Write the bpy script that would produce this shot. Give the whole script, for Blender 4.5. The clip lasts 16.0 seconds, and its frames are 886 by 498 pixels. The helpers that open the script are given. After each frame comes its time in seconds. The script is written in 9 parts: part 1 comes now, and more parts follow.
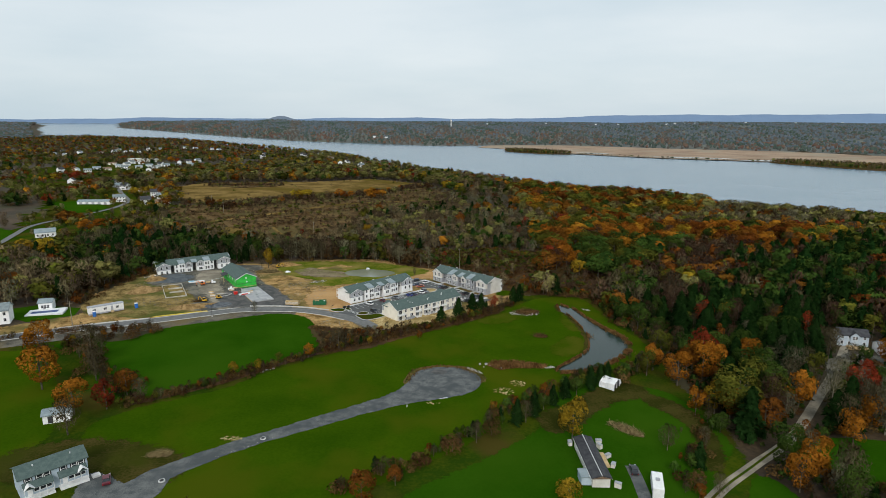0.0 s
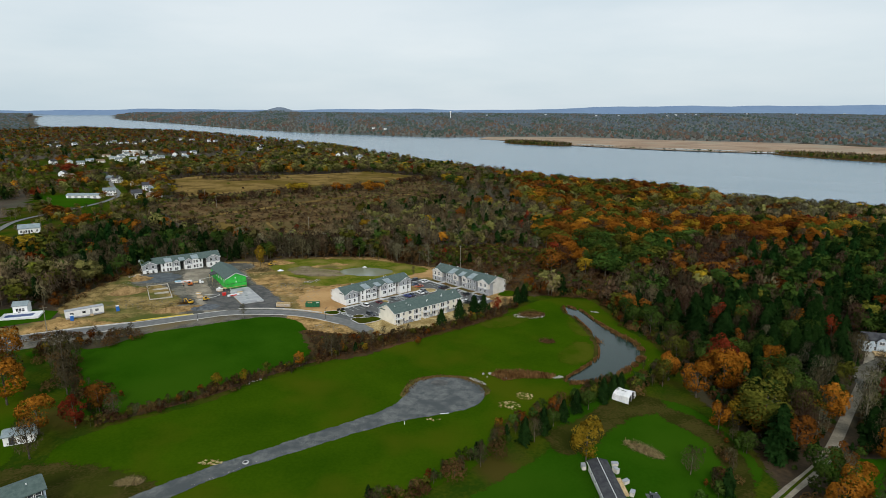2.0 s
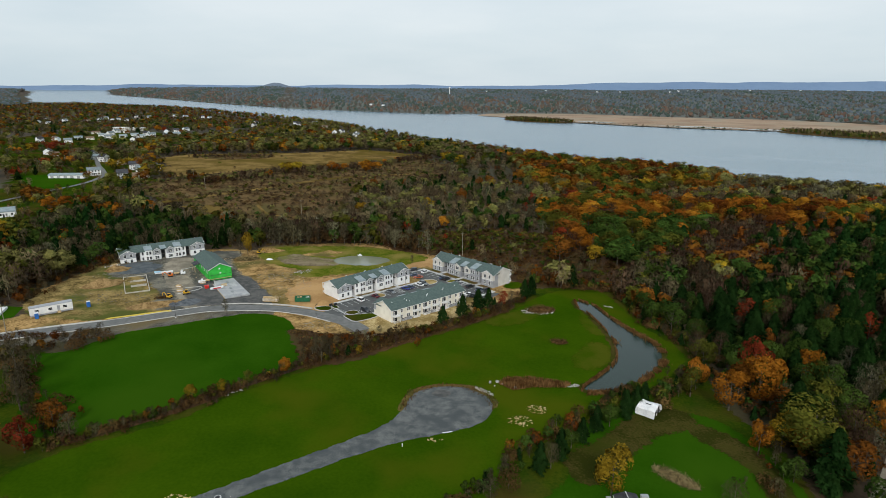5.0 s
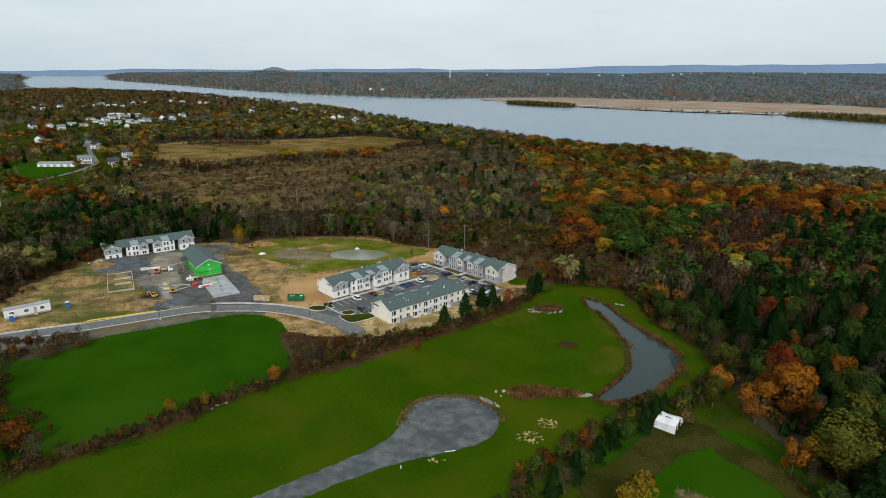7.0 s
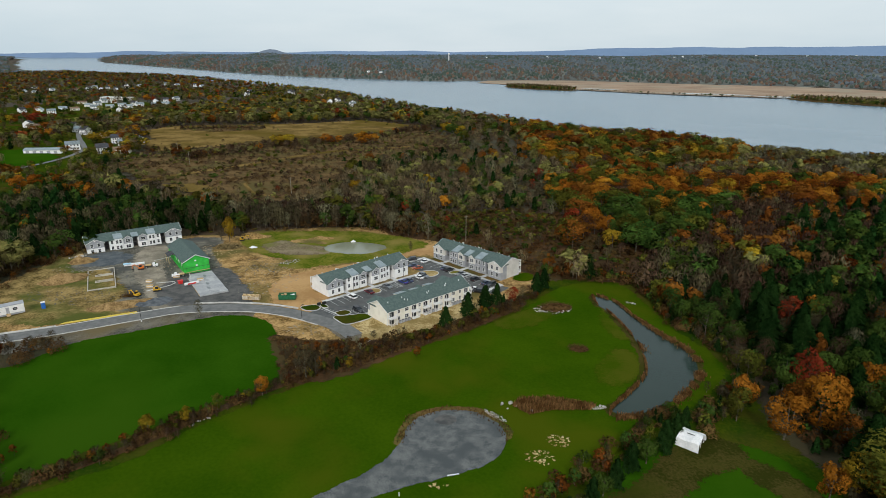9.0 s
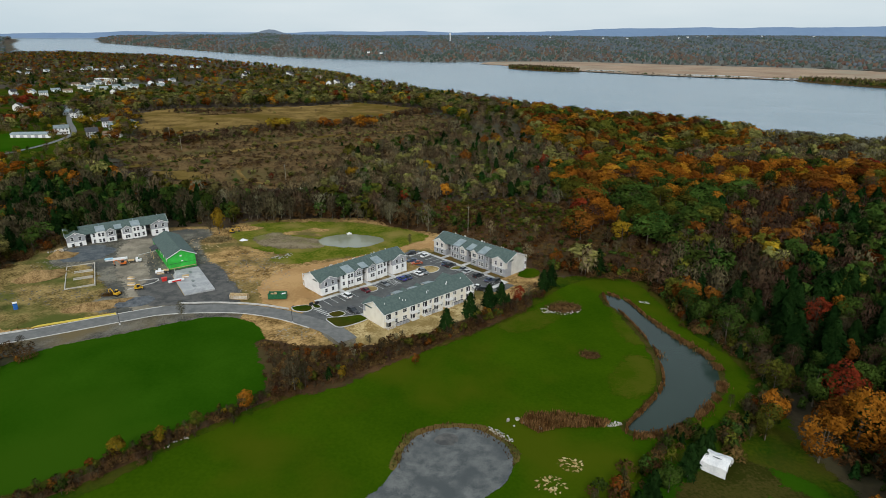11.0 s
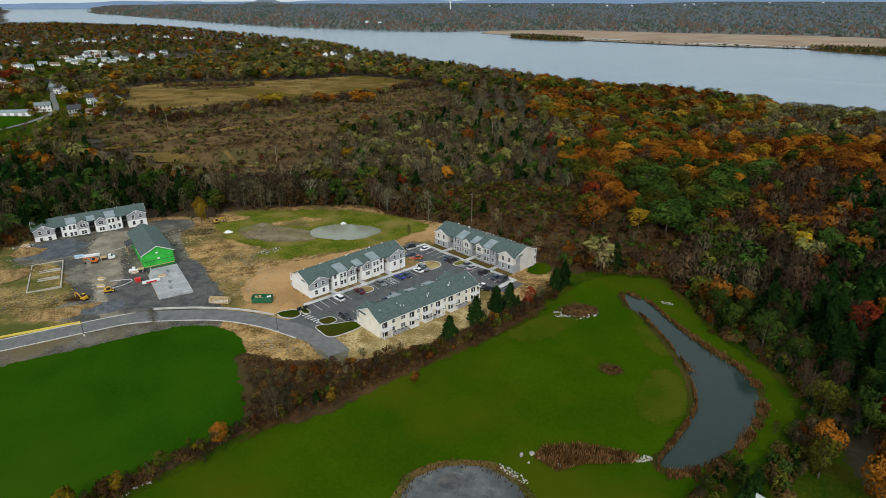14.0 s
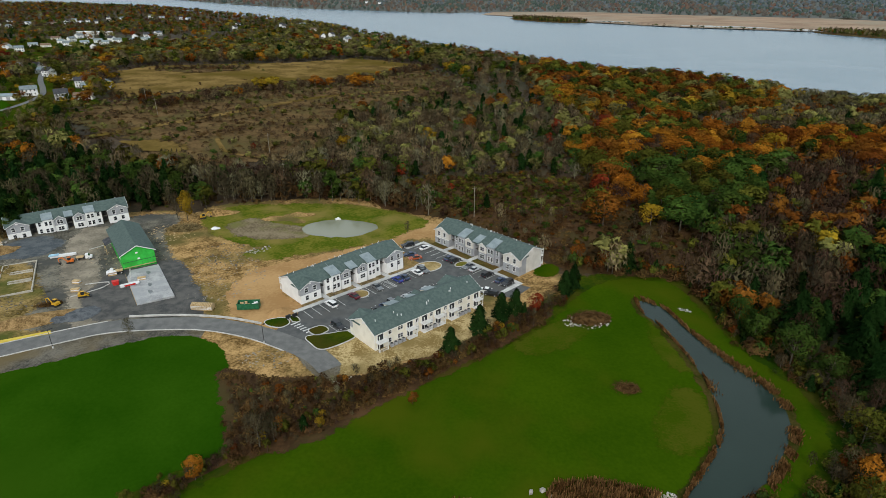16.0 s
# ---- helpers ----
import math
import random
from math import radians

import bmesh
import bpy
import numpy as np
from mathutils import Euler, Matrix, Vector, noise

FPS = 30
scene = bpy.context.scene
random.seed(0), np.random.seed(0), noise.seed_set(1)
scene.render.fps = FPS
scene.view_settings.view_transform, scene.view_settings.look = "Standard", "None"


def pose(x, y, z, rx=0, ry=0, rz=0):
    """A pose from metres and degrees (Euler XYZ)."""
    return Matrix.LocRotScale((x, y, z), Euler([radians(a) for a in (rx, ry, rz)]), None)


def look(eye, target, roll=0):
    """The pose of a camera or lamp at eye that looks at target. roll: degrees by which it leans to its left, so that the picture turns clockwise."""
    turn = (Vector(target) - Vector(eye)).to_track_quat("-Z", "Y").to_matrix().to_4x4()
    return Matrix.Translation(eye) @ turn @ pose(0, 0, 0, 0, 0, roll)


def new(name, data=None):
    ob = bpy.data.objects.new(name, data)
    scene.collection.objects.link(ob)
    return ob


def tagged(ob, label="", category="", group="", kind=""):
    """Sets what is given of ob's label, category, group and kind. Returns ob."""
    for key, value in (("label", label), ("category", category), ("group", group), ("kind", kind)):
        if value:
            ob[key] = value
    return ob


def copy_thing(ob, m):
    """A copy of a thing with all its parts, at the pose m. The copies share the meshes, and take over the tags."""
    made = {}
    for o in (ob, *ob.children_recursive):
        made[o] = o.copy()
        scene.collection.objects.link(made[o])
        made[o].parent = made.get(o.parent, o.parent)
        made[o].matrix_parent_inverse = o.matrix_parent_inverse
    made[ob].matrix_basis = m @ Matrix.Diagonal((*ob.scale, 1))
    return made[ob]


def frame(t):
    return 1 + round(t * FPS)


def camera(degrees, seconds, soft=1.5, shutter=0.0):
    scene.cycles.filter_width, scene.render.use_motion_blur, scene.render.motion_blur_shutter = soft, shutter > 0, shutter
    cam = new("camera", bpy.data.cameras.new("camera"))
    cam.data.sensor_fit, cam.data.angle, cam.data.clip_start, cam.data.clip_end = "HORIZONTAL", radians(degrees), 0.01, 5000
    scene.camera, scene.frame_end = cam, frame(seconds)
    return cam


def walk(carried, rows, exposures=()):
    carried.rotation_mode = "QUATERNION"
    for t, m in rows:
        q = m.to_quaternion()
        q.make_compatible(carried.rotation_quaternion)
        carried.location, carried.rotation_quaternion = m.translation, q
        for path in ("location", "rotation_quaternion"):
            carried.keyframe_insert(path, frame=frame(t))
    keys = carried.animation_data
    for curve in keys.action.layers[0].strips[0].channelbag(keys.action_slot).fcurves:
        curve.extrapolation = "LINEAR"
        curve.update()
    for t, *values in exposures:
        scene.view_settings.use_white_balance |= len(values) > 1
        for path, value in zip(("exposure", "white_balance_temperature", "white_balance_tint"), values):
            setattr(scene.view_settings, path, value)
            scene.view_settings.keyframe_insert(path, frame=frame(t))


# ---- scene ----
cam = camera(73.1, 16.0, soft=0.42)

PATH = [
    (0, (1.421, -2.377, 84.857), (1.428, -0.423, 84.431), -0.0),
    (0.5, (1.261, 1.651, 84.825), (1.27, 3.605, 84.397), -0.0),
    (1, (1.182, 5.59, 84.747), (1.19, 7.543, 84.315), -0.0),
    (1.5, (1.14, 9.57, 84.67), (1.149, 11.521, 84.228), -0.1),
    (2, (1.126, 13.529, 84.586), (1.135, 15.477, 84.133), -0.0),
    (2.5, (0.982, 17.331, 84.505), (0.991, 19.276, 84.04), -0.0),
    (3, (0.863, 21.17, 84.499), (0.872, 23.112, 84.022), -0.0),
    (3.5, (0.654, 24.942, 84.488), (0.665, 26.881, 84.0), -0.0),
    (4, (0.353, 28.719, 84.425), (0.365, 30.655, 83.926), 0.0),
    (4.2, (0.246, 30.237, 84.424), (0.26, 32.172, 83.919), 0.1),
    (6.5, (-0.042, 47.217, 84.52), (-0.03, 49.136, 83.958), -0.0),
    (7, (-0.085, 50.938, 84.53), (-0.074, 52.854, 83.955), -0.1),
    (7.5, (-0.201, 54.663, 84.526), (-0.19, 56.575, 83.939), -0.1),
    (8, (-0.371, 58.34, 84.519), (-0.358, 60.248, 83.919), -0.1),
    (8.5, (-0.546, 61.895, 84.522), (-0.533, 63.799, 83.91), -0.1),
    (9, (-0.73, 65.49, 84.516), (-0.715, 67.389, 83.89), -0.1),
    (11.5, (-0.541, 84.187, 84.406), (-0.531, 86.062, 83.709), -0.1),
    (12, (-0.661, 87.852, 84.459), (-0.651, 89.72, 83.747), -0.2),
    (12.5, (-0.618, 91.539, 84.536), (-0.609, 93.403, 83.811), -0.2),
    (13, (-0.57, 95.142, 84.572), (-0.562, 97.0, 83.832), -0.2),
    (13.5, (-0.598, 98.738, 84.594), (-0.59, 100.591, 83.84), -0.3),
    (14, (-0.698, 102.314, 84.599), (-0.691, 104.16, 83.831), -0.4),
    (14.5, (-0.842, 105.996, 84.599), (-0.834, 107.837, 83.818), -0.4),
    (15, (-0.907, 109.65, 84.517), (-0.899, 111.486, 83.724), -0.3),
    (15.5, (-0.907, 113.403, 84.45), (-0.899, 115.234, 83.645), -0.2),
    (16, (-0.877, 117.241, 84.348), (-0.87, 119.065, 83.529), -0.2),
]
walk(cam, [(t, look(eye, target, lean)) for t, eye, target, lean in PATH])

# ---------------------------------------------------------------- world and sun
world = bpy.data.worlds.new("overcast_sky")
scene.world = world
world.use_nodes = True
wn, wl = world.node_tree.nodes, world.node_tree.links
wn.clear()
SUN_ELEV, SUN_ROT = 36.0, 184.0
sky = wn.new("ShaderNodeTexSky")
sky.sky_type = "NISHITA"
sky.sun_disc = False
sky.sun_elevation, sky.sun_rotation = radians(SUN_ELEV), radians(SUN_ROT)
sky.air_density, sky.dust_density = 1.0, 2.0
wcoord = wn.new("ShaderNodeTexCoord")
wmap = wn.new("ShaderNodeMapping")
wmap.inputs["Scale"].default_value = (1.0, 1.0, 4.5)
cloud = wn.new("ShaderNodeTexNoise")
cloud.inputs["Scale"].default_value = 1.7
cloud.inputs["Detail"].default_value = 6.0
cloud.inputs["Roughness"].default_value = 0.5
cramp = wn.new("ShaderNodeValToRGB")
cramp.color_ramp.elements[0].position, cramp.color_ramp.elements[0].color = 0.30, (5.75, 7.0, 7.75, 1)
cramp.color_ramp.elements[1].position, cramp.color_ramp.elements[1].color = 0.68, (7.85, 8.6, 9.0, 1)
wmix = wn.new("ShaderNodeMixRGB")
wmix.inputs["Fac"].default_value = 0.9
wbg = wn.new("ShaderNodeBackground")
wbg.inputs["Strength"].default_value = 0.1
wout = wn.new("ShaderNodeOutputWorld")
wl.new(wcoord.outputs["Generated"], wmap.inputs["Vector"])
wl.new(wmap.outputs["Vector"], cloud.inputs["Vector"])
wl.new(cloud.outputs["Fac"], cramp.inputs["Fac"])
wl.new(sky.outputs["Color"], wmix.inputs["Color1"])
wl.new(cramp.outputs["Color"], wmix.inputs["Color2"])
wl.new(wmix.outputs["Color"], wbg.inputs["Color"])
wl.new(wbg.outputs["Background"], wout.inputs["Surface"])

sun_data = bpy.data.lights.new("sun", "SUN")
sun_data.energy, sun_data.angle, sun_data.color = 1.95, radians(14), (1.0, 0.95, 0.88)
sun_lamp = new("sun", sun_data)
sun_lamp.matrix_world = look((0, 0, 300), Vector((0, 0, 300)) - Vector((
    math.sin(radians(SUN_ROT)) * math.cos(radians(SUN_ELEV)),
    math.cos(radians(SUN_ROT)) * math.cos(radians(SUN_ELEV)), math.sin(radians(SUN_ELEV)))))

# ---------------------------------------------------------------- materials
def material(name, c1, c2, scale=1.0, rough=0.9, metal=0.0, fine=12.0, bump=0.15, vary=0.0, island=0.0,
             c3=None, big=0.0, spec=0.3, dist=0.02, grit=0.45, half=0.135, gaps=None, tone=0.0):
    """Two colours mixed by noise at two scales; c3 is laid on in large stains; vary, island and tone change the value by object, by loose piece or by tree."""
    m = bpy.data.materials.new(name)
    m.use_nodes = True
    n, l = m.node_tree.nodes, m.node_tree.links
    b = n["Principled BSDF"]
    b.inputs["Roughness"].default_value, b.inputs["Metallic"].default_value = rough, metal
    b.inputs["Specular IOR Level"].default_value = spec
    co = n.new("ShaderNodeNewGeometry")
    t1, t2 = n.new("ShaderNodeTexNoise"), n.new("ShaderNodeTexNoise")
    t1.inputs["Scale"].default_value, t1.inputs["Detail"].default_value = scale, 5.0
    t2.inputs["Scale"].default_value, t2.inputs["Detail"].default_value = scale * fine, 3.0
    l.new(co.outputs["Position"], t1.inputs["Vector"])
    l.new(co.outputs["Position"], t2.inputs["Vector"])
    add = n.new("ShaderNodeMath")
    add.operation = "MULTIPLY_ADD"
    add.inputs[1].default_value = grit
    l.new(t2.outputs["Fac"], add.inputs[0])
    l.new(t1.outputs["Fac"], add.inputs[2])
    ramp = n.new("ShaderNodeValToRGB")
    ramp.color_ramp.elements[0].position, ramp.color_ramp.elements[0].color = (0.5 + 0.5 * grit - half) / 1.3, (*c1, 1)
    ramp.color_ramp.elements[1].position, ramp.color_ramp.elements[1].color = (0.5 + 0.5 * grit + half) / 1.3, (*c2, 1)
    scl = n.new("ShaderNodeMath")
    scl.operation = "MULTIPLY"
    scl.inputs[1].default_value = 1 / 1.3
    l.new(add.outputs[0], scl.inputs[0])
    l.new(scl.outputs[0], ramp.inputs["Fac"])
    col = ramp.outputs["Color"]
    if c3:
        t3 = n.new("ShaderNodeTexNoise")
        t3.inputs["Scale"].default_value, t3.inputs["Detail"].default_value = big, 4.0
        l.new(co.outputs["Position"], t3.inputs["Vector"])
        r3 = n.new("ShaderNodeValToRGB")
        r3.color_ramp.elements[0].position, r3.color_ramp.elements[1].position = 0.48, 0.64
        l.new(t3.outputs["Fac"], r3.inputs["Fac"])
        mx = n.new("ShaderNodeMixRGB")
        l.new(r3.outputs["Color"], mx.inputs["Fac"])
        l.new(col, mx.inputs["Color1"])
        mx.inputs["Color2"].default_value = (*c3, 1)
        col = mx.outputs["Color"]
    for amount, source in ((vary, "object"), (island, "island")):
        if amount:
            if source == "object":
                info = n.new("ShaderNodeObjectInfo")
                rnd = info.outputs["Random"]
            else:
                rnd = co.outputs["Random Per Island"]
            mr = n.new("ShaderNodeMapRange")
            mr.inputs["To Min"].default_value, mr.inputs["To Max"].default_value = 1 - amount, 1 + amount
            l.new(rnd, mr.inputs["Value"])
            hs = n.new("ShaderNodeHueSaturation")
            l.new(mr.outputs["Result"], hs.inputs["Value"])
            l.new(col, hs.inputs["Color"])
            col = hs.outputs["Color"]
    if tone:
        at, mr, mh, hs = n.new("ShaderNodeAttribute"), n.new("ShaderNodeMapRange"), n.new("ShaderNodeMapRange"), n.new("ShaderNodeHueSaturation")
        at.attribute_name = "tone"
        for k, lo, hi in ((mr, 1 - tone, 1 + tone), (mh, 0.485, 0.515)):
            k.inputs["From Min"].default_value, k.inputs["From Max"].default_value = -1.0, 1.0
            k.inputs["To Min"].default_value, k.inputs["To Max"].default_value = lo, hi
            l.new(at.outputs["Fac"], k.inputs["Value"])
        l.new(mr.outputs["Result"], hs.inputs["Value"])
        l.new(mh.outputs["Result"], hs.inputs["Hue"])
        l.new(col, hs.inputs["Color"])
        col = hs.outputs["Color"]
    l.new(col, b.inputs["Base Color"])
    if bump:
        bp = n.new("ShaderNodeBump")
        bp.inputs["Strength"].default_value, bp.inputs["Distance"].default_value = bump, dist
        l.new(t2.outputs["Fac"], bp.inputs["Height"])
        l.new(bp.outputs["Normal"], b.inputs["Normal"])
    if gaps:
        # gaps between single leaves and twigs of a spray
        t4 = n.new("ShaderNodeTexNoise")
        t4.inputs["Scale"].default_value, t4.inputs["Detail"].default_value = gaps[0], 1.0
        l.new(co.outputs["Position"], t4.inputs["Vector"])
        cut = n.new("ShaderNodeMath")
        cut.operation = "GREATER_THAN"
        cut.inputs[1].default_value = gaps[1]
        l.new(t4.outputs["Fac"], cut.inputs[0])
        clear, mixs = n.new("ShaderNodeBsdfTransparent"), n.new("ShaderNodeMixShader")
        l.new(cut.outputs[0], mixs.inputs[0])
        l.new(clear.outputs[0], mixs.inputs[1])
        l.new(b.outputs[0], mixs.inputs[2])
        l.new(mixs.outputs[0], n["Material Output"].inputs["Surface"])
    return m


def feathered(m, grain=0.8):
    """Lets the rim of a ground sheet break up into the ground below it."""
    n, l = m.node_tree.nodes, m.node_tree.links
    at, co, t = n.new("ShaderNodeAttribute"), n.new("ShaderNodeNewGeometry"), n.new("ShaderNodeTexNoise")
    at.attribute_name = "edge"
    t.inputs["Scale"].default_value, t.inputs["Detail"].default_value, t.inputs["Roughness"].default_value = grain, 8.0, 0.85
    l.new(co.outputs["Position"], t.inputs["Vector"])
    sub, mr = n.new("ShaderNodeMath"), n.new("ShaderNodeMapRange")
    sub.operation = "SUBTRACT"
    wide = n.new("ShaderNodeMath")
    wide.operation = "MULTIPLY_ADD"
    wide.inputs[1].default_value, wide.inputs[2].default_value = 2.6, -0.8
    clip = n.new("ShaderNodeClamp")
    clip.inputs["Min"].default_value, clip.inputs["Max"].default_value = 0.04, 0.96
    l.new(t.outputs["Fac"], wide.inputs[0])
    l.new(wide.outputs[0], clip.inputs["Value"])
    l.new(clip.outputs[0], sub.inputs[0])
    l.new(at.outputs["Fac"], sub.inputs[1])
    mr.inputs["From Min"].default_value, mr.inputs["From Max"].default_value = -0.01, 0.01
    l.new(sub.outputs[0], mr.inputs["Value"])
    clear, mixs = n.new("ShaderNodeBsdfTransparent"), n.new("ShaderNodeMixShader")
    l.new(mr.outputs["Result"], mixs.inputs[0])
    l.new(clear.outputs[0], mixs.inputs[1])
    l.new(n["Principled BSDF"].outputs[0], mixs.inputs[2])
    l.new(mixs.outputs[0], n["Material Output"].inputs["Surface"])


def glass_dark(name, tint=(0.02, 0.025, 0.03)):
    m = bpy.data.materials.new(name)
    m.use_nodes = True
    b = m.node_tree.nodes["Principled BSDF"]
    b.inputs["Base Color"].default_value = (*tint, 1)
    b.inputs["Roughness"].default_value = 0.08
    b.inputs["Specular IOR Level"].default_value = 0.6
    return m


def water_material(name, c1, c2, rough, wave, scale, spec=0.5):
    m = material(name, c1, c2, scale=0.006, rough=rough, fine=4, bump=0.0, spec=spec)
    n, l = m.node_tree.nodes, m.node_tree.links
    co = n.new("ShaderNodeNewGeometry")
    mp = n.new("ShaderNodeMapping")
    mp.inputs["Scale"].default_value = (scale, scale * 2.2, scale)
    t = n.new("ShaderNodeTexNoise")
    t.inputs["Detail"].default_value, t.inputs["Scale"].default_value = 4.0, 1.0
    bp = n.new("ShaderNodeBump")
    bp.inputs["Strength"].default_value, bp.inputs["Distance"].default_value = wave, 0.3
    l.new(co.outputs["Position"], mp.inputs["Vector"])
    l.new(mp.outputs["Vector"], t.inputs["Vector"])
    l.new(t.outputs["Fac"], bp.inputs["Height"])
    l.new(bp.outputs["Normal"], n["Principled BSDF"].inputs["Normal"])
    return m


M = {}
M["forest_floor"] = material("forest_floor", (0.026, 0.017, 0.008), (0.066, 0.042, 0.019), 0.05, fine=16, bump=0.5, dist=0.2, c3=(0.038, 0.040, 0.014), big=0.012)
# land over the river: aerial haze is mixed into this pale base colour
M["far_land_hazed"] = material("far_land_hazed", (0.070, 0.082, 0.076), (0.115, 0.118, 0.106), 0.006, fine=14, bump=0.0, c3=(0.115, 0.125, 0.100), big=0.004)
M["scrub_floor"] = material("scrub_floor", (0.042, 0.024, 0.011), (0.092, 0.050, 0.022), 0.12, fine=10, bump=0.6, dist=0.2, c3=(0.058, 0.044, 0.016), big=0.05, spec=0.05)
M["shoulder"] = material("shoulder", (0.060, 0.058, 0.050), (0.17, 0.155, 0.125), 0.25, fine=9, bump=0.4, dist=0.06, c3=(0.14, 0.11, 0.06), big=0.06, spec=0.0, grit=0.8, half=0.18)
M["site_track"] = material("site_track", (0.17, 0.150, 0.115), (0.31, 0.270, 0.205), 0.18, fine=9, bump=0.4, dist=0.06, spec=0.1)
M["worn_grass"] = material("worn_grass", (0.018, 0.043, 0.003), (0.044, 0.060, 0.004), 0.09, fine=14, bump=0.4, dist=0.1, c3=(0.055, 0.045, 0.009), big=0.04, spec=0.0, grit=0.6)
M["lawn"] = material("lawn", (0.018, 0.050, 0.001), (0.040, 0.078, 0.002), 0.05, fine=26, bump=0.3, dist=0.05, c3=(0.050, 0.069, 0.003), big=0.03, spec=0.0, grit=0.5, half=0.30)
M["field_green"] = material("field_green", (0.012, 0.050, 0.001), (0.025, 0.074, 0.003), 0.06, fine=22, bump=0.3, dist=0.05, c3=(0.026, 0.070, 0.003), big=0.02, spec=0.0, grit=0.45, half=0.30)
M["rough_grass"] = material("rough_grass", (0.045, 0.05, 0.01), (0.14, 0.10, 0.03), 0.2, fine=8, bump=0.5, dist=0.1, c3=(0.12, 0.075, 0.025), big=0.08, spec=0.05)
M["basin_grass"] = material("basin_grass", (0.062, 0.092, 0.007), (0.150, 0.145, 0.022), 0.14, fine=8, bump=0.4, dist=0.1, c3=(0.19, 0.155, 0.04), big=0.06, spec=0.0, grit=0.8, half=0.18)
M["dirt"] = material("dirt", (0.120, 0.072, 0.025), (0.47, 0.300, 0.125), 0.22, fine=7, bump=0.6, dist=0.2, c3=(0.125, 0.105, 0.036), big=0.05, spec=0.0, grit=0.9, half=0.2)
M["dirt_smooth"] = material("dirt_smooth", (0.34, 0.20, 0.085), (0.46, 0.285, 0.128), 0.08, fine=14, bump=0.3, dist=0.1, spec=0.0)
M["dirt_olive"] = material("weedy_dirt", (0.085, 0.062, 0.020), (0.33, 0.235, 0.095), 0.22, fine=7, bump=0.6, dist=0.2, c3=(0.085, 0.095, 0.024), big=0.06, spec=0.0, grit=0.9, half=0.2)
M["straw"] = material("straw", (0.22, 0.15, 0.055), (0.52, 0.40, 0.20), 0.25, fine=8, bump=0.5, dist=0.1, c3=(0.24, 0.175, 0.07), big=0.09, spec=0.0, grit=0.8)
M["gravel"] = material("gravel", (0.070, 0.078, 0.080), (0.155, 0.160, 0.155), 0.45, fine=10, bump=0.5, dist=0.05, c3=(0.075, 0.083, 0.085), big=0.14, spec=0.0, grit=0.9, half=0.2)
M["dark_gravel"] = material("dark_gravel", (0.060, 0.062, 0.062), (0.118, 0.114, 0.106), 0.4, fine=10, bump=0.4, dist=0.05, spec=0.1)
M["site_gravel"] = material("site_gravel", (0.060, 0.058, 0.048), (0.21, 0.195, 0.155), 0.2, fine=9, bump=0.4, dist=0.08, c3=(0.080, 0.081, 0.074), big=0.07, spec=0.0, grit=0.8, half=0.2)
M["asphalt"] = material("asphalt", (0.078, 0.082, 0.082), (0.115, 0.118, 0.116), 0.5, fine=12, bump=0.2, rough=0.8, c3=(0.10, 0.10, 0.096), big=0.1, spec=0.1)
M["road"] = material("road_asphalt", (0.130, 0.131, 0.128), (0.175, 0.175, 0.168), 0.5, fine=12, bump=0.2, rough=0.8, spec=0.1)
M["concrete"] = material("concrete", (0.45, 0.45, 0.44), (0.64, 0.64, 0.62), 0.4, fine=8, bump=0.15, c3=(0.34, 0.35, 0.35), big=0.15)
M["curb"] = material("curb_concrete", (0.42, 0.41, 0.38), (0.58, 0.57, 0.54), 0.8, fine=8, bump=0.1)
M["mulch"] = material("mulch", (0.10, 0.075, 0.035), (0.27, 0.205, 0.11), 0.5, fine=8, bump=0.4, spec=0.0, grit=0.8)
M["reeds"] = material("reeds", (0.085, 0.042, 0.014), (0.19, 0.105, 0.042), 0.4, fine=8, bump=0.3, island=0.4, spec=0.0)
M["marsh"] = material("marsh_reed", (0.24, 0.155, 0.095), (0.36, 0.25, 0.165), 0.01, fine=14, bump=0.2, c3=(0.28, 0.23, 0.16), big=0.008)
M["brown_field"] = material("brown_field", (0.105, 0.070, 0.022), (0.225, 0.150, 0.052), 0.05, fine=9, bump=0.3, c3=(0.105, 0.075, 0.017), big=0.016, spec=0.0)
# brown heath, its tones raised so that the colour holds some distance haze
M["heath"] = material("heath", (0.058, 0.038, 0.018), (0.158, 0.102, 0.046), 0.07, fine=10, bump=0.5, dist=0.2, c3=(0.100, 0.080, 0.032), big=0.03, spec=0.0, grit=0.7, half=0.17)
M["river"] = water_material("river_water", (0.10, 0.17, 0.222), (0.135, 0.20, 0.248), 0.25, 0.5, 0.25)
M["pond"] = water_material("pond_water", (0.012, 0.026, 0.020), (0.022, 0.040, 0.032), 0.10, 0.05, 1.2, 0.2)
M["basin_water"] = water_material("basin_water", (0.180, 0.192, 0.130), (0.235, 0.240, 0.165), 0.12, 0.05, 1.0)
M["basin_silt"] = material("basin_silt", (0.125, 0.098, 0.058), (0.235, 0.190, 0.120), 0.18, fine=8, bump=0.4, dist=0.1, c3=(0.150, 0.145, 0.050), big=0.08, spec=0.0, grit=0.8, half=0.18)
# water of the marsh pools; the pale base colour paints the reflected sky
M["silt_pond"] = water_material("sky_pool_water", (0.27, 0.26, 0.22), (0.33, 0.32, 0.28), 0.18, 0.05, 1.0)
M["bark"] = material("bark", (0.055, 0.045, 0.030), (0.13, 0.11, 0.08), 1.5, fine=6, bump=0.4, vary=0.3)
M["pale_bark"] = material("pale_bark", (0.13, 0.115, 0.085), (0.25, 0.225, 0.175), 1.0, fine=6, bump=0.3, island=0.3)
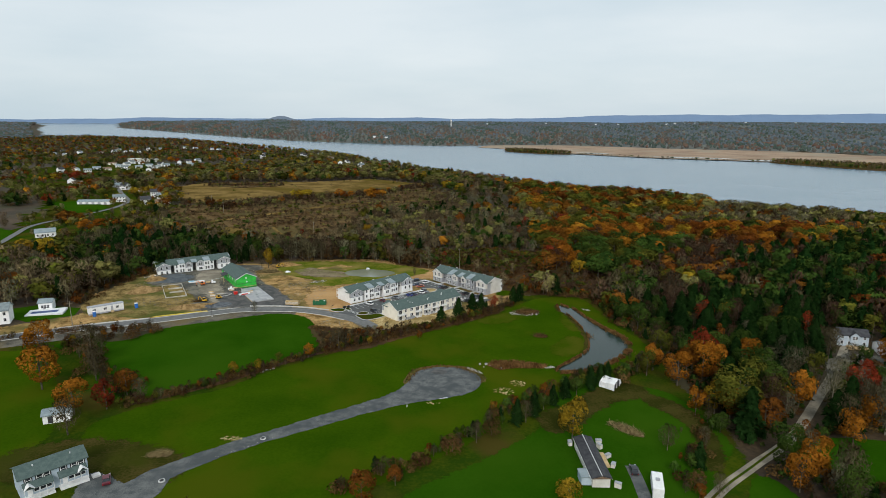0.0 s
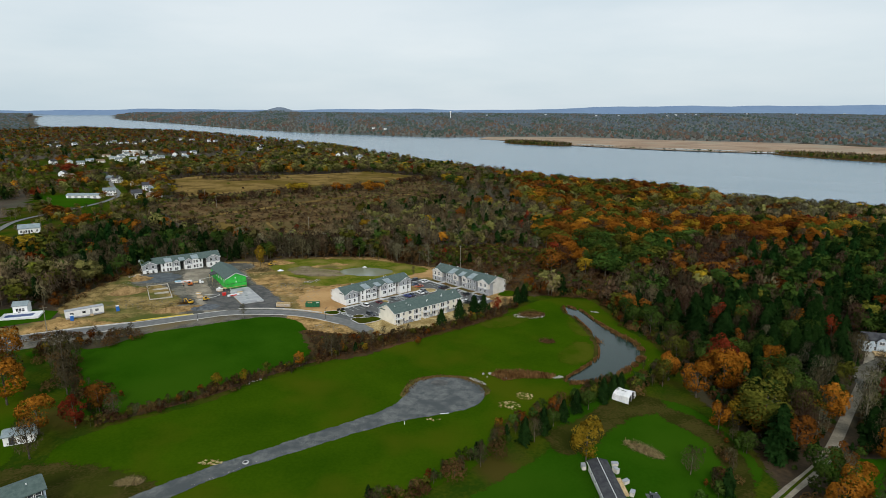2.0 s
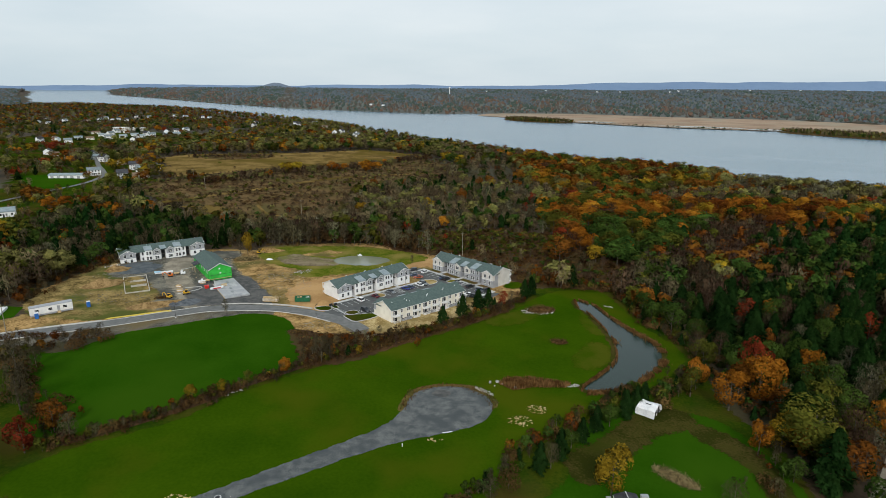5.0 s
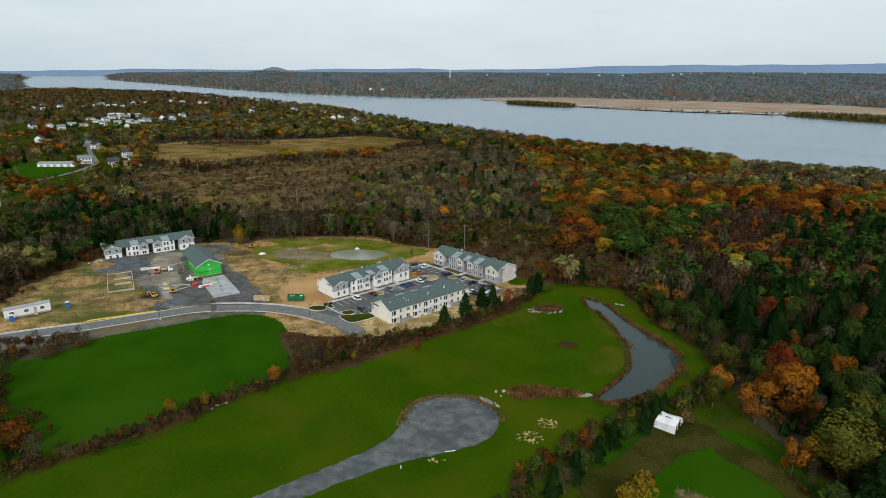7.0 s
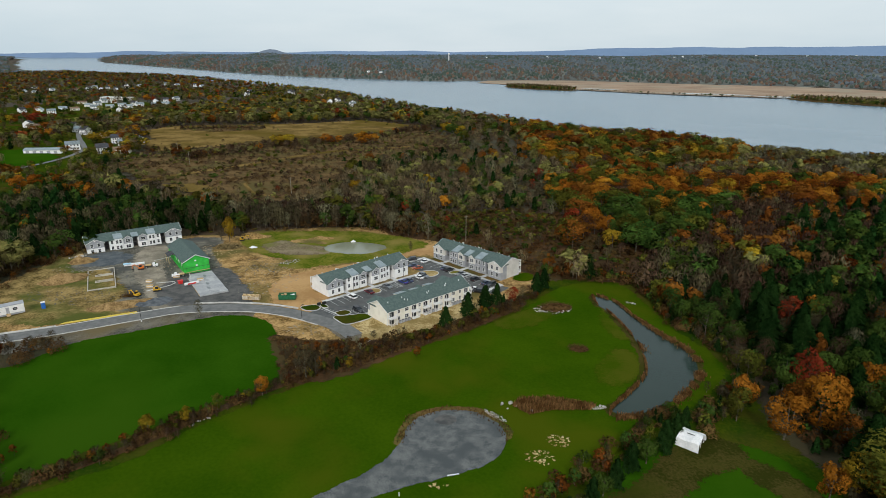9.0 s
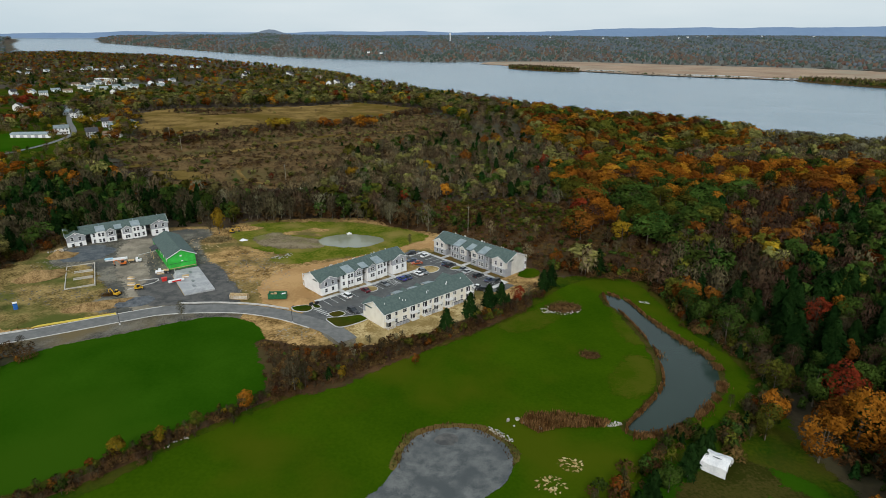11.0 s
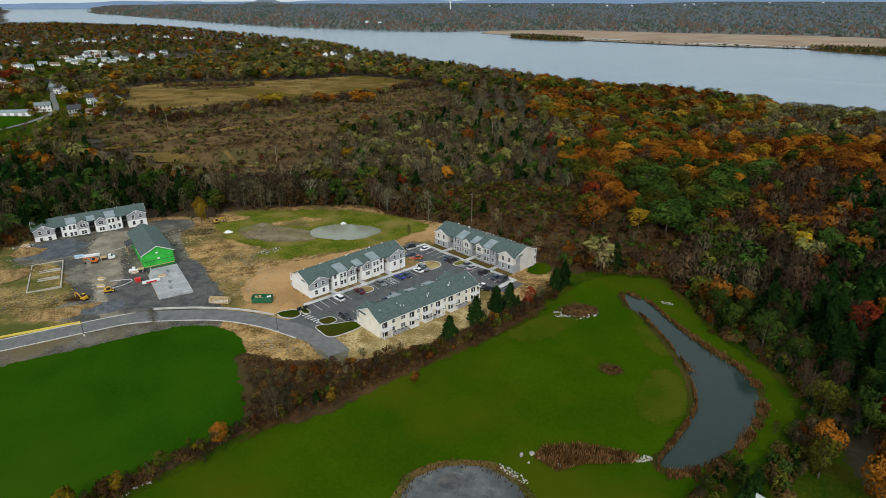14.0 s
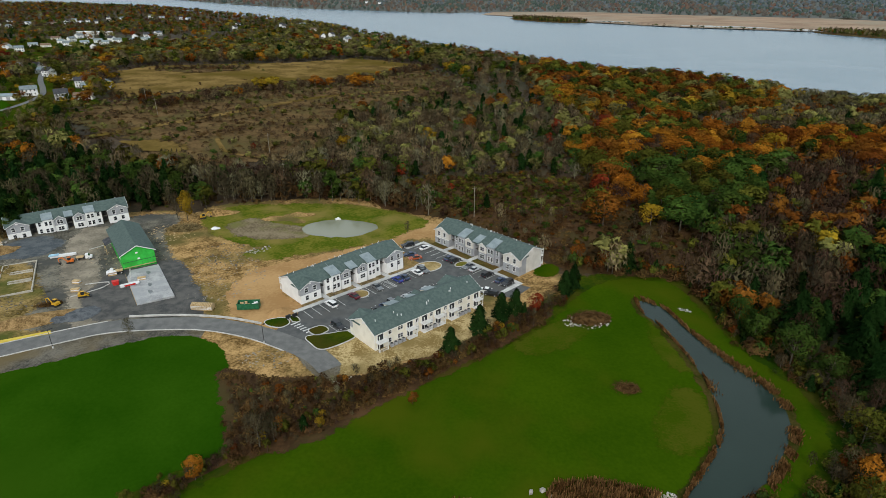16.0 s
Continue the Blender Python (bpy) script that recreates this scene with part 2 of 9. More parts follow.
M["grey_wet"] = material("damp_crushed_stone", (0.060, 0.072, 0.082), (0.115, 0.128, 0.135), 0.3, fine=9, bump=0.3, dist=0.05, spec=0.15, grit=0.8)
M["brown_grass"] = material("brown_grass", (0.026, 0.030, 0.005), (0.062, 0.049, 0.014), 0.12, fine=14, bump=0.4, dist=0.1, c3=(0.036, 0.042, 0.006), big=0.06, spec=0.0, grit=0.7)
M["meadow_tan"] = material("faded_meadow", (0.034, 0.062, 0.002), (0.060, 0.070, 0.006), 0.12, fine=18, bump=0.3, dist=0.05, spec=0.0, grit=0.7)
for k in ("lawn", "field_green", "worn_grass", "rough_grass", "basin_grass", "dirt", "dirt_smooth", "dirt_olive", "straw", "gravel", "dark_gravel", "site_gravel", "site_track", "shoulder", "scrub_floor", "meadow_tan", "grey_wet", "brown_grass", "basin_silt"):
    feathered(M[k])
LEAF = {
    "bare": ((0.029, 0.024, 0.012), (0.084, 0.068, 0.036)),
    "conifer": ((0.0055, 0.0170, 0.0040), (0.0150, 0.0370, 0.0080)),
    "olive": ((0.040, 0.049, 0.007), (0.106, 0.100, 0.015)),
    "yellow": ((0.135, 0.088, 0.008), (0.300, 0.185, 0.016)),
    "orange": ((0.140, 0.051, 0.006), (0.330, 0.124, 0.014)),
    "rust": ((0.070, 0.027, 0.005), (0.172, 0.060, 0.011)),
    "red": ((0.105, 0.0170, 0.0080), (0.220, 0.036, 0.014)),
    "brush": ((0.045, 0.026, 0.0095), (0.112, 0.062, 0.023)),
    "green": ((0.017, 0.036, 0.007), (0.048, 0.077, 0.013)),
    "grey": ((0.052, 0.049, 0.028), (0.128, 0.114, 0.066)),
    "purple": ((0.028, 0.017, 0.010), (0.074, 0.043, 0.027)),
    # yellow-olive and bare crowns, both paled to put mid-distance haze into the colour
    "khaki": ((0.082, 0.082, 0.024), (0.190, 0.170, 0.053)),
    "dun": ((0.060, 0.044, 0.024), (0.142, 0.104, 0.057)),
    # far crowns carry the haze of kilometres in their muted, bluish base colours
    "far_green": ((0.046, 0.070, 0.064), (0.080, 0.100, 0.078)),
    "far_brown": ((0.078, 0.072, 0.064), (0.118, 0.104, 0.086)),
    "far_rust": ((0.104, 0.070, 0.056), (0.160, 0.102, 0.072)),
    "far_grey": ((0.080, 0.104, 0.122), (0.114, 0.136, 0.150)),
}
SPECIES = list(LEAF)
for k, (a, b) in LEAF.items():
    M["leaf_" + k] = material("leaf_" + k, a, b, 0.10, fine=9, bump=0.0, tone=0.12 if k.startswith("far") else 0.42, island=0.06 if k.startswith("far") else 0.22, vary=0.12, spec=0.0, grit=0.7, half=0.18,
                               gaps=None if k.startswith("far") or k in ("bare", "grey", "purple", "dun") else {"conifer": (2.2, 0.45), "brush": (2.4, 0.48)}.get(k, (1.8, 0.44)))
LEAF_MATS = [M["leaf_" + k] for k in SPECIES] + [M["bark"], M["pale_bark"]]
BARK, PALE = len(SPECIES), len(SPECIES) + 1

# ---------------------------------------------------------------- shapes
WATER_Z = -28.0
rng = np.random.default_rng(7)


def plane_z(x, y):
    return 0.3 - 0.036 * x - 0.008 * y


NEAR_X = (-5200, -3300, -3030, -2850, -2600, -2300, -2000, -1764, -1401, -1131, -773, -425, -294, -158, -60, 20, 104, 181, 271, 300, 387, 436, 474, 495, 600, 900, 1500, 5200)
NEAR_Y = (4975, 4760, 4640, 4300, 3900, 3480, 3020, 3090, 2890, 2700, 2270, 1840, 1640, 1400, 1220, 1075, 960, 890, 885, 825, 775, 731, 684, 650, 560, 350, 100, -1200)
FAR_X = (-5200, -2560, -2400, -2178, -1715, -1031, -635, -323, 14, 211, 533, 900, 1212, 1353, 2500, 5200)
FAR_Y = (4870, 4870, 4560, 4161, 3762, 3158, 2850, 2711, 2560, 2600, 2580, 2281, 2078, 1823, 800, -500)


def smooth(v):
    v = np.clip(v, 0, 1)
    return v * v * (3 - 2 * v)


def wob(x, y, s, k=0.0):
    return (np.sin(x / s + 1.3 * k) * np.cos(y / s * 0.83 + 2.1 * k) + 0.6 * np.sin(x / s * 2.3 + y / s * 1.7 + k)
            + 0.35 * np.cos(x / s * 4.1 - y / s * 3.6 + 3 * k)) / 1.95


def water_z(y):
    """Level of the river; its far reach climbs a little, as the view ends before the true horizon."""
    return WATER_Z + 0.033 * np.maximum(np.asarray(y, float) - 2600, 0)


def height(x, y):
    """Height of the ground: a gentle plane round the buildings, a fall to the river, low land that rises behind it."""
    x, y = np.asarray(x, float), np.asarray(y, float)
    land = plane_z(np.clip(x, -220, 170), np.clip(y, -300, 1500))
    away = smooth((np.hypot(np.maximum(np.abs(x + 25) - 200, 0), np.maximum(np.abs(y - 200) - 240, 0))) / 300)
    land = land + away * 2.0 * wob(x, y, 90) + np.maximum(water_z(y) - WATER_Z - 10, 0)
    d = np.interp(x, NEAR_X, NEAR_Y) - y
    width = np.interp(x, (100, 330), (90, 260))
    wz = water_z(y)
    z = wz - 4 + (land - wz + 4) * smooth((d + 10) / width)
    fy = np.interp(x, FAR_X, FAR_Y)
    e = y - fy
    up = np.clip(e / np.maximum(4960 - fy, 400), 0, 1)
    knoll = 16 * np.exp(-((x - 1500) / 420) ** 2 - ((y - 3600) / 260) ** 2) + 14 * np.exp(-((x + 1291) / 150) ** 2 - ((y - 4900) / 120) ** 2)
    far = wz - 4 + 6 * smooth(e / 60 + 0.4) + (np.interp(x, (-2500, 0, 1400, 2000, 3400), (62, 55, 42, 52, 36)) - wz) * up ** 0.85 + smooth(e / 300) * 7 * wob(x, y, 330, 2) * (1 - 0.6 * up) + knoll * smooth(e / 200)
    return np.where(e > -40, far, z)


def raw_mesh(name, verts, faces, mats, index=None, smooth_shade=False, normals=None):
    """A mesh from numpy arrays of vertices and of triangles or quads."""
    me = bpy.data.meshes.new(name)
    verts, faces = np.asarray(verts, np.float32), np.asarray(faces, np.int32)
    k = faces.shape[1]
    me.vertices.add(len(verts))
    me.vertices.foreach_set("co", verts.ravel())
    me.loops.add(faces.size)
    me.loops.foreach_set("vertex_index", faces.ravel())
    me.polygons.add(len(faces))
    me.polygons.foreach_set("loop_start", np.arange(0, faces.size, k, dtype=np.int32))
    me.polygons.foreach_set("loop_total", np.full(len(faces), k, np.int32))
    for m in mats:
        me.materials.append(m)
    if index is not None:
        me.polygons.foreach_set("material_index", np.asarray(index, np.int32))
    if smooth_shade:
        me.polygons.foreach_set("use_smooth", np.ones(len(faces), bool))
    me.update(calc_edges=True)
    if normals is not None:
        me.polygons.foreach_set("use_smooth", np.ones(len(faces), bool))
        at = me.attributes.new("custom_normal", "FLOAT_VECTOR", "POINT")
        at.data.foreach_set("vector", np.asarray(normals, np.float32).ravel())
        me.update()
    return me


def curve_points(pts, closed=True, step=1.5):
    """A smooth line (Catmull-Rom) through plan points."""
    p = [np.array(q, float) for q in pts]
    n, out = len(p), []
    for i in range(n if closed else n - 1):
        a, b, c, d = ((p[(i - 1) % n], p[i], p[(i + 1) % n], p[(i + 2) % n]) if closed else
                      (p[max(i - 1, 0)], p[i], p[i + 1], p[min(i + 2, n - 1)]))
        m = max(2, int(np.linalg.norm(c - b) / step))
        for j in range(m):
            t = j / m
            out.append(0.5 * (2 * b + (c - a) * t + (2 * a - 5 * b + 4 * c - d) * t * t + (3 * b - a - 3 * c + d) * t ** 3))
    if not closed:
        out.append(p[-1])
    return out


def sheet(name, pts, lift, mat, label, ragged=0.0, rounded=True, category="ground", step=1.5, thick=0.0, level=None, rim=0.0):
    """A ground surface of that outline, laid just over the ground; rim is the width over which it fades out."""
    from mathutils.geometry import tessellate_polygon
    line = curve_points(pts, True, step) if rounded else [np.array(p, float) for p in pts]
    if ragged:
        line = [p + ragged * np.array((noise.noise((p[0] * 0.35, p[1] * 0.35, 1)) + 0.6 * noise.noise((p[0], p[1], 3)),
                                       noise.noise((p[0] * 0.35, p[1] * 0.35, 7)) + 0.6 * noise.noise((p[0], p[1], 9)))) for p in line]
    ground_z = (lambda p: float(height(p[0], p[1]))) if level is None else (lambda p: level)
    top = [Vector((p[0], p[1], ground_z(p) + lift)) for p in line]
    tris = tessellate_polygon([[Vector((v.x, v.y, 0)) for v in top]])
    bm = bmesh.new()
    edge = bm.verts.layers.float.new("edge")
    vs = [bm.verts.new(v) for v in top]
    for t in tris:
        try:
            bm.faces.new([vs[i] for i in t])
        except ValueError:
            pass
    if rim:
        n = len(line)
        turn = 1 if sum(line[i - 1][0] * line[i][1] - line[i][0] * line[i - 1][1] for i in range(n)) > 0 else -1
        outer = []
        for i in range(n):
            d = line[(i + 1) % n] - line[i - 1]
            q = line[i] + turn * rim * np.array((d[1], -d[0])) / (np.linalg.norm(d) + 1e-9)
            v = bm.verts.new((q[0], q[1], ground_z(q) + lift))
            v[edge] = 1.0
            outer.append(v)
        for i in range(n):
            j = (i + 1) % n
            try:
                bm.faces.new((vs[i], vs[j], outer[j], outer[i]))
            except ValueError:
                pass
    bm.normal_update()
    for f in bm.faces:
        if f.normal.z < 0:
            f.normal_flip()
    if thick:
        low = [bm.verts.new(v - Vector((0, 0, thick))) for v in top]
        for i in range(len(vs)):
            j = (i + 1) % len(vs)
            bm.faces.new((vs[i], low[i], low[j], vs[j]))
        bmesh.ops.recalc_face_normals(bm, faces=bm.faces)
    me = bpy.data.meshes.new(name)
    bm.to_mesh(me)
    bm.free()
    me.materials.append(mat)
    return tagged(new(name, me), label, category, kind="structure")


def land_sheet(name, poly, lift, mat, label, cell=4.0, ragged=6.0, category="field"):
    """A surface laid over uneven land as a fine net that follows its height."""
    p = np.array(poly, float)
    a, b = p.min(0) - 2 * ragged, p.max(0) + 2 * ragged
    xs, ys = np.arange(a[0], b[0], cell), np.arange(a[1], b[1], cell)
    X, Y = np.meshgrid(xs, ys)
    k = (np.arange(len(ys) - 1)[:, None] * len(xs) + np.arange(len(xs) - 1)[None, :]).ravel()
    cx, cy = X.ravel()[k] + cell / 2, Y.ravel()[k] + cell / 2
    ok = in_poly(cx + ragged * wob(cx, cy, 9, 2), cy + ragged * wob(cx, cy, 11, 5), poly)
    k = k[ok]
    f = np.c_[k, k + 1, k + len(xs) + 1, k + len(xs)]
    used, back = np.unique(f, return_inverse=True)
    v = np.c_[X.ravel(), Y.ravel(), (height(X, Y) + lift).ravel()][used]
    return tagged(new(name, raw_mesh(name, v, back.reshape(-1, 4), [mat], smooth_shade=True)), label, category, kind="structure")


def in_poly(x, y, poly):
    p = np.array(poly, float)
    inside = np.zeros(len(x), bool)
    j = len(p) - 1
    for i in range(len(p)):
        c = ((p[i, 1] > y) != (p[j, 1] > y)) & (x < (p[j, 0] - p[i, 0]) * (y - p[i, 1]) / (p[j, 1] - p[i, 1] + 1e-12) + p[i, 0])
        inside ^= c
        j = i
    return inside


def strip(name, pts, width, lift, mat, label, category="road", step=1.5, closed=False, thick=0.0, kind="structure", parent=None, offset=0.0, level=None):
    """A band of constant width along a plan line; thick gives it side faces (kerbs)."""
    line = curve_points(pts, closed, step)
    bm, rows = bmesh.new(), []
    for i, p in enumerate(line):
        a, b = line[max(i - 1, 0)], line[min(i + 1, len(line) - 1)]
        if closed:
            a, b = line[i - 1], line[(i + 1) % len(line)]
        t = (b - a) / (np.linalg.norm(b - a) + 1e-9)
        nrm = np.array((-t[1], t[0]))
        row = []
        for s in (-0.5, 0.5):
            q = p + nrm * (s * width + offset)
            row.append(bm.verts.new((q[0], q[1], (float(height(q[0], q[1])) if level is None else level) + lift)))
        if thick:
            for s in (0.5, -0.5):
                q = p + nrm * (s * width + offset)
                row.append(bm.verts.new((q[0], q[1], float(height(q[0], q[1])) + lift - thick)))
        rows.append(row)
    for i in range(len(rows) if closed else len(rows) - 1):
        a, b = rows[i], rows[(i + 1) % len(rows)]
        for k in range(len(a) if thick else 1):
            k2 = (k + 1) % len(a)
            bm.faces.new((a[k], a[k2], b[k2], b[k]))
    bmesh.ops.recalc_face_normals(bm, faces=bm.faces)
    if not thick:
        for f in bm.faces:
            if f.normal.z < 0:
                f.normal_flip()
    me = bpy.data.meshes.new(name)
    bm.to_mesh(me)
    bm.free()
    me.materials.append(mat)
    ob = new(name, me)
    if parent:
        ob.parent = parent
        return ob
    return tagged(ob, label, category, kind=kind)


# ---------------------------------------------------------------- ground, river, far land
gx = np.unique(np.concatenate([np.linspace(-5200, -700, 46), np.linspace(-700, -220, 25), np.linspace(-220, 170, 20), np.linspace(170, 900, 50), np.linspace(900, 5200, 50)]))
gy = np.unique(np.concatenate([np.linspace(-1500, -40, 15), np.linspace(-40, 440, 17), np.linspace(440, 1300, 60), np.linspace(1300, 4980, 110)]))
GX, GY = np.meshgrid(gx, gy)
gz = height(GX, GY)
nx = len(gx)
ii = (np.arange(len(gy) - 1)[:, None] * nx + np.arange(nx - 1)[None, :]).ravel()
ground = new("ground", raw_mesh("ground", np.c_[GX.ravel(), GY.ravel(), gz.ravel()], np.c_[ii, ii + 1, ii + nx + 1, ii + nx], [M["forest_floor"], M["far_land_hazed"], M["worn_grass"]],
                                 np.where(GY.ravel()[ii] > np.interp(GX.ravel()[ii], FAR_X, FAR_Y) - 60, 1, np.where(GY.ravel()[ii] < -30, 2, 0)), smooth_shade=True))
tagged(ground, "brown leaf-strewn ground with faded autumn grass", "ground", kind="structure")

rv = np.array([(x, y, float(water_z(y))) for y in np.linspace(-1400, 4975, 60) for x in np.linspace(-5150, 5150, 60)])
ri = (np.arange(59)[:, None] * 60 + np.arange(59)[None, :]).ravel()
tagged(new("water", raw_mesh("water", rv, np.c_[ri, ri + 1, ri + 61, ri + 60], [M["river"]])), "wide pale grey river under an overcast sky", "river", kind="structure")

# ridges at the horizon, with distance haze in their blue base colour
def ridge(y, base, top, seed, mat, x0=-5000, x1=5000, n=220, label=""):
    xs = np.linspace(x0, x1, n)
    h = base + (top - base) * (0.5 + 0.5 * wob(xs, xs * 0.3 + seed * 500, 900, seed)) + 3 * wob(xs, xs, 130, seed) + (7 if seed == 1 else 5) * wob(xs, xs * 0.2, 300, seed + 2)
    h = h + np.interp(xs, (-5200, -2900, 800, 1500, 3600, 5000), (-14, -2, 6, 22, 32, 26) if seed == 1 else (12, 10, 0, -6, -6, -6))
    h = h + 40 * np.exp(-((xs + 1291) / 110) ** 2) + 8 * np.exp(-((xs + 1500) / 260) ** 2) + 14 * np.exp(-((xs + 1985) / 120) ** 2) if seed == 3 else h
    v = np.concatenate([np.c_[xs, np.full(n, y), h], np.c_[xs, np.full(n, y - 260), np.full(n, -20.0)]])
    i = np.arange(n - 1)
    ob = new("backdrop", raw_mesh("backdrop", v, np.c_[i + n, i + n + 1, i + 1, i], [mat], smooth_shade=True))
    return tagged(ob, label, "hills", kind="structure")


M["ridge_far"] = material("hazed_blue_hills", (0.135, 0.205, 0.32), (0.155, 0.23, 0.35), 0.002, bump=0)
M["ridge_mid"] = material("hazed_wooded_hills", (0.10, 0.14, 0.195), (0.135, 0.17, 0.22), 0.004, fine=18, bump=0)
ridge(4975, 80, 96, 1, M["ridge_far"], label="low hills on the horizon with blue haze in their colour")
ridge(4950, 52, 62, 3, M["ridge_mid"], label="wooded ridge beyond the far river bank with grey haze in its colour")

# far marsh and islands
MARSH = [(150, 2440), (215, 2330), (300, 2190), (411, 1985), (631, 1750), (892, 1580), (1180, 1270), (1500, 1150), (1500, 1750), (1353, 1850), (1212, 2090), (900, 2290), (533, 2590), (250, 2600)]
sheet("marsh", MARSH, 1.2, M["marsh"], "tan reed marsh along the far river bank", ragged=18, step=25, category="marsh", level=WATER_Z)

CAUSEWAY = [(395, 2000), (520, 1862), (631, 1745), (760, 1660), (880, 1580)]
strip("causeway", CAUSEWAY, 9, 1.6, M["dark_gravel"], "dark stony causeway along the marsh", "causeway", step=20, level=WATER_Z)
# pools whose sky reflection is put into a pale water colour
for q in ([(640, 1800), (760, 1722), (840, 1680), (800, 1745), (700, 1800)], [(450, 2010), (520, 1950), (560, 1950), (500, 2020)], [(820, 1640), (900, 1600), (940, 1620), (860, 1662)]):
    sheet("marsh_pool", q, 1.6, M["silt_pond"], "shallow marsh pool with the sky's reflection in its colour", ragged=14, step=14, category="pool", level=WATER_Z)

# ---------------------------------------------------------------- near ground surfaces
MEADOW = [(-87, 158), (-68, 172), (-59, 184), (-44, 199.5), (-28, 213), (-14, 225), (0, 234), (15.7, 247), (29, 260), (46, 282), (61.5, 290.5), (72.4, 287),
          (75, 272), (76.5, 256), (80.5, 240), (83.6, 228), (80.5, 216), (71, 206.5), (61, 197.5), (52, 190), (40, 180), (22, 167), (14, 152), (3, 140), (-10, 131), (-22, 119), (-66, 108), (-82, 128), (-94, 146)]
sheet("meadow", MEADOW, 0.03, M["lawn"], "mown green meadow with faded patches", ragged=0.9, rim=1.4)
FIELD = [(-140, 205), (-124, 209), (-116.4, 213), (-109.4, 226), (-93.4, 236), (-78.5, 245.5), (-68.4, 249), (-57.3, 244.5), (-48.5, 227.5), (-42, 214.5), (-44, 209.5),
         (-52, 202.5), (-62, 192), (-70, 184), (-82, 173.5), (-90, 166.5), (-98, 165), (-106, 172), (-114, 184), (-127, 197)]
sheet("field", FIELD, 0.03, M["field_green"], "bright green hay field", ragged=0.6, rim=1.2)
sheet("side_field", [(-205, 175), (-190, 193), (-152, 196), (-141, 199), (-122, 173), (-105, 146), (-108, 128), (-130, 112), (-203, 112)], 0.03, M["lawn"], "dark green grass beside autumn trees", ragged=0.8, rim=3)
sheet("garden", [(44, 182), (66, 184), (76, 179), (81, 163), (80, 146), (70, 134), (60, 112), (40, 95), (-5, 100), (-8, 117), (13, 136), (30, 153)], 0.03, M["field_green"], "green garden lawn round a mobile home", ragged=0.7, rim=2.5)
sheet("lane_lawn", [(100, 152), (128, 152), (150, 143), (140, 124), (114, 128), (104, 138)], 0.03, M["field_green"], "green lawn beside a dirt lane", ragged=0.7, rim=2)
sheet("verge_lawn", [(80, 131), (86, 128), (84, 108), (70, 108)], 0.03, M["field_green"], "green grass verge beside a lane", ragged=0.4, rim=1.5)

sheet("pasture", [(-215, -38), (-215, 186), (-120, 186), (-60, 180), (0, 170), (74, 160), (76, 100), (165, 60), (165, -38)], 0.007, M["worn_grass"], "worn grass round the fields", rounded=False)
sheet("grassland", [(-200, 75), (-200, 190), (-150, 214), (-118, 206), (-92, 196), (-60, 197), (-30, 219), (0, 240), (24, 262), (42, 288), (88, 292), (90, 250), (84, 212), (80, 190), (84, 165), (78, 120), (76, 60)],
      0.012, M["worn_grass"], "worn olive grass with brown patches", ragged=1.5, rim=4)

# gravel turning circle with its drive
CIRCLE = [(-9.4, 182), (-6.6, 191), (1.4, 195.7), (10, 194), (14.7, 187), (12, 178), (5, 172.6), (-1.5, 170.3), (-11, 166), (-20.4, 160.3), (-34.9, 150), (-47.8, 140.5),
          (-58.5, 130.4), (-62.8, 124.5), (-63.5, 117.5), (-70, 109), (-79, 112), (-81.9, 122.5), (-81.5, 126), (-75.7, 123.6), (-71.8, 121.4), (-70, 125.6), (-65.5, 130.5), (-55.1, 140.4),
          (-36.1, 155.4), (-21.2, 167.2), (-13, 175)]
sheet("gravel_drive", CIRCLE, 0.07, M["gravel"], "grey gravel drive with a round turning circle", ragged=0.45, category="drive", rim=0.7)
sheet("gravel_rim", [(-10.6, 182), (-8, 192), (1.4, 197), (11, 195.5), (16.2, 187.4), (13, 183), (11, 189), (6, 193), (0, 193), (-5, 189.5), (-8, 181)], 0.05, M["rough_grass"], "rough weedy rim of the turning circle", ragged=0.6, rim=1.2)
sheet("dark_patch", [(-1.6, 191.2), (-0.4, 193), (1.8, 193.4), (3.2, 192), (2.4, 190.4), (0.2, 190)], 0.09, M["dark_gravel"], "dark round heap mark on the gravel", category="patch", step=0.6, rim=0.8)

# pond
POND = [(58.6, 275), (61.8, 273.6), (65.2, 269), (68, 255.7), (72.1, 242.3), (76.2, 232.0), (75.8, 221.6), (70.8, 213.2), (63.8, 205.2), (56.4, 199.2), (49.8, 196.2), (44.6, 195.8), (43.8, 198.8),
        (50.3, 206.4), (56.3, 213.9), (59.9, 220.6), (62.4, 232.8), (62.4, 243.4), (60.4, 258.6), (57.6, 268)]
sheet("pond_bank", [(p[0] + 1.3 * (0.8 if p[0] > 66 else -0.9), p[1] + (1.2 if p[1] > 230 else -0.7)) for p in POND], 0.05, M["brown_grass"], "brown reedy bank of the pond", ragged=0.8, rim=1.2)
sheet("pond", POND, 0.09, M["pond"], "dark still pond with reeds round it", ragged=0.5, category="pond")

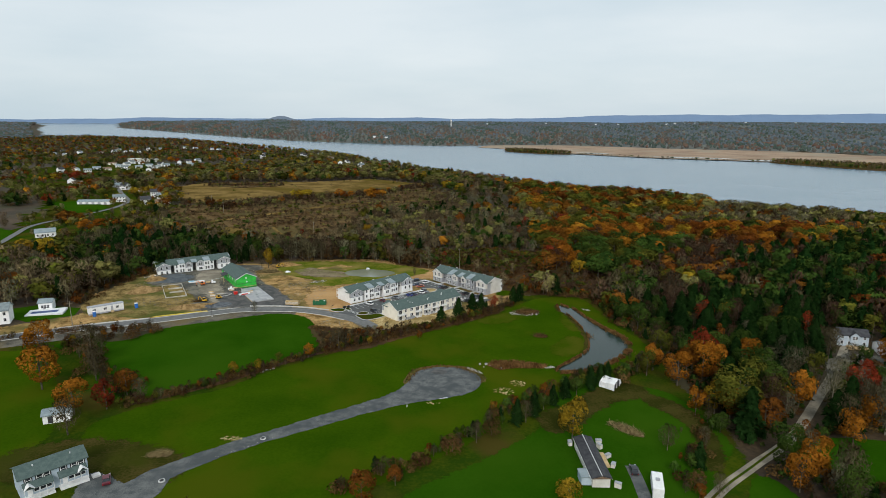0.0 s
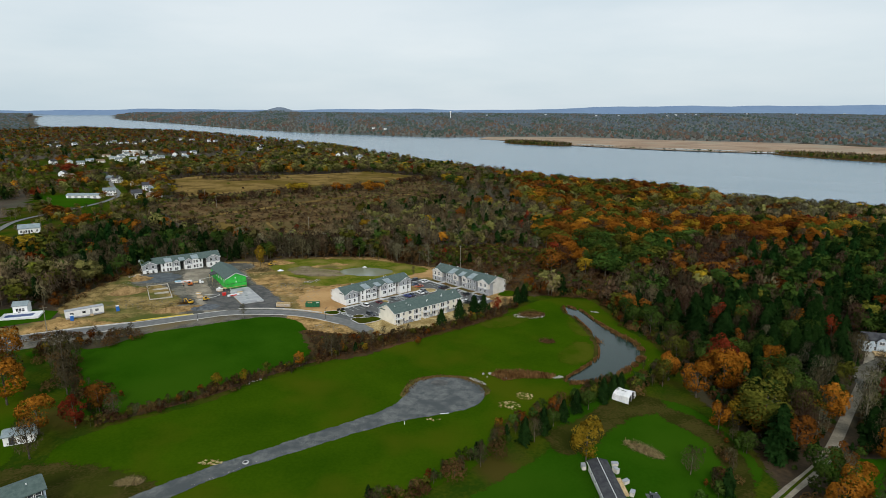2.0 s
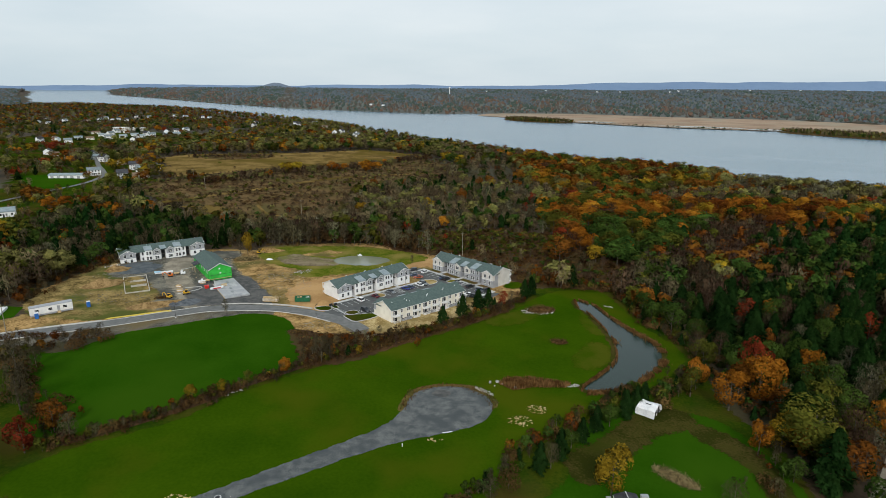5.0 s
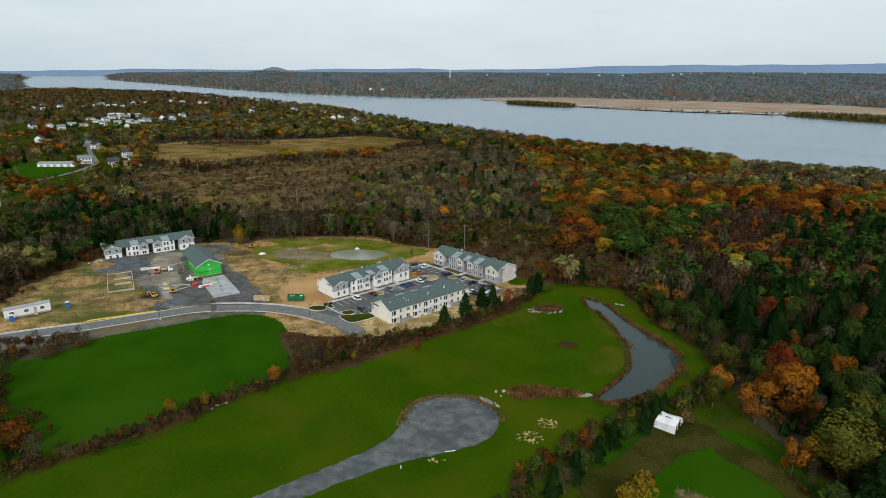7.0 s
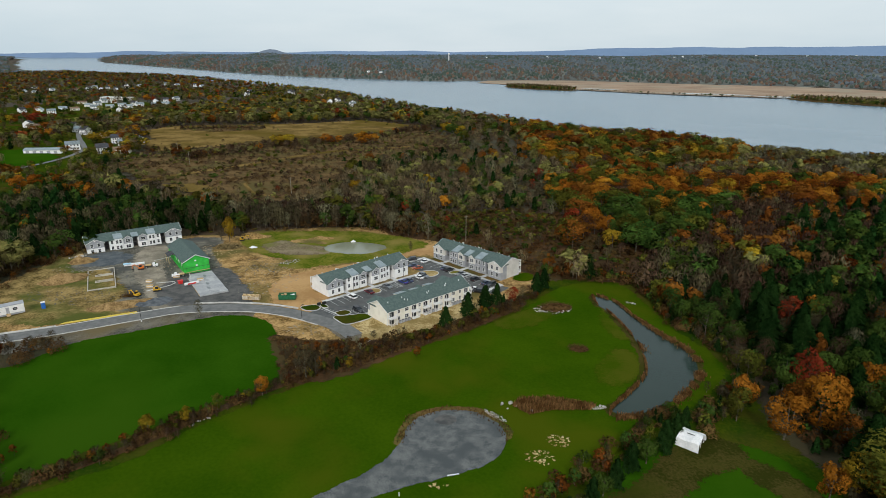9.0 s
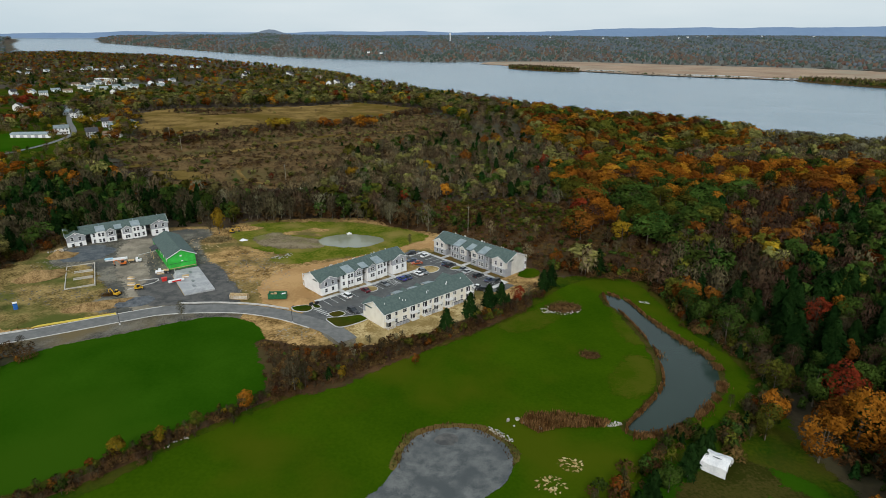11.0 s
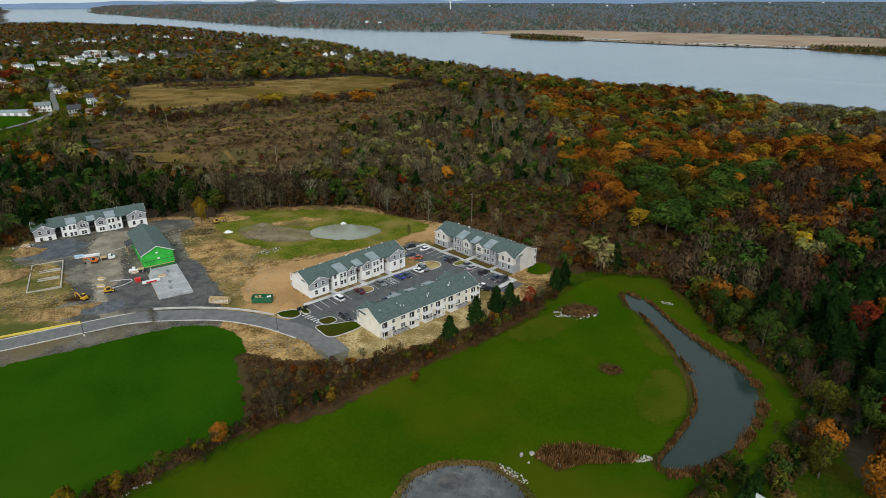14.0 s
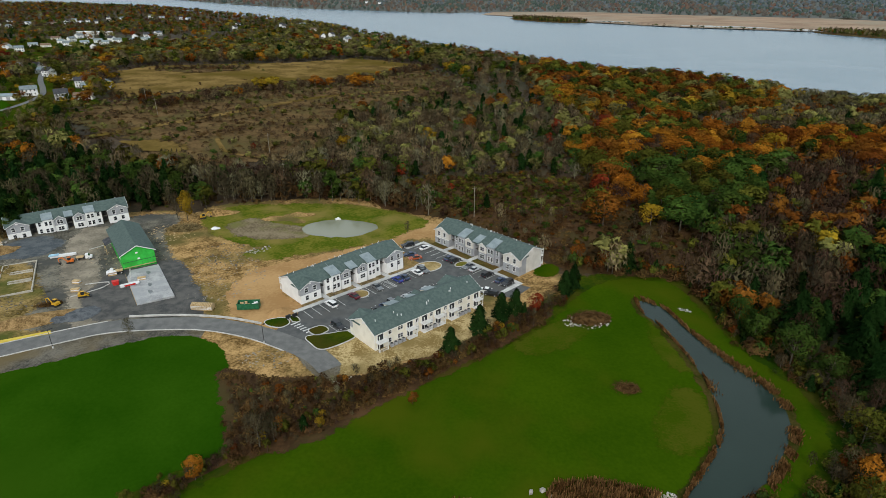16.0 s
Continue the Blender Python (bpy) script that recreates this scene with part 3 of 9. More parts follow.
# building site, road, car park
sheet("site_ground", [(-160, 262), (-157, 290), (-156, 312), (-120, 336), (-96, 338), (-88, 348), (-40, 360), (-6, 344), (6, 330), (36, 293), (22, 269), (11, 258), (-1, 247.5), (-14, 238.5), (-26, 234),
                      (-38, 232), (-46, 232), (-53, 237), (-62, 245.5), (-78, 249), (-98, 238), (-130, 221), (-170, 204), (-174, 216), (-150, 240)],
      0.02, M["dirt"], "bare brown soil of a building site", ragged=1.2, rim=3.5)
sheet("site_yard", [(-148.5, 309), (-128.1, 323), (-118.7, 330), (-105.8, 334.5), (-102.1, 326.5), (-104.5, 320.1), (-96.5, 304), (-88.7, 290.6), (-83.6, 287.6), (-75.7, 271), (-68.7, 262.2), (-72, 258.4), (-83.7, 257.5), (-92.4, 255.4), (-103.7, 252.1), (-109.7, 255), (-111.4, 267.2), (-117.8, 276.6), (-130.6, 291.3), (-141.5, 289), (-146.7, 297.2)], 0.04, M["site_gravel"], "grey crushed stone of a site yard", ragged=1.4, rim=4.5)
sheet("site_track", [(-96, 253), (-90.6, 255.5), (-99.3, 269.2), (-110.3, 286.1), (-117.9, 302.7), (-120.1, 317.5), (-129.3, 318.4), (-125.9, 302.2), (-117.7, 285.6), (-106.2, 268.8)], 0.055, M["site_track"], "pale wheel-worn track over the yard", ragged=1.4, rim=3.5)
sheet("dark_yard", [(-102.1, 269.6), (-102.1, 276.9), (-101.2, 285.8), (-97, 287), (-89.2, 293.2), (-84.6, 290.2), (-76.6, 277.3), (-68.9, 262.9), (-83.7, 259.2), (-95.2, 258.1)], 0.06, M["dark_gravel"], "dark crushed stone round the new slab", ragged=1.0, rim=3.5)
sheet("wet_yard", [(-148.3, 300.8), (-141, 309.8), (-131.8, 305.6), (-133.5, 296.2), (-142.5, 293.6)], 0.058, M["grey_wet"], "damp blue-grey crushed stone by the foundation", ragged=1.2, rim=3)
sheet("road_stub", [(-36, 246), (-31, 244.2), (-26.5, 237.6), (-26.3, 233.7), (-29, 233.6), (-35, 239.6)], 0.075, M["shoulder"], "worn end of the site road", ragged=0.8, category="road", rim=1.5)
sheet("thicket_ground", [(-52, 234), (-41.8, 231.7), (-27.8, 232.2), (-15.6, 234.2), (-0.8, 244.4), (14, 257), (24, 268), (30, 266), (14, 249), (-0.8, 237), (-17.8, 221.6), (-28, 212), (-41, 209), (-47, 222)], 0.045, M["scrub_floor"], "dark brown bramble ground", ragged=1.2, rim=2.5)
sheet("scrub_ground", [(-24, 354), (8, 339), (30, 312), (42, 297), (62, 295), (86, 293), (94, 304), (100, 340), (92, 388), (40, 402), (-24, 384)], 0.03, M["scrub_floor"], "red-brown scrub ground before the woods", ragged=2.5, rim=5)
sheet("west_soil", [(-158, 264), (-156, 290), (-155, 311), (-146, 318), (-134, 300), (-124, 284), (-112, 274), (-107, 262), (-106, 252), (-124, 240), (-150, 244)], 0.03, M["dirt_olive"], "weedy brown soil west of the yard", ragged=1.5, rim=4)
sheet("swept_soil", [(-49, 258), (-58, 262), (-63, 274), (-59, 288), (-40, 302), (-23, 314), (-8.5, 331), (-1, 332), (-0.5, 324), (-17.7, 315.7), (-36, 300), (-50, 287), (-49, 274), (-42, 266)], 0.046, M["dirt_smooth"], "smooth graded tan soil", ragged=1.3, rim=2.2)
sheet("straw_bank", [(-30.5, 243.8), (-24, 250), (-10, 262), (12, 268), (13.5, 262), (6, 253), (-0.8, 246), (-14.2, 238.9), (-23.8, 234.8), (-26.9, 238)], 0.05, M["straw"], "straw-covered soil beside an apartment house", ragged=0.7, rim=1.8)
sheet("end_lawn", [(30, 291.5), (33.7, 298), (36.6, 299), (37.6, 295.2), (34.6, 290.4)], 0.05, M["lawn"], "green lawn at the tan house's end", ragged=0.5, rim=1.5)
sheet("basin_grass", [(-90, 330), (-88, 341), (-80.2, 347.7), (-62.3, 350), (-40.2, 352), (-22.8, 346.4), (-7.8, 336.9), (-15.2, 325.3), (-25.5, 315.5), (-43.5, 305.9), (-57.5, 299.0), (-66, 301), (-60, 308), (-76, 314)], 0.06, M["basin_grass"], "yellow-green grass of a drainage basin", ragged=1.8, rim=4)
sheet("basin_silt", [(-79.3, 327), (-73.0, 333.2), (-64, 328), (-53.2, 324.8), (-51.3, 318.3), (-66.7, 316.3), (-76.3, 320.4)], 0.075, M["basin_silt"], "brown silty floor of a drainage basin", ragged=1.6, rim=3.5)
sheet("basin_bank", [(-70, 335), (-62, 337), (-55, 334), (-54, 331.5), (-62, 333), (-69, 332.5)], 0.08, M["dirt"], "bare soil bank in a drainage basin", ragged=1.2, rim=1.5)
sheet("silt_pond", [(-52.6, 327.6), (-47.8, 333.2), (-38.1, 335.6), (-28.0, 332.8), (-24.7, 328.6), (-29.3, 321.0), (-38.9, 317.6), (-46.0, 318.4), (-51.4, 321.8)], 0.10, M["basin_water"], "pale grey-green silty basin pond", ragged=0.8, category="pond")
# faded places in the mown grass
for q in ([(48, 212), (56, 220), (57, 230), (52, 226), (46, 216)], [(20, 250), (30, 258), (38, 262), (34, 254), (24, 247)], [(60, 262), (57, 250), (60, 240), (61, 252)]):
    sheet("faded_grass", q, 0.045, M["meadow_tan"], "faded brownish patch in the mown grass", ragged=1.0, rim=4.5)
sheet("worn_ground", [(-104, 132), (-92, 138), (-76, 136), (-66, 132), (-64, 126), (-72, 124), (-84, 128), (-100, 124)], 0.05, M["brown_grass"], "worn brown ground beside a house", ragged=1.0, rim=6)
sheet("garden_track", [(31.8, 161.2), (41.2, 168.9), (52.6, 179.6), (61.4, 186), (67.6, 184), (68, 178.8), (57.5, 174), (47.5, 166.2), (43.1, 160), (34, 153)], 0.05, M["brown_grass"], "brown trodden grass behind a tarpaulin shed", ragged=1.0, rim=3)
sheet("garden_verge", [(68, 178), (76, 172), (79, 160), (78, 148), (72, 136), (75, 150), (74, 164), (68, 172)], 0.052, M["brown_grass"], "brown rough grass at the garden's edge", ragged=1.0, rim=3)
ROAD = [(-190, 192), (-160, 212), (-136, 225.8), (-119, 234.4), (-98, 247.4), (-88.5, 252.6), (-76, 255.0), (-63, 255.4), (-49.8, 252.0), (-38.8, 246.4), (-32, 241.8), (-27.5, 236.5)]
strip("road", ROAD, 6.2, 0.09, M["road"], "grey asphalt site road with pale kerbs")
for side, nm in ((1, "curb_north"), (-1, "curb_south")):
    strip(nm, ROAD[:10] if side < 0 else ROAD[:6], 0.26, 0.2, M["curb"], "pale concrete kerb", "kerb", thick=0.25, offset=side * 3.25)
strip("shoulder", ROAD[:8], 9.0, 0.024, M["shoulder"], "grey gravel shoulder of the road", offset=-7.4)
LOT = [(-36.5, 246.5), (-45, 252.3), (-43.8, 255.6), (-40.5, 259.5), (-41, 263.1), (-6, 295.9), (-10, 299.5), (-15, 309), (-9.5, 317), (-8.1, 315), (24, 283.4), (27, 282), (21, 274.5), (6, 279), (-26.1, 253.7), (-31, 250), (-32, 246)]
sheet("parking_lot", LOT, 0.08, M["asphalt"], "dark asphalt car park with painted stalls", rounded=False, category="car park")

# far fields
FAR_FIELD = [(-319, 738), (-304, 769), (-220, 795), (-107, 876), (-35, 844), (-71, 742), (-160, 680), (-207, 614), (-251, 578)]
HEATH = [(-250, 545), (-215, 600), (-165, 675), (-75, 738), (-36, 838), (15, 720), (45, 600), (25, 520), (-20, 470), (-70, 440), (-106, 402), (-150, 396), (-165, 440), (-201, 468), (-236, 500)]
VILLAGE_LAWN = [(-384, 581), (-361, 590), (-307, 551), (-302, 530), (-307, 493), (-345, 535)]
FAR_LAWN = [(-495, 873), (-472, 884), (-426, 795), (-450, 795)]
CORNER_LAWN = [(-330, 440), (-303, 418), (-291, 392), (-300, 380), (-340, 400)]
VILLAGE_ROAD = [(-270, 330), (-286, 380), (-298, 412), (-309, 445), (-307, 481), (-300, 536), (-308, 585), (-330, 625), (-358, 668), (-400, 740)]
land_sheet("heath", HEATH, 0.4, M["heath"], "brown brushy heath among woods")
land_sheet("far_field", FAR_FIELD, 0.7, M["brown_field"], "tawny overgrown field among woods")
land_sheet("field_scrub", [(-291, 738), (-257, 778), (-208, 782), (-202, 743), (-238, 719)], 1.0, M["heath"], "brown scrubby patch in a tawny field", cell=3)
land_sheet("clearing", [(-178, 444), (-161, 450), (-140, 440), (-136, 424), (-160, 427)], 0.8, M["brown_field"], "tawny clearing in the heath", cell=2, ragged=3)
land_sheet("village_lawn", VILLAGE_LAWN, 0.5, M["field_green"], "green lawn by the village", cell=3, ragged=3)
land_sheet("village_lawn", FAR_LAWN, 0.5, M["field_green"], "green sports lawn among village trees", cell=4, ragged=3)
land_sheet("village_lawn", CORNER_LAWN, 0.5, M["field_green"], "green lawn beside the village road", cell=3, ragged=2)
land_sheet("village_grass", [(-700, 1000), (-560, 760), (-400, 600), (-330, 470), (-300, 380), (-262, 322), (-226, 330), (-232, 480), (-258, 570), (-330, 700), (-380, 860), (-420, 1060), (-520, 1180), (-680, 1150)], 0.3, M["worn_grass"], "worn grass between the village houses", cell=9, ragged=14)
strip("village_road", VILLAGE_ROAD, 4.4, 0.7, M["road"], "grey asphalt village road")
strip("heath_track", [(-200, 452), (-194, 461), (-172, 492), (-148, 528), (-118, 576), (-89, 616), (-50, 646), (-10, 668)], 7.0, 0.72, M["brown_field"], "pale grassy track over the heath", "path", step=4)
strip("heath_path", [(-129, 458), (-127, 452), (-121.6, 441), (-114, 429), (-95, 420), (-60, 414)], 2.6, 0.75, M["brown_field"], "pale trodden path over the heath", "path")

# ---------------------------------------------------------------- trees
def unit(v):
    return v / (np.linalg.norm(v, axis=1)[:, None] + 1e-9)


def crown_cards(n, kind, r):
    """Leaf clumps of one crown of unit height: three-cornered sprays with normals that follow the crown's roundness."""
    if kind == "clump":
        # a small rounded crown, for woods kilometres away
        g = (1 + math.sqrt(5)) / 2
        v = np.array([(-1, g, 0), (1, g, 0), (-1, -g, 0), (1, -g, 0), (0, -1, g), (0, 1, g), (0, -1, -g), (0, 1, -g), (g, 0, -1), (g, 0, 1), (-g, 0, -1), (-g, 0, 1)], float) / math.hypot(1, g)
        f = np.array([(0, 11, 5), (0, 5, 1), (0, 1, 7), (0, 7, 10), (0, 10, 11), (1, 5, 9), (5, 11, 4), (11, 10, 2), (10, 7, 6), (7, 1, 8), (3, 9, 4), (3, 4, 2), (3, 2, 6), (3, 6, 8), (3, 8, 9), (4, 9, 5), (2, 4, 11), (6, 2, 10), (8, 6, 7), (9, 8, 1)])
        c = v * np.array((0.42, 0.42, 0.5)) * (0.75 + 0.5 * r.random((12, 1))) + np.array((0, 0, 0.5))
        return c, f, unit(0.7 * v + np.array((0, 0, 1.0)) + 0.2 * r.normal(size=(12, 3)))
    if kind == "conifer":
        h = r.random(n) ** 0.75
        rad = 0.215 * (1 - h) ** 0.65 + 0.01
        a = r.random(n) * 6.283
        tier = 0.72 + 0.28 * np.abs(np.sin(h * 22 + np.sin(a * 2)))
        k = rad * np.sqrt(0.3 + 0.7 * r.random(n)) * tier * (0.85 + 0.3 * np.sin(a * 3 + h * 9))
        c = np.c_[np.cos(a) * k, np.sin(a) * k, 0.06 + h * 0.92]
        d = np.c_[np.cos(a), np.sin(a), -0.35 + 0.3 * r.normal(size=n)]
        out = np.c_[np.cos(a), np.sin(a), 0.7 * np.ones(n)]
        size, stretch = (0.9 / math.sqrt(n)) * (0.75 + 0.8 * (1 - h)), 1.6
    elif kind == "bare":
        h = r.random(n) ** 0.8
        a = r.random(n) * 6.283
        k = 0.215 * np.sqrt(r.random(n)) * (0.3 + 0.95 * np.sin(np.pi * (0.10 + 0.78 * h)))
        c = np.c_[np.cos(a) * k, np.sin(a) * k, 0.22 + h * 0.72]
        d = np.c_[np.cos(a) * 0.55, np.sin(a) * 0.55, 1.0 + 0.5 * r.random(n)] + 0.28 * r.normal(size=(n, 3))
        out = np.c_[np.cos(a), np.sin(a), 0.8 * np.ones(n)]
        size, stretch = 0.22 / math.sqrt(n) * (0.6 + 0.8 * r.random(n)), 4.2
    elif kind == "brush":
        a = r.random(n) * 6.283
        k = 0.55 * np.sqrt(r.random(n))
        h = np.sqrt(r.random(n)) * np.sqrt(np.clip(1 - (k / 0.62) ** 2, 0.05, 1))
        c = np.c_[np.cos(a) * k, np.sin(a) * k, 0.04 + 0.9 * h]
        d = r.normal(size=(n, 3)) + np.array((0, 0, 0.8))
        out = np.c_[np.cos(a) * k / 0.55, np.sin(a) * k / 0.55, 0.5 + h]
        size, stretch = np.full(n, 0.85 / math.sqrt(n)), 2.0
    else:
        lobes = 15 + int(r.integers(0, 6))
        lean = unit(r.normal(size=(lobes, 3)) * np.array((1, 1, 0.85)) + np.array((0, 0, 0.2)))
        mid = np.array((0, 0, 0.53))
        lc = mid + lean * np.array((0.20, 0.20, 0.28)) * (0.72 + 0.4 * r.random((lobes, 1)))
        lc[0] = mid
        lr = 0.085 + 0.05 * r.random(lobes)
        lr[0] = 0.20
        w = r.integers(0, lobes, n)
        dirs = unit(r.normal(size=(n, 3)) + 0.7 * unit(lc - mid + 1e-6)[w] + np.array((0, 0, 0.25)))
        c = lc[w] + dirs * np.array((1, 1, 1.2)) * (lr[w] * (0.8 + 0.28 * r.random(n)))[:, None]
        d = np.cross(dirs, r.normal(size=(n, 3))) + 0.4 * r.normal(size=(n, 3))
        out = 0.85 * dirs + 0.6 * unit((c - mid) / np.array((0.27, 0.27, 0.36)))
        size, stretch = 0.78 / math.sqrt(n) * (0.6 + 0.8 * r.random(n)), 1.2
    out = unit(out)
    face = unit(out + (0.5 if kind != "bare" else 0.3) * r.normal(size=(n, 3)))
    d = unit(d - 0.9 * face * (d * face).sum(1)[:, None])
    s = unit(np.cross(face, d))
    u, v = d * (np.asarray(size) * stretch)[:, None], s * np.asarray(size)[:, None]
    q = np.stack([c - u - v, c - u * 0.3 + v, c + u], 1)
    flip = (np.cross(q[:, 1] - q[:, 0], q[:, 2] - q[:, 0]) * out).sum(1) < 0
    q[flip] = q[flip][:, [0, 2, 1]]
    nr = unit((out[:, None, :] + 0.22 * r.normal(size=(n, 1, 3)) + 0.1 * r.normal(size=(n, 3, 3))).reshape(-1, 3))
    return q.reshape(-1, 3), np.arange(3 * n).reshape(-1, 3), nr


def tube(p0, p1, r0, r1, sides=5):
    p0, p1 = np.array(p0, float), np.array(p1, float)
    t = p1 - p0
    t = t / np.linalg.norm(t)
    a = np.cross(t, (0.3, 0.9, 0.1))
    a /= np.linalg.norm(a)
    b = np.cross(t, a)
    w = np.arange(sides) * 2 * np.pi / sides
    ring_ = np.cos(w)[:, None] * a + np.sin(w)[:, None] * b
    v = np.concatenate([p0 + ring_ * r0, p1 + ring_ * r1])
    i = np.arange(sides)
    j = (i + 1) % sides
    return v, np.concatenate([np.c_[i, j, j + sides], np.c_[i, j + sides, i + sides]]), np.concatenate([ring_, ring_])


def join(pieces):
    vs, fs, ns, k = [], [], [], 0
    for v, f, m in pieces:
        vs.append(v)
        fs.append(f + k)
        ns.append(m)
        k += len(v)
    return np.concatenate(vs), np.concatenate(fs), np.concatenate(ns)


def wood(kind, r, limbs=5, sides=5):
    """Trunk and limbs for a tree of unit height."""
    top = {"conifer": 0.97, "bare": 0.86, "brush": 0.4}.get(kind, 0.72)
    pieces = [tube((0, 0, -0.03), (0.01, 0.0, top * 0.5), 0.015, 0.010, sides), tube((0.01, 0, top * 0.5), (0.0, 0.015, top), 0.010, 0.003, sides)]
    for i in range(limbs):
        a, z = r.random() * 6.283, top * (0.35 + 0.5 * i / max(limbs, 1))
        ln = 0.2 * (1.15 - z) if kind != "conifer" else 0.15 * (1 - z)
        mid = (math.cos(a) * ln * 0.55, math.sin(a) * ln * 0.55, z + ln * 0.55)
        pieces.append(tube((0, 0, z), mid, 0.0045, 0.003, 3))
        pieces.append(tube(mid, (math.cos(a) * ln * 1.05, math.sin(a) * ln * 1.05, z + ln * 1.25), 0.003, 0.0012, 3))
    return join(pieces)


KIND_OF = {"bare": "bare", "grey": "bare", "purple": "bare", "dun": "bare", "far_green": "clump", "far_brown": "clump", "far_rust": "clump", "far_grey": "clump", "conifer": "conifer", "brush": "brush"}


def variants(cards, seed, count=3, limbs=3):
    """Per kind of tree: a few crowns with trunks, as arrays; the last number tells how many faces are wood."""
    out = {}
    for kind in ("conifer", "bare", "brush", "leafy", "clump"):
        out[kind] = []
        for j in range(count):
            r = np.random.default_rng(seed + j * 17 + len(kind))
            n = int(cards * {"bare": 1.35, "conifer": 0.9, "brush": 0.6}.get(kind, 1.0))
            crown = crown_cards(n, kind, r)
            v, f, m = join([crown] + ([wood(kind, r, limbs, 3)] if kind not in ("brush", "clump") and limbs >= 0 else []))
            out[kind].append((v, f, len(crown[1]), m))
    return out


def forest(name, xs, ys, species, heights, cards, label, seed, limbs=2, category="woods", wide=1.0):
    """One body of woods: many trees joined, each with its own kind, height and turn."""
    r = np.random.default_rng(seed)
    var = variants(cards, seed, 3, limbs)
    zs = height(xs, ys)
    V, F, I, N, T, k = [], [], [], [], [], 0
    for s, nm in enumerate(SPECIES):
        kind = KIND_OF.get(nm, "leafy")
        for j in range(3):
            sel = np.where((species == s) & (np.arange(len(xs)) % 3 == j))[0]
            if not len(sel):
                continue
            v, f, leaf, m = var[kind][j]
            a = r.random(len(sel)) * 6.283
            h = heights[sel]
            wd = h * wide * (0.85 + 0.45 * r.random(len(sel)))
            ca, sa = np.cos(a) * wd, np.sin(a) * wd
            X = v[None, :, 0] * ca[:, None] - v[None, :, 1] * sa[:, None] + xs[sel][:, None]
            Y = v[None, :, 0] * sa[:, None] + v[None, :, 1] * ca[:, None] + ys[sel][:, None]
            Z = v[None, :, 2] * h[:, None] + zs[sel][:, None]
            V.append(np.stack([X, Y, Z], 2).reshape(-1, 3))
            F.append((f[None] + (np.arange(len(sel)) * len(v))[:, None, None] + k).reshape(-1, 3))
            cn, sn = np.cos(a)[:, None], np.sin(a)[:, None]
            N.append(np.stack([m[None, :, 0] * cn - m[None, :, 1] * sn, m[None, :, 0] * sn + m[None, :, 1] * cn, np.broadcast_to(m[None, :, 2], (len(sel), len(m)))], 2).reshape(-1, 3))
            I.append(np.tile(np.where(np.arange(len(f)) < leaf, s, PALE if nm == "grey" else BARK), len(sel)))
            T.append(np.repeat(r.uniform(-1, 1, len(sel)), len(v)))
            k += len(v) * len(sel)
    me = raw_mesh(name, np.concatenate(V), np.concatenate(F), LEAF_MATS, np.concatenate(I), normals=np.concatenate(N))
    at = me.attributes.new("tone", "FLOAT", "POINT")
    at.data.foreach_set("value", np.concatenate(T).astype(np.float32))
    return tagged(new(name, me), label, category, kind="stuff")


def scatter(x0, x1, y0, y1, gap, inside, seed):
    """Jittered grid of places where inside(x, y) holds."""
    r = np.random.default_rng(seed)
    X, Y = np.meshgrid(np.arange(x0, x1, gap), np.arange(y0, y1, gap))
    X = X.ravel() + r.uniform(-0.5, 0.5, X.size) * gap
    Y = Y.ravel() + r.uniform(-0.5, 0.5, Y.size) * gap
    ok = inside(X, Y)
    return X[ok], Y[ok]


def pick(x, y, seed, table):
    """Species by weights; table maps a name to weights by place."""
    r = np.random.default_rng(seed)
    w = np.stack([np.broadcast_to(np.asarray(table.get(nm, 0.0), float), x.shape) for nm in SPECIES], 0)
    w = np.maximum(w, 0)
    c = np.cumsum(w / w.sum(0), 0)
    return (r.random(len(x))[None] > c).sum(0)


def band(v, lo, hi, soft):
    return smooth((v - lo) / soft + 0.5) * smooth((hi - v) / soft + 0.5)


# open ground on which no wood grows
OPEN = [(-166, 250), (-160, 300), (-124, 342), (-95, 345), (-60, 358), (-20, 352), (10, 335), (42, 300), (50, 292), (62, 294), (78, 289), (78, 262), (83, 240), (87, 228), (84, 216), (74, 205), (63, 195), (62, 190), (80, 184),
        (88, 160), (84, 140), (76, 105), (-60, 95), (-130, 100), (-230, 110), (-230, 240)]
LANE = [(40, 95), (65.6, 123), (82.5, 137.4), (101.8, 153), (128, 182), (150, 207), (170, 232)]


def off_lane(x, y, w=3.0):
    line = np.array(curve_points(LANE, False, 3))
    d = np.min(np.hypot(x[:, None] - line[None, :, 0], y[:, None] - line[None, :, 1]), 1)
    return d > w


def shore(x, y):
    return np.interp(x, NEAR_X, NEAR_Y) - y


def east_mid(x, y):
    return ~in_poly(x, y, OPEN) & (shore(x, y) > 6) & (y > 60 + 0.35 * np.abs(x)) & off_lane(x, y) & ~in_poly(x, y, [(98, 154), (130, 154), (152, 143), (140, 122), (104, 130)]) & \
        ~((np.hypot(x - 172, y - 228) < 14)) & (np.abs(x) < 40 + 0.775 * y)


HEATH_ZONE = [(-335, 742), (-255, 572), (-248, 500), (-205, 448), (-192, 424), (-150, 396), (-122, 384), (-84, 388), (-62, 420), (-72, 470), (-58, 530), (-10, 590), (28, 660), (20, 740), (-10, 810), (-30, 850), (-105, 884), (-222, 802), (-308, 778)]
SCRUB = [(-24, 354), (8, 339), (42, 297), (86, 293), (98, 330), (94, 385), (40, 405), (-24, 388)]


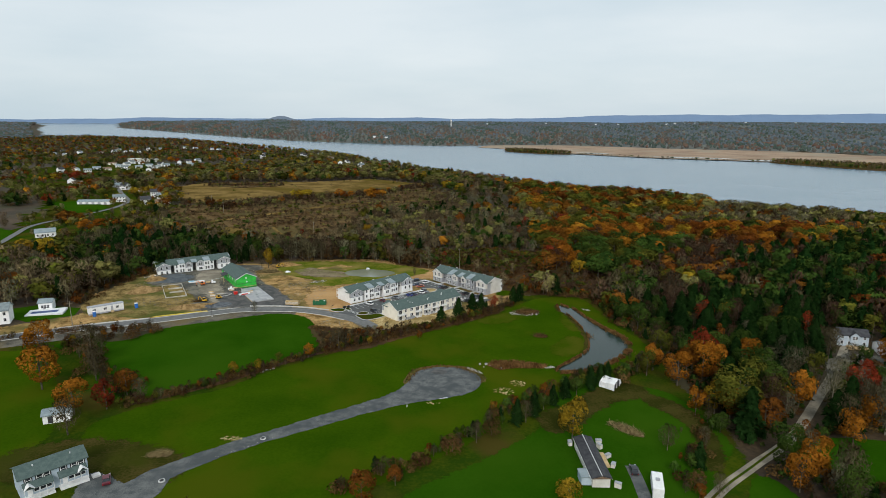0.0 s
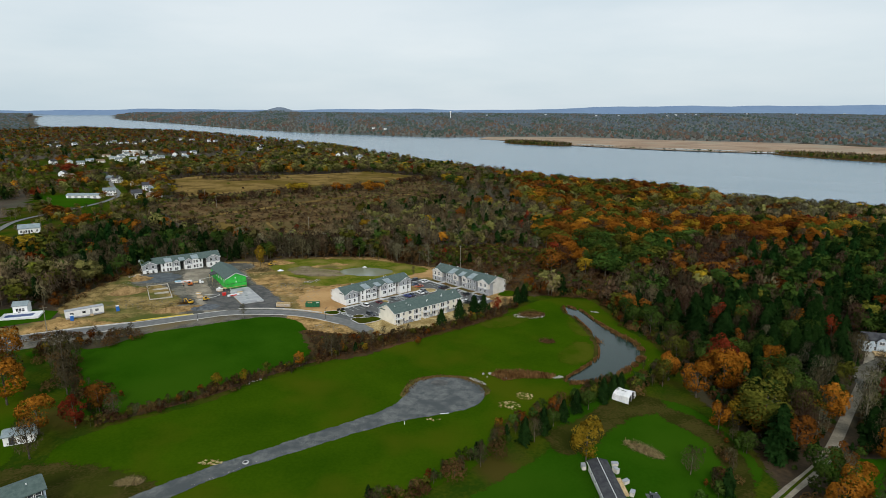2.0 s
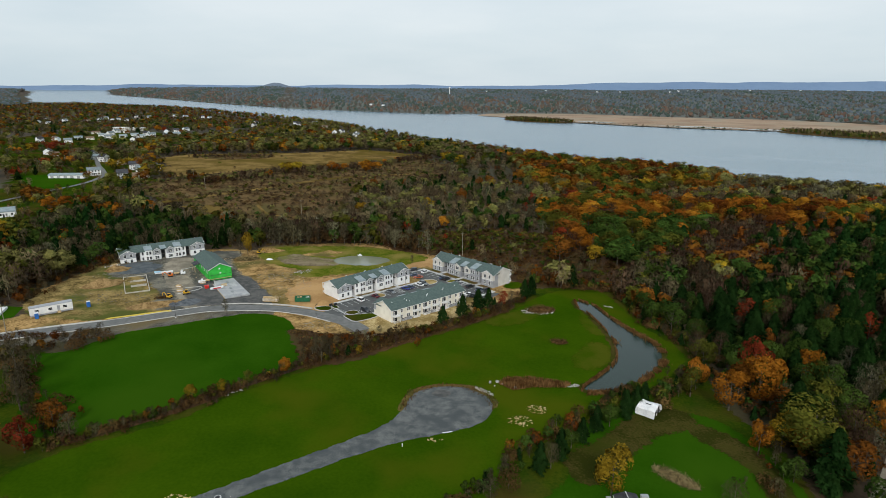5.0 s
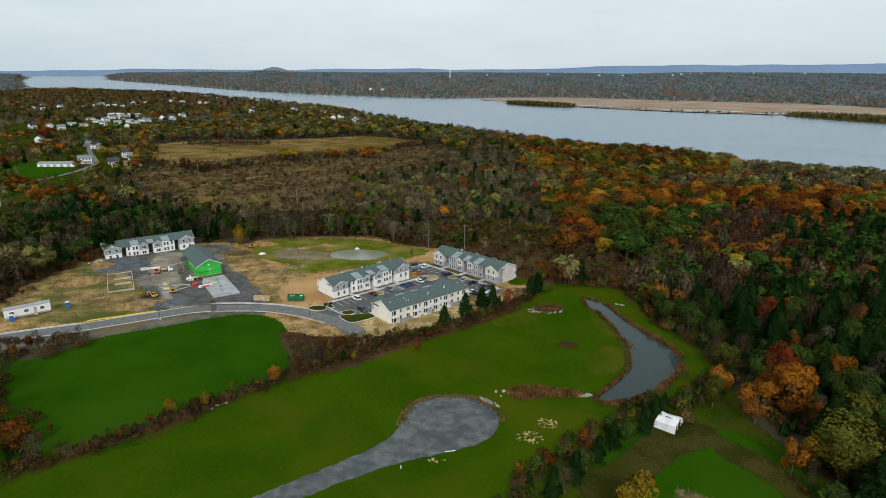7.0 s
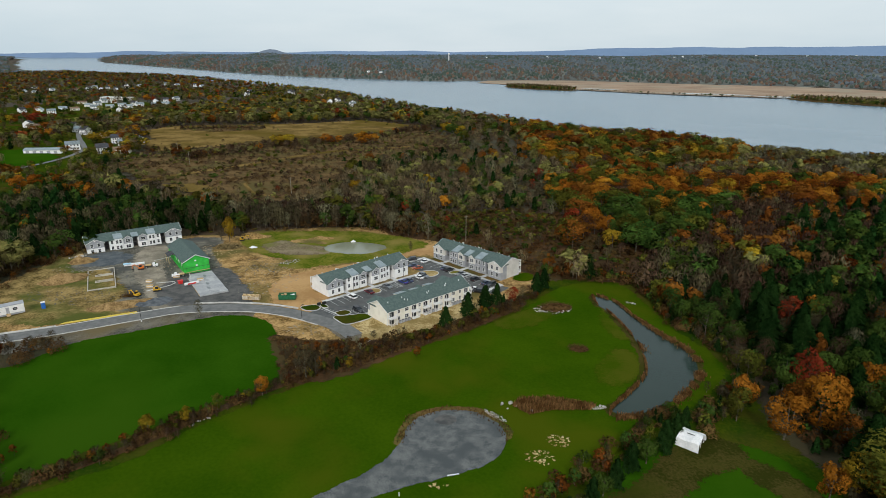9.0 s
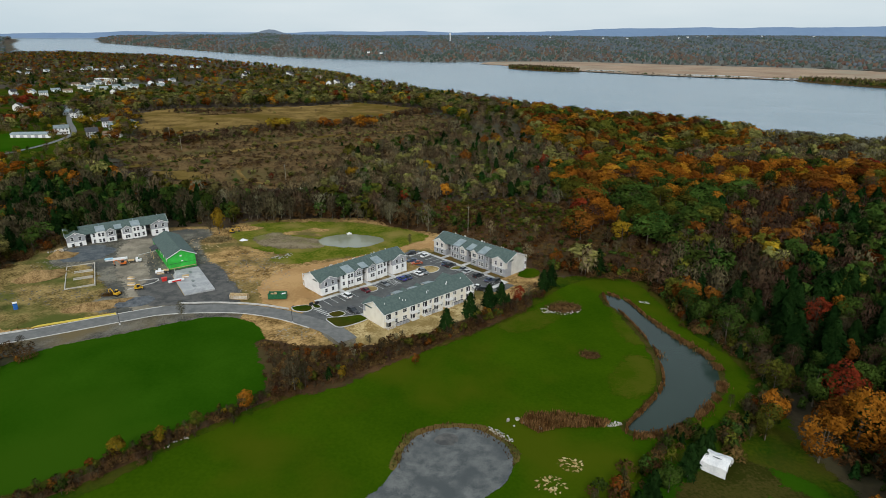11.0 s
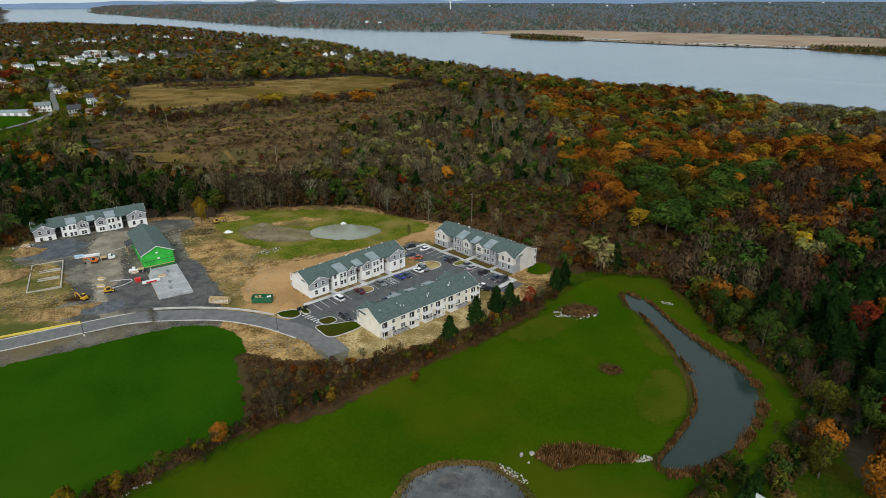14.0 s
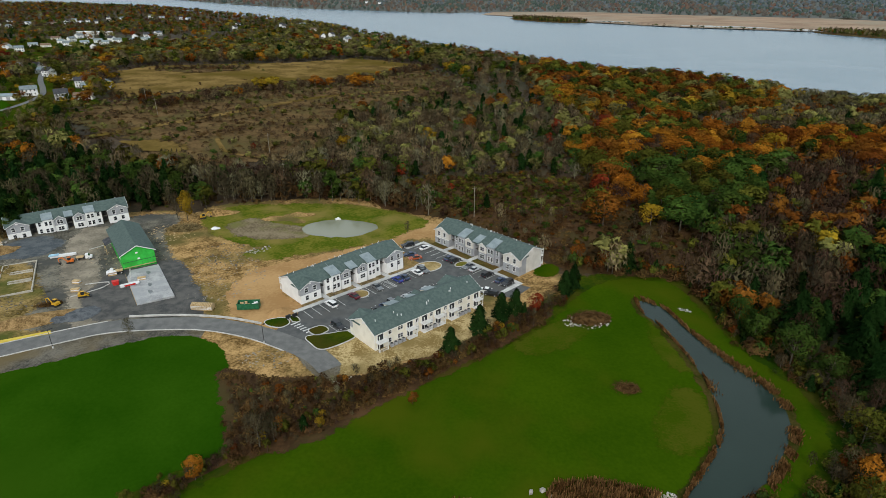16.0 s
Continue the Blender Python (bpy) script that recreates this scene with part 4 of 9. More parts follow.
TOWN = [(-470, 660), (-345, 500), (-315, 400), (-300, 300), (-240, 318), (-225, 400), (-232, 480), (-262, 570), (-335, 700)]


def open_village(x, y):
    """True off the lawns and the road of the village."""
    line = np.array(curve_points(VILLAGE_ROAD, False, 4))
    ok = np.min(np.hypot(x[:, None] - line[None, :, 0], y[:, None] - line[None, :, 1]), 1) > 6
    for q in (VILLAGE_LAWN, FAR_LAWN, CORNER_LAWN):
        ok &= ~in_poly(x, y, q)
    return ok


# stands of woods by what grows in them
STANDS = [
    ([(78, 339), (85, 404), (133, 437), (172, 421), (141, 358), (110, 326)], {"green": 2.2, "olive": 1.0, "orange": 0.3, "yellow": 0.1, "conifer": 0.15}),
    ([(66, 428), (101, 501), (156, 499), (300, 489), (330, 446), (242, 407), (170, 428), (133, 437), (101, 419), (82, 372), (70, 332), (62, 345)], {"orange": 2.0, "rust": 1.6, "yellow": 0.28, "red": 0.14, "olive": 0.6, "green": 0.6, "purple": 0.4}),
    ([(80, 560), (91, 742), (150, 960), (290, 880), (285, 740), (300, 640), (258, 566), (215, 554), (155, 508), (100, 520)], {"olive": 1.0, "khaki": 0.9, "green": 0.6, "orange": 0.75, "rust": 1.2, "yellow": 0.2, "purple": 0.4}),
    ([(250, 532), (307, 499), (360, 520), (420, 640), (330, 660), (285, 620)], {"grey": 2.2, "khaki": 1.8, "bare": 0.5, "rust": 0.4, "purple": 0.2}),
    ([(170, 428), (225, 428), (154, 316), (118, 300), (108, 326), (140, 358)], {"purple": 2.2, "bare": 0.8, "rust": 0.5, "olive": 0.15}),
    ([(205, 414), (330, 440), (330, 330), (180, 215), (99, 215), (100, 246), (130, 293)], {"conifer": 3.2, "green": 1.4, "olive": 0.25, "bare": 0.5, "rust": 0.2, "purple": 0.6}),
    ([(-235, 400), (-205, 425), (-150, 385), (-108, 360), (-88, 330), (-120, 318), (-170, 292), (-240, 330)], {"conifer": 1.9, "bare": 1.6, "grey": 0.15, "green": 1.2}),
    ([(-110, 352), (-84, 348), (-20, 352), (-26, 376), (-60, 392), (-110, 388)], {"bare": 2.0, "purple": 1.0, "grey": 0.25, "green": 0.5, "olive": 0.2, "brush": 0.8}),
    ([(-78, 392), (-62, 420), (-72, 470), (-58, 530), (-10, 590), (28, 660), (60, 800), (90, 742), (84, 560), (66, 428), (62, 345), (40, 372), (0, 380)], {"bare": 1.0, "dun": 1.9, "grey": 0.7, "conifer": 0.35, "green": 0.45, "khaki": 0.6, "brush": 0.5, "rust": 0.06, "orange": 0.02, "yellow": 0.03}),
    ([(60, 295), (100, 250), (128, 296), (112, 330), (70, 338), (56, 312)], {"bare": 2.1, "olive": 0.5, "green": 0.6, "brush": 1.0, "rust": 0.2, "purple": 1.0, "conifer": 0.4}),
    ([(-330, 520), (-300, 400), (-230, 330), (-205, 425), (-245, 500), (-255, 572)], {"olive": 0.5, "khaki": 0.9, "green": 0.5, "dun": 1.2, "bare": 0.5, "yellow": 0.2, "orange": 0.06, "brush": 0.6, "rust": 0.08}),
]
REST = {"bare": 0.8, "dun": 1.2, "green": 0.4, "olive": 0.5, "khaki": 0.6, "orange": 0.06, "rust": 0.15, "yellow": 0.1, "brush": 0.4, "conifer": 0.12, "grey": 0.2, "red": 0.02}
GRAND = (0, 1, 2)


def stand_of(x, y):
    """Number of the stand that each place lies in, with frayed borders; -1 outside all."""
    xx, yy = x + 7 * wob(x, y, 13, 2), y + 9 * wob(x, y, 15, 5)
    out = np.full(len(x), -1)
    for i, (poly, _) in enumerate(STANDS):
        out = np.where((out < 0) & in_poly(xx, yy, poly), i, out)
    return out


def grow(x, y, seed, st):
    """Species of the trees by their stands; near neighbours of one kind stand together."""
    n1, n2 = wob(x, y, 17, seed), wob(x, y, 24, seed + 3)
    table = {}
    for nm in SPECIES:
        w = np.full(len(x), float(REST.get(nm, 0)))
        for i, (_, mix) in enumerate(STANDS):
            w = np.where(st == i, mix.get(nm, 0.0), w)
        n = n1 if nm in ("orange", "rust", "purple", "red") else -n1 if nm in ("green", "olive", "conifer") else n2
        table[nm] = w * (0.35 + 1.3 * smooth(0.5 + 0.9 * n))
    return pick(x, y, seed, table)


def leafy_kind(sp):
    return np.isin(sp, [SPECIES.index(k) for k in ("green", "olive", "khaki", "orange", "yellow", "rust", "red")])


def wooded(a, b):
    return east_mid(a, b) & ~in_poly(a, b, HEATH_ZONE) & open_village(a, b) & ~((a < -100) & (b < 235))


# broad crowns of the ridge, the band of colour and the green stand
x, y = scatter(50, 420, 320, 1000, 10.6, lambda a, b: wooded(a, b) & np.isin(stand_of(a, b), GRAND), 27)
st = stand_of(x, y)
sp = grow(x, y, 5, st)
near = y < 560
for nm, sel, cards in (("broadleaf_woods", near, 900), ("ridge_woods", ~near, 300)):
    forest(nm, x[sel], y[sel], sp[sel], np.random.default_rng(28).uniform(10, 17, sel.sum()) * np.where(leafy_kind(sp[sel]), 1.0, 0.9), cards,
           "broad autumn crowns in orange, gold, russet and green", 27, limbs=3 if cards > 300 else 1, wide=1.5)

# mixed woods close behind and beside the buildings
x, y = scatter(-330, 420, 95, 560, 6.3, lambda a, b: wooded(a, b) & ~((a > 40) & (a < 175) & (b < 262)) & ~np.isin(stand_of(a, b), GRAND), 11)
scrub = in_poly(x, y, SCRUB)
keep = ~scrub | (rng.random(len(x)) < 0.25)
x, y, scrub = x[keep], y[keep], scrub[keep]
st = stand_of(x, y)
sp = grow(x, y, 6, st)
ht = rng.uniform(9, 14.5, len(x)) * np.where(st == 8, 0.78, np.where((st == 6) | (st == 10), 0.8, 1.0))
ht = np.where(sp == SPECIES.index("brush"), rng.uniform(2.0, 4.5, len(x)), ht)
ht = np.where(scrub, ht * rng.uniform(0.3, 0.6, len(x)), ht)
keep = np.ones(len(x), bool)
for hx, hy in ((-275, 398), (-249, 351)):
    keep &= np.hypot(x - hx, y - hy + 8) > 17
town = in_poly(x, y, TOWN)
keep &= ~town | (rng.random(len(x)) < 0.5)
ht = np.where(town, ht * 0.6, ht)
forest("woodland", x[keep], y[keep], sp[keep], ht[keep], 150, "mixed autumn woodland of bare, rust and evergreen trees", 21, limbs=2, wide=1.2)

# low growth under and between the trees
x, y = scatter(-260, 300, 250, 560, 4.6, lambda a, b: wooded(a, b) & (rng.random(len(a)) < 0.8), 19)
sp = pick(x, y, 20, {"brush": 1.6, "olive": 0.5, "green": 0.6, "purple": 0.8, "rust": 0.15})
forest("woodland_floor", x, y, sp, rng.uniform(1.0, 3.0, len(x)), 26, "low brown and olive growth under the trees", 20, limbs=-1, category="brush", wide=1.7)

# low scrub that fills the ground before the woods
x, y = scatter(-30, 105, 288, 410, 2.3, lambda a, b: in_poly(a, b, SCRUB) & ~in_poly(a, b, OPEN) & (rng.random(len(a)) < 0.75), 16)
pale = smooth((y - 346 + 0.12 * x) / 10) * smooth((72 - x) / 14)
sp = pick(x, y, 17, {"brush": 1.0 + 2.0 * (1 - pale), "rust": 0.35 * (1 - pale), "olive": 0.05 + 2.6 * pale, "green": 0.1 + 0.6 * pale, "bare": 0.4, "purple": 0.8 * (1 - pale)})
forest("scrub", x, y, sp, rng.uniform(0.5, 1.5, len(x)) * (1 + 0.7 * pale), 44, "red-brown and olive scrub before the woods", 18, limbs=-1, category="brush", wide=1.7)

# woods down to the river
x, y = scatter(-420, 640, 560, 1010, 9.4, lambda a, b: wooded(a, b) & ~np.isin(stand_of(a, b), GRAND) & (np.abs(a) < 60 + 0.775 * b), 12)
n1, n2 = wob(x, y, 40, 1), wob(x, y, 70, 4)
st = stand_of(x, y)
low = smooth((130 - shore(x, y)) / 60) * (x > 270)
north = smooth((y - 780) / 60) * smooth((60 - x) / 60)
mixed = pick(x, y, 6, {"dun": 1.2 - 0.5 * north, "grey": 0.15 + 2.6 * low, "conifer": 0.10, "green": 0.45 + 0.3 * north, "olive": 0.7 + 0.5 * n2, "khaki": 0.5 + low + 2.6 * north, "orange": 0.10 + 0.7 * north * smooth(n1) * smooth((-120 - x) / 60),
                       "rust": 0.25, "yellow": 0.10 + 0.35 * north, "red": 0.02 + 0.03 * north, "brush": 0.2, "purple": 0.15})
sp = np.where(st >= 0, grow(x, y, 8, st), mixed)
ht = np.where(sp == SPECIES.index("brush"), 4.0, rng.uniform(9, 15, len(x))) * (1 - 0.35 * low) * np.where(st == 8, 0.7, 1)
town = in_poly(x, y, TOWN)
keep = ~town | (rng.random(len(x)) < 0.55)
x, y, sp, ht = x[keep], y[keep], sp[keep], np.where(town, ht * 0.5, ht)[keep]
forest("river_woods", x, y, sp, ht, 120, "autumn woods between the fields and the river", 22, limbs=1, wide=1.4)

# brush and thin trees of the heath
def on_heath(a, b):
    open_field = in_poly(a, b, FAR_FIELD) & ~in_poly(a, b, [(-291, 738), (-257, 778), (-208, 782), (-202, 743), (-238, 719)])
    across = a * 0.755 - b * 0.656
    rows_ = 0.42 + 0.5 * smooth(np.sin(across / 7.5 + 3.0 * wob(a, b, 70)) * 1.0 + 0.3)
    return in_poly(a, b, HEATH_ZONE) & (rng.random(len(a)) < np.where(open_field, 0.02, rows_)) & ~in_poly(a, b, [(-187, 437), (-161, 448), (-146, 442), (-132, 422), (-170, 415)])


x, y = scatter(-340, 80, 385, 890, 4.0, on_heath, 13)
n1 = wob(x, y, 45, 2)
right = smooth((x + 100 - 0.25 * (y - 450)) / 70)
sp = pick(x, y, 8, {"brush": 2.0, "purple": 1.2 + 0.8 * n1, "dun": 1.4 + 1.8 * right, "khaki": 0.4 + 0.4 * right - 0.3 * n1, "olive": 0.3, "green": 0.12 + 0.4 * right, "conifer": 0.03 + 0.15 * right})
ht = np.where(sp == SPECIES.index("brush"), rng.uniform(0.8, 2.0, len(x)), rng.uniform(1.6, 3.6, len(x)) * (1 + 0.9 * right))
forest("heath_brush", x, y, sp, ht, 46, "brown and purple brush with thin bare trees on a heath", 23, limbs=-1, category="brush", wide=1.8)

# rows of trees between the heath and the tawny field
for i, (pts, gap, spread, table, lo, hi) in enumerate((
        ([(-205, 548), (-180, 580), (-149, 626), (-115, 664), (-79, 707), (-50, 745), (-19, 798)], 1.5, 5.0, {"purple": 2.0, "dun": 2.0, "orange": 0.10, "yellow": 0.08, "khaki": 0.5, "brush": 0.8}, 4, 8),
        ([(-250, 575), (-232, 590), (-205, 548)], 1.6, 4.0, {"olive": 1.0, "bare": 1.5, "rust": 0.4, "purple": 1.0}, 3, 7),
        ([(-288, 745), (-258, 752), (-228, 752), (-205, 762)], 1.3, 5.0, {"purple": 2.0, "bare": 1.0, "brush": 1.0}, 2.5, 5))):
    line_ = np.array(curve_points(pts, False, gap))
    r_ = np.random.default_rng(330 + i)
    forest("tree_row", line_[:, 0] + r_.normal(size=len(line_)) * spread, line_[:, 1] + r_.normal(size=len(line_)) * spread, pick(line_[:, 0], line_[:, 1], 331 + i, table), r_.uniform(lo, hi, len(line_)), 110,
           "row of bare purple-brown trees beside the tawny field", 340 + i, limbs=0, category="trees", wide=1.5)

# village houses stand in clearings
NEAR_H = [(-322, 585), (-336, 673), (-308, 634), (-294, 618), (-285, 633), (-286, 568), (-275, 572), (-275, 398), (-249, 351)]
CORE_H = [(-628, 1138), (-569, 1014), (-580, 1073), (-547, 1031), (-573, 1095), (-597, 1160), (-535, 1055), (-584, 1170), (-528, 1080), (-505, 1052), (-516, 1098), (-496, 1075), (-481, 1094), (-479, 982), (-501, 1150), (-472, 1116),
          (-493, 1172), (-453, 1094), (-425, 1045), (-498, 1232), (-415, 1080), (-438, 1020)]
BACK_H = [(-1019, 1629), (-911, 1454), (-982, 1535), (-941, 1573), (-907, 1520), (-885, 1569), (-866, 1595), (-885, 1640), (-896, 1677), (-824, 1579), (-842, 1639), (-795, 1586), (-820, 1690), (-857, 1763), (-809, 1734), (-765, 1800), (-723, 1780), (-661, 1740), (-624, 1700)]
WEST_H = [(-605, 954), (-619, 1012), (-602, 990), (-587, 1015), (-558, 940), (-475, 767), (-450, 734), (-434, 745), (-424, 719), (-412, 742), (-395, 720), (-374, 697)]
SHORE_H = [(-298, 1480), (-251, 1344), (-197, 1159), (-183, 1185), (-156, 1151), (-148, 1100), (-142, 1330), (-130, 1345), (-118, 1310), (-337, 1451), (-318, 1400), (-428, 1465), (-395, 1341)]
hr = random.Random(3)
HOUSES = NEAR_H + CORE_H + BACK_H + WEST_H + SHORE_H
HP = np.array(HOUSES)


def clear_of_houses(x, y):
    """False on the plots and on the side of each house that looks to the south."""
    ok = np.ones(len(x), bool)
    for hx, hy in HP:
        d = math.hypot(hx, hy)
        ux, uy = hx / d, hy / d
        f, g = (hx - x) * ux + (hy - y) * uy, np.abs((x - hx) * uy - (y - hy) * ux)
        ok &= ~((f > -14) & (f < 18 + 0.03 * d) & (g < 11))
    return ok


x, y = scatter(-2000, 60, 560, 3100, 13.5, lambda a, b: (shore(a, b) > 5) & (rng.random(len(a)) < np.where(b > 1600, 0.5, np.where((a < -360) & (b > 620) & (b < 1250), 0.45, 1.0))) & ~in_poly(a, b, HEATH_ZONE) & (a < 20) & (np.abs(a) < 60 + 0.775 * b) & ((b > 1010) | (a < -360)) & clear_of_houses(a, b) & open_village(a, b), 14)
n1, n2 = wob(x, y, 60, 1), wob(x, y, 90, 4)
east = smooth((x + 330 + 0.12 * (y - 1000)) / 100)
back = smooth((y - 1350) / 150) * smooth((-420 - x) / 120)
sp = pick(x, y, 9, {"grey": 0.5, "dun": 1.0 + 0.5 * back, "green": 0.5, "olive": 0.8 + 0.5 * n2, "khaki": 0.7 + 2.4 * east, "orange": 0.14 + 0.15 * n1 + 0.1 * back, "rust": 0.15 + 0.9 * back, "yellow": 0.15 + 0.3 * east, "red": 0.03, "purple": 0.15 + 0.4 * back, "conifer": 0.12 + 0.5 * smooth((90 - shore(x, y)) / 60) * (x < -500)})
forest("village_woods", x, y, sp, rng.uniform(7, 12, len(x)), 32, "autumn trees among village houses", 24, limbs=-1, wide=1.4)
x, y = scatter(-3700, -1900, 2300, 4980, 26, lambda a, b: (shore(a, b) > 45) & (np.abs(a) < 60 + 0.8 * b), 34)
forest("west_woods", x, y, pick(x, y, 35, {"far_green": 1.0, "far_brown": 1.0, "far_grey": 1.2}), rng.uniform(8, 12, len(x)), 15, "woods on a far point of the river with haze in their colour", 36, limbs=-1, wide=1.8)

# bright autumn crowns between the houses
BRIGHT = {"yellow": [(-325, 673), (-316, 674), (-305, 675), (-271, 597), (-325, 639), (-150, 632), (-273, 605), (-240, 340), (-227, 324), (-251, 332)],
          "red": [(-514, 833), (-500, 822), (-334, 873), (-566, 1300)], "rust": [(-537, 833), (-290, 460), (-580, 800), (-700, 1420)],
          "orange": [(-606, 978), (-391, 660), (-541, 1219), (-299, 921), (-314, 861), (-244, 937), (-217, 862), (-205, 866), (-245, 913), (-106, 659), (-73, 670), (-423, 1213), (-255, 425)],
          "olive": [(-422, 669), (-447, 669), (-303, 470), (-261, 520), (-359, 638), (-378, 738), (-232, 352), (-246, 326), (-215, 335)]}
bx_ = [(p[0] + dx, p[1] + dy, k) for k, ps in BRIGHT.items() for p in ps for dx, dy in ((0, 0), (7, 4), (-6, 5))]
x, y = np.array([p[0] for p in bx_], float), np.array([p[1] for p in bx_], float)
forest("bright_trees", x, y, np.array([SPECIES.index(p[2]) for p in bx_]), rng.uniform(8, 13, len(x)), 260, "yellow, red and orange autumn trees by the village", 26, limbs=2, wide=1.5)

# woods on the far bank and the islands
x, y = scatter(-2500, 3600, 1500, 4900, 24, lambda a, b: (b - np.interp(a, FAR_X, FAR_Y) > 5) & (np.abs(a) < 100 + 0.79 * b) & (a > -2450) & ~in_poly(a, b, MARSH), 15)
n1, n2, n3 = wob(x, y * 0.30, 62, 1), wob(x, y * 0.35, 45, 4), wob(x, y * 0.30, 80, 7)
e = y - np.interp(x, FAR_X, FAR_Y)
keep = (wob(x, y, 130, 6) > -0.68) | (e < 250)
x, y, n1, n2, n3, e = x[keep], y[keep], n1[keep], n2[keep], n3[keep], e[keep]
# painted haze grows with depth: the blue-grey crowns take over inland
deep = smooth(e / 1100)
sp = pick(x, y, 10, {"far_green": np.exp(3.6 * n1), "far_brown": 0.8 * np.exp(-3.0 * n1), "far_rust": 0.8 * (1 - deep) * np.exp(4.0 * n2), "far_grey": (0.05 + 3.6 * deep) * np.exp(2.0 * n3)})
forest("far_woods", x, y, sp, rng.uniform(7, 13, len(x)), 14, "brown and green woods on the far river bank with haze in their colour", 25, limbs=-1, wide=1.25)


def island_woods(name, cx, cy, ax, ay, turn, seed, label):
    X, Y = scatter(-ax, ax, -ay, ay, 9, lambda a, b: (a / ax) ** 2 + (b / ay) ** 2 < 1, seed)
    c, s = math.cos(turn), math.sin(turn)
    xs, ys = cx + X * c - Y * s, cy + X * s + Y * c
    r = np.random.default_rng(seed)
    spc = pick(xs, ys, seed, {"dun": 1, "khaki": 0.5, "olive": 0.6, "green": 0.9, "rust": 0.2})
    ob = forest(name, xs, ys, spc, r.uniform(8, 13, len(xs)), 45, label, seed, limbs=-1)
    ob.location.z = 0
    co = np.empty(len(ob.data.vertices) * 3, np.float32)
    ob.data.vertices.foreach_get("co", co)
    co = co.reshape(-1, 3)
    co[:, 2] += WATER_Z + 0.5 - np.median(height(xs, ys))
    ob.data.vertices.foreach_set("co", co.ravel())
    ring = [(cx + ax * 1.03 * math.cos(w) * c - ay * 1.05 * math.sin(w) * s, cy + ax * 1.03 * math.cos(w) * s + ay * 1.05 * math.sin(w) * c) for w in np.linspace(0, 6.283, 17)[:-1]]
    sheet(name.replace("woods", "bank"), ring, 0.5, M["heath"], "muddy shore of a wooded river island", ragged=5, step=12, category="island", level=WATER_Z)


island_woods("island_woods", 330, 2070, 150, 62, -0.95, 31, "low wooded island in the river")
island_woods("point_woods", 1010, 1400, 235, 72, -1.0, 32, "wooded point in the river marsh")

line_ = np.array(curve_points(CAUSEWAY, False, 9))
r_ = np.random.default_rng(38)
keep = r_.random(len(line_)) < 0.8
x, y = line_[keep, 0] + r_.normal(size=keep.sum()) * 2, line_[keep, 1] + r_.normal(size=keep.sum()) * 2
ob = forest("causeway_brush", x, y, pick(x, y, 39, {"green": 1, "bare": 1}), r_.uniform(3, 7, len(x)), 40, "dark brush along the causeway", 37, limbs=-1, category="brush", wide=2.0)
co = np.empty(len(ob.data.vertices) * 3, np.float32)
ob.data.vertices.foreach_get("co", co)
co = co.reshape(-1, 3)
co[:, 2] += WATER_Z + 1.5 - np.median(height(x, y))
ob.data.vertices.foreach_set("co", co.ravel())

# ---------------------------------------------------------------- building helpers
M["siding_white"] = material("siding_white", (0.78, 0.78, 0.77), (0.86, 0.86, 0.85), 0.5, fine=10, bump=0.1, rough=0.6)
M["siding_grey"] = material("siding_grey", (0.30, 0.31, 0.33), (0.38, 0.39, 0.41), 0.5, fine=10, bump=0.1, rough=0.6)
M["siding_cream"] = material("siding_cream", (0.74, 0.70, 0.60), (0.83, 0.79, 0.69), 0.5, fine=10, bump=0.1, rough=0.6)
M["siding_tan"] = material("siding_tan", (0.58, 0.55, 0.50), (0.68, 0.65, 0.60), 0.5, fine=10, bump=0.1, rough=0.6)
M["siding_blue"] = material("siding_blue", (0.40, 0.48, 0.55), (0.48, 0.56, 0.63), 0.5, fine=10, bump=0.1, rough=0.6)
M["shingle_green"] = material("shingle_green", (0.064, 0.096, 0.088), (0.092, 0.128, 0.118), 1.2, fine=6, bump=0.4)
M["shingle_grey"] = material("shingle_grey", (0.13, 0.16, 0.17), (0.20, 0.23, 0.235), 0.8, fine=7, bump=0.4, vary=0.2)
M["shingle_dark"] = material("shingle_dark", (0.035, 0.036, 0.042), (0.065, 0.066, 0.07), 0.8, fine=7, bump=0.4, vary=0.2)
M["shingle_brown"] = material("shingle_brown", (0.14, 0.09, 0.06), (0.22, 0.15, 0.10), 0.8, fine=7, bump=0.4)
M["metal_roof"] = material("pale_metal_roof", (0.22, 0.27, 0.285), (0.30, 0.35, 0.365), 0.5, fine=6, bump=0.05, rough=0.45, metal=0.3)
M["slab"] = material("slab_concrete", (0.27, 0.275, 0.28), (0.44, 0.445, 0.445), 0.35, fine=8, bump=0.15, c3=(0.33, 0.34, 0.35), big=0.12)
M["wet"] = material("wet_concrete", (0.12, 0.13, 0.14), (0.20, 0.21, 0.22), 0.6, bump=0.0, rough=0.35)
M["trim"] = material("white_trim", (0.74, 0.74, 0.73), (0.82, 0.82, 0.81), 1.0, fine=4, bump=0.0, rough=0.5)
M["glass"] = glass_dark("window_glass")
M["dark_door"] = material("dark_door", (0.03, 0.03, 0.034), (0.06, 0.06, 0.065), 1.0, bump=0.0, rough=0.5)
M["green_wrap"] = material("green_sheathing", (0.03, 0.42, 0.05), (0.05, 0.52, 0.07), 0.4, fine=10, bump=0.1, rough=0.55, c3=(0.03, 0.36, 0.04), big=0.35)
M["timber"] = material("pale_timber", (0.42, 0.29, 0.14), (0.58, 0.43, 0.24), 1.5, fine=6, bump=0.2)
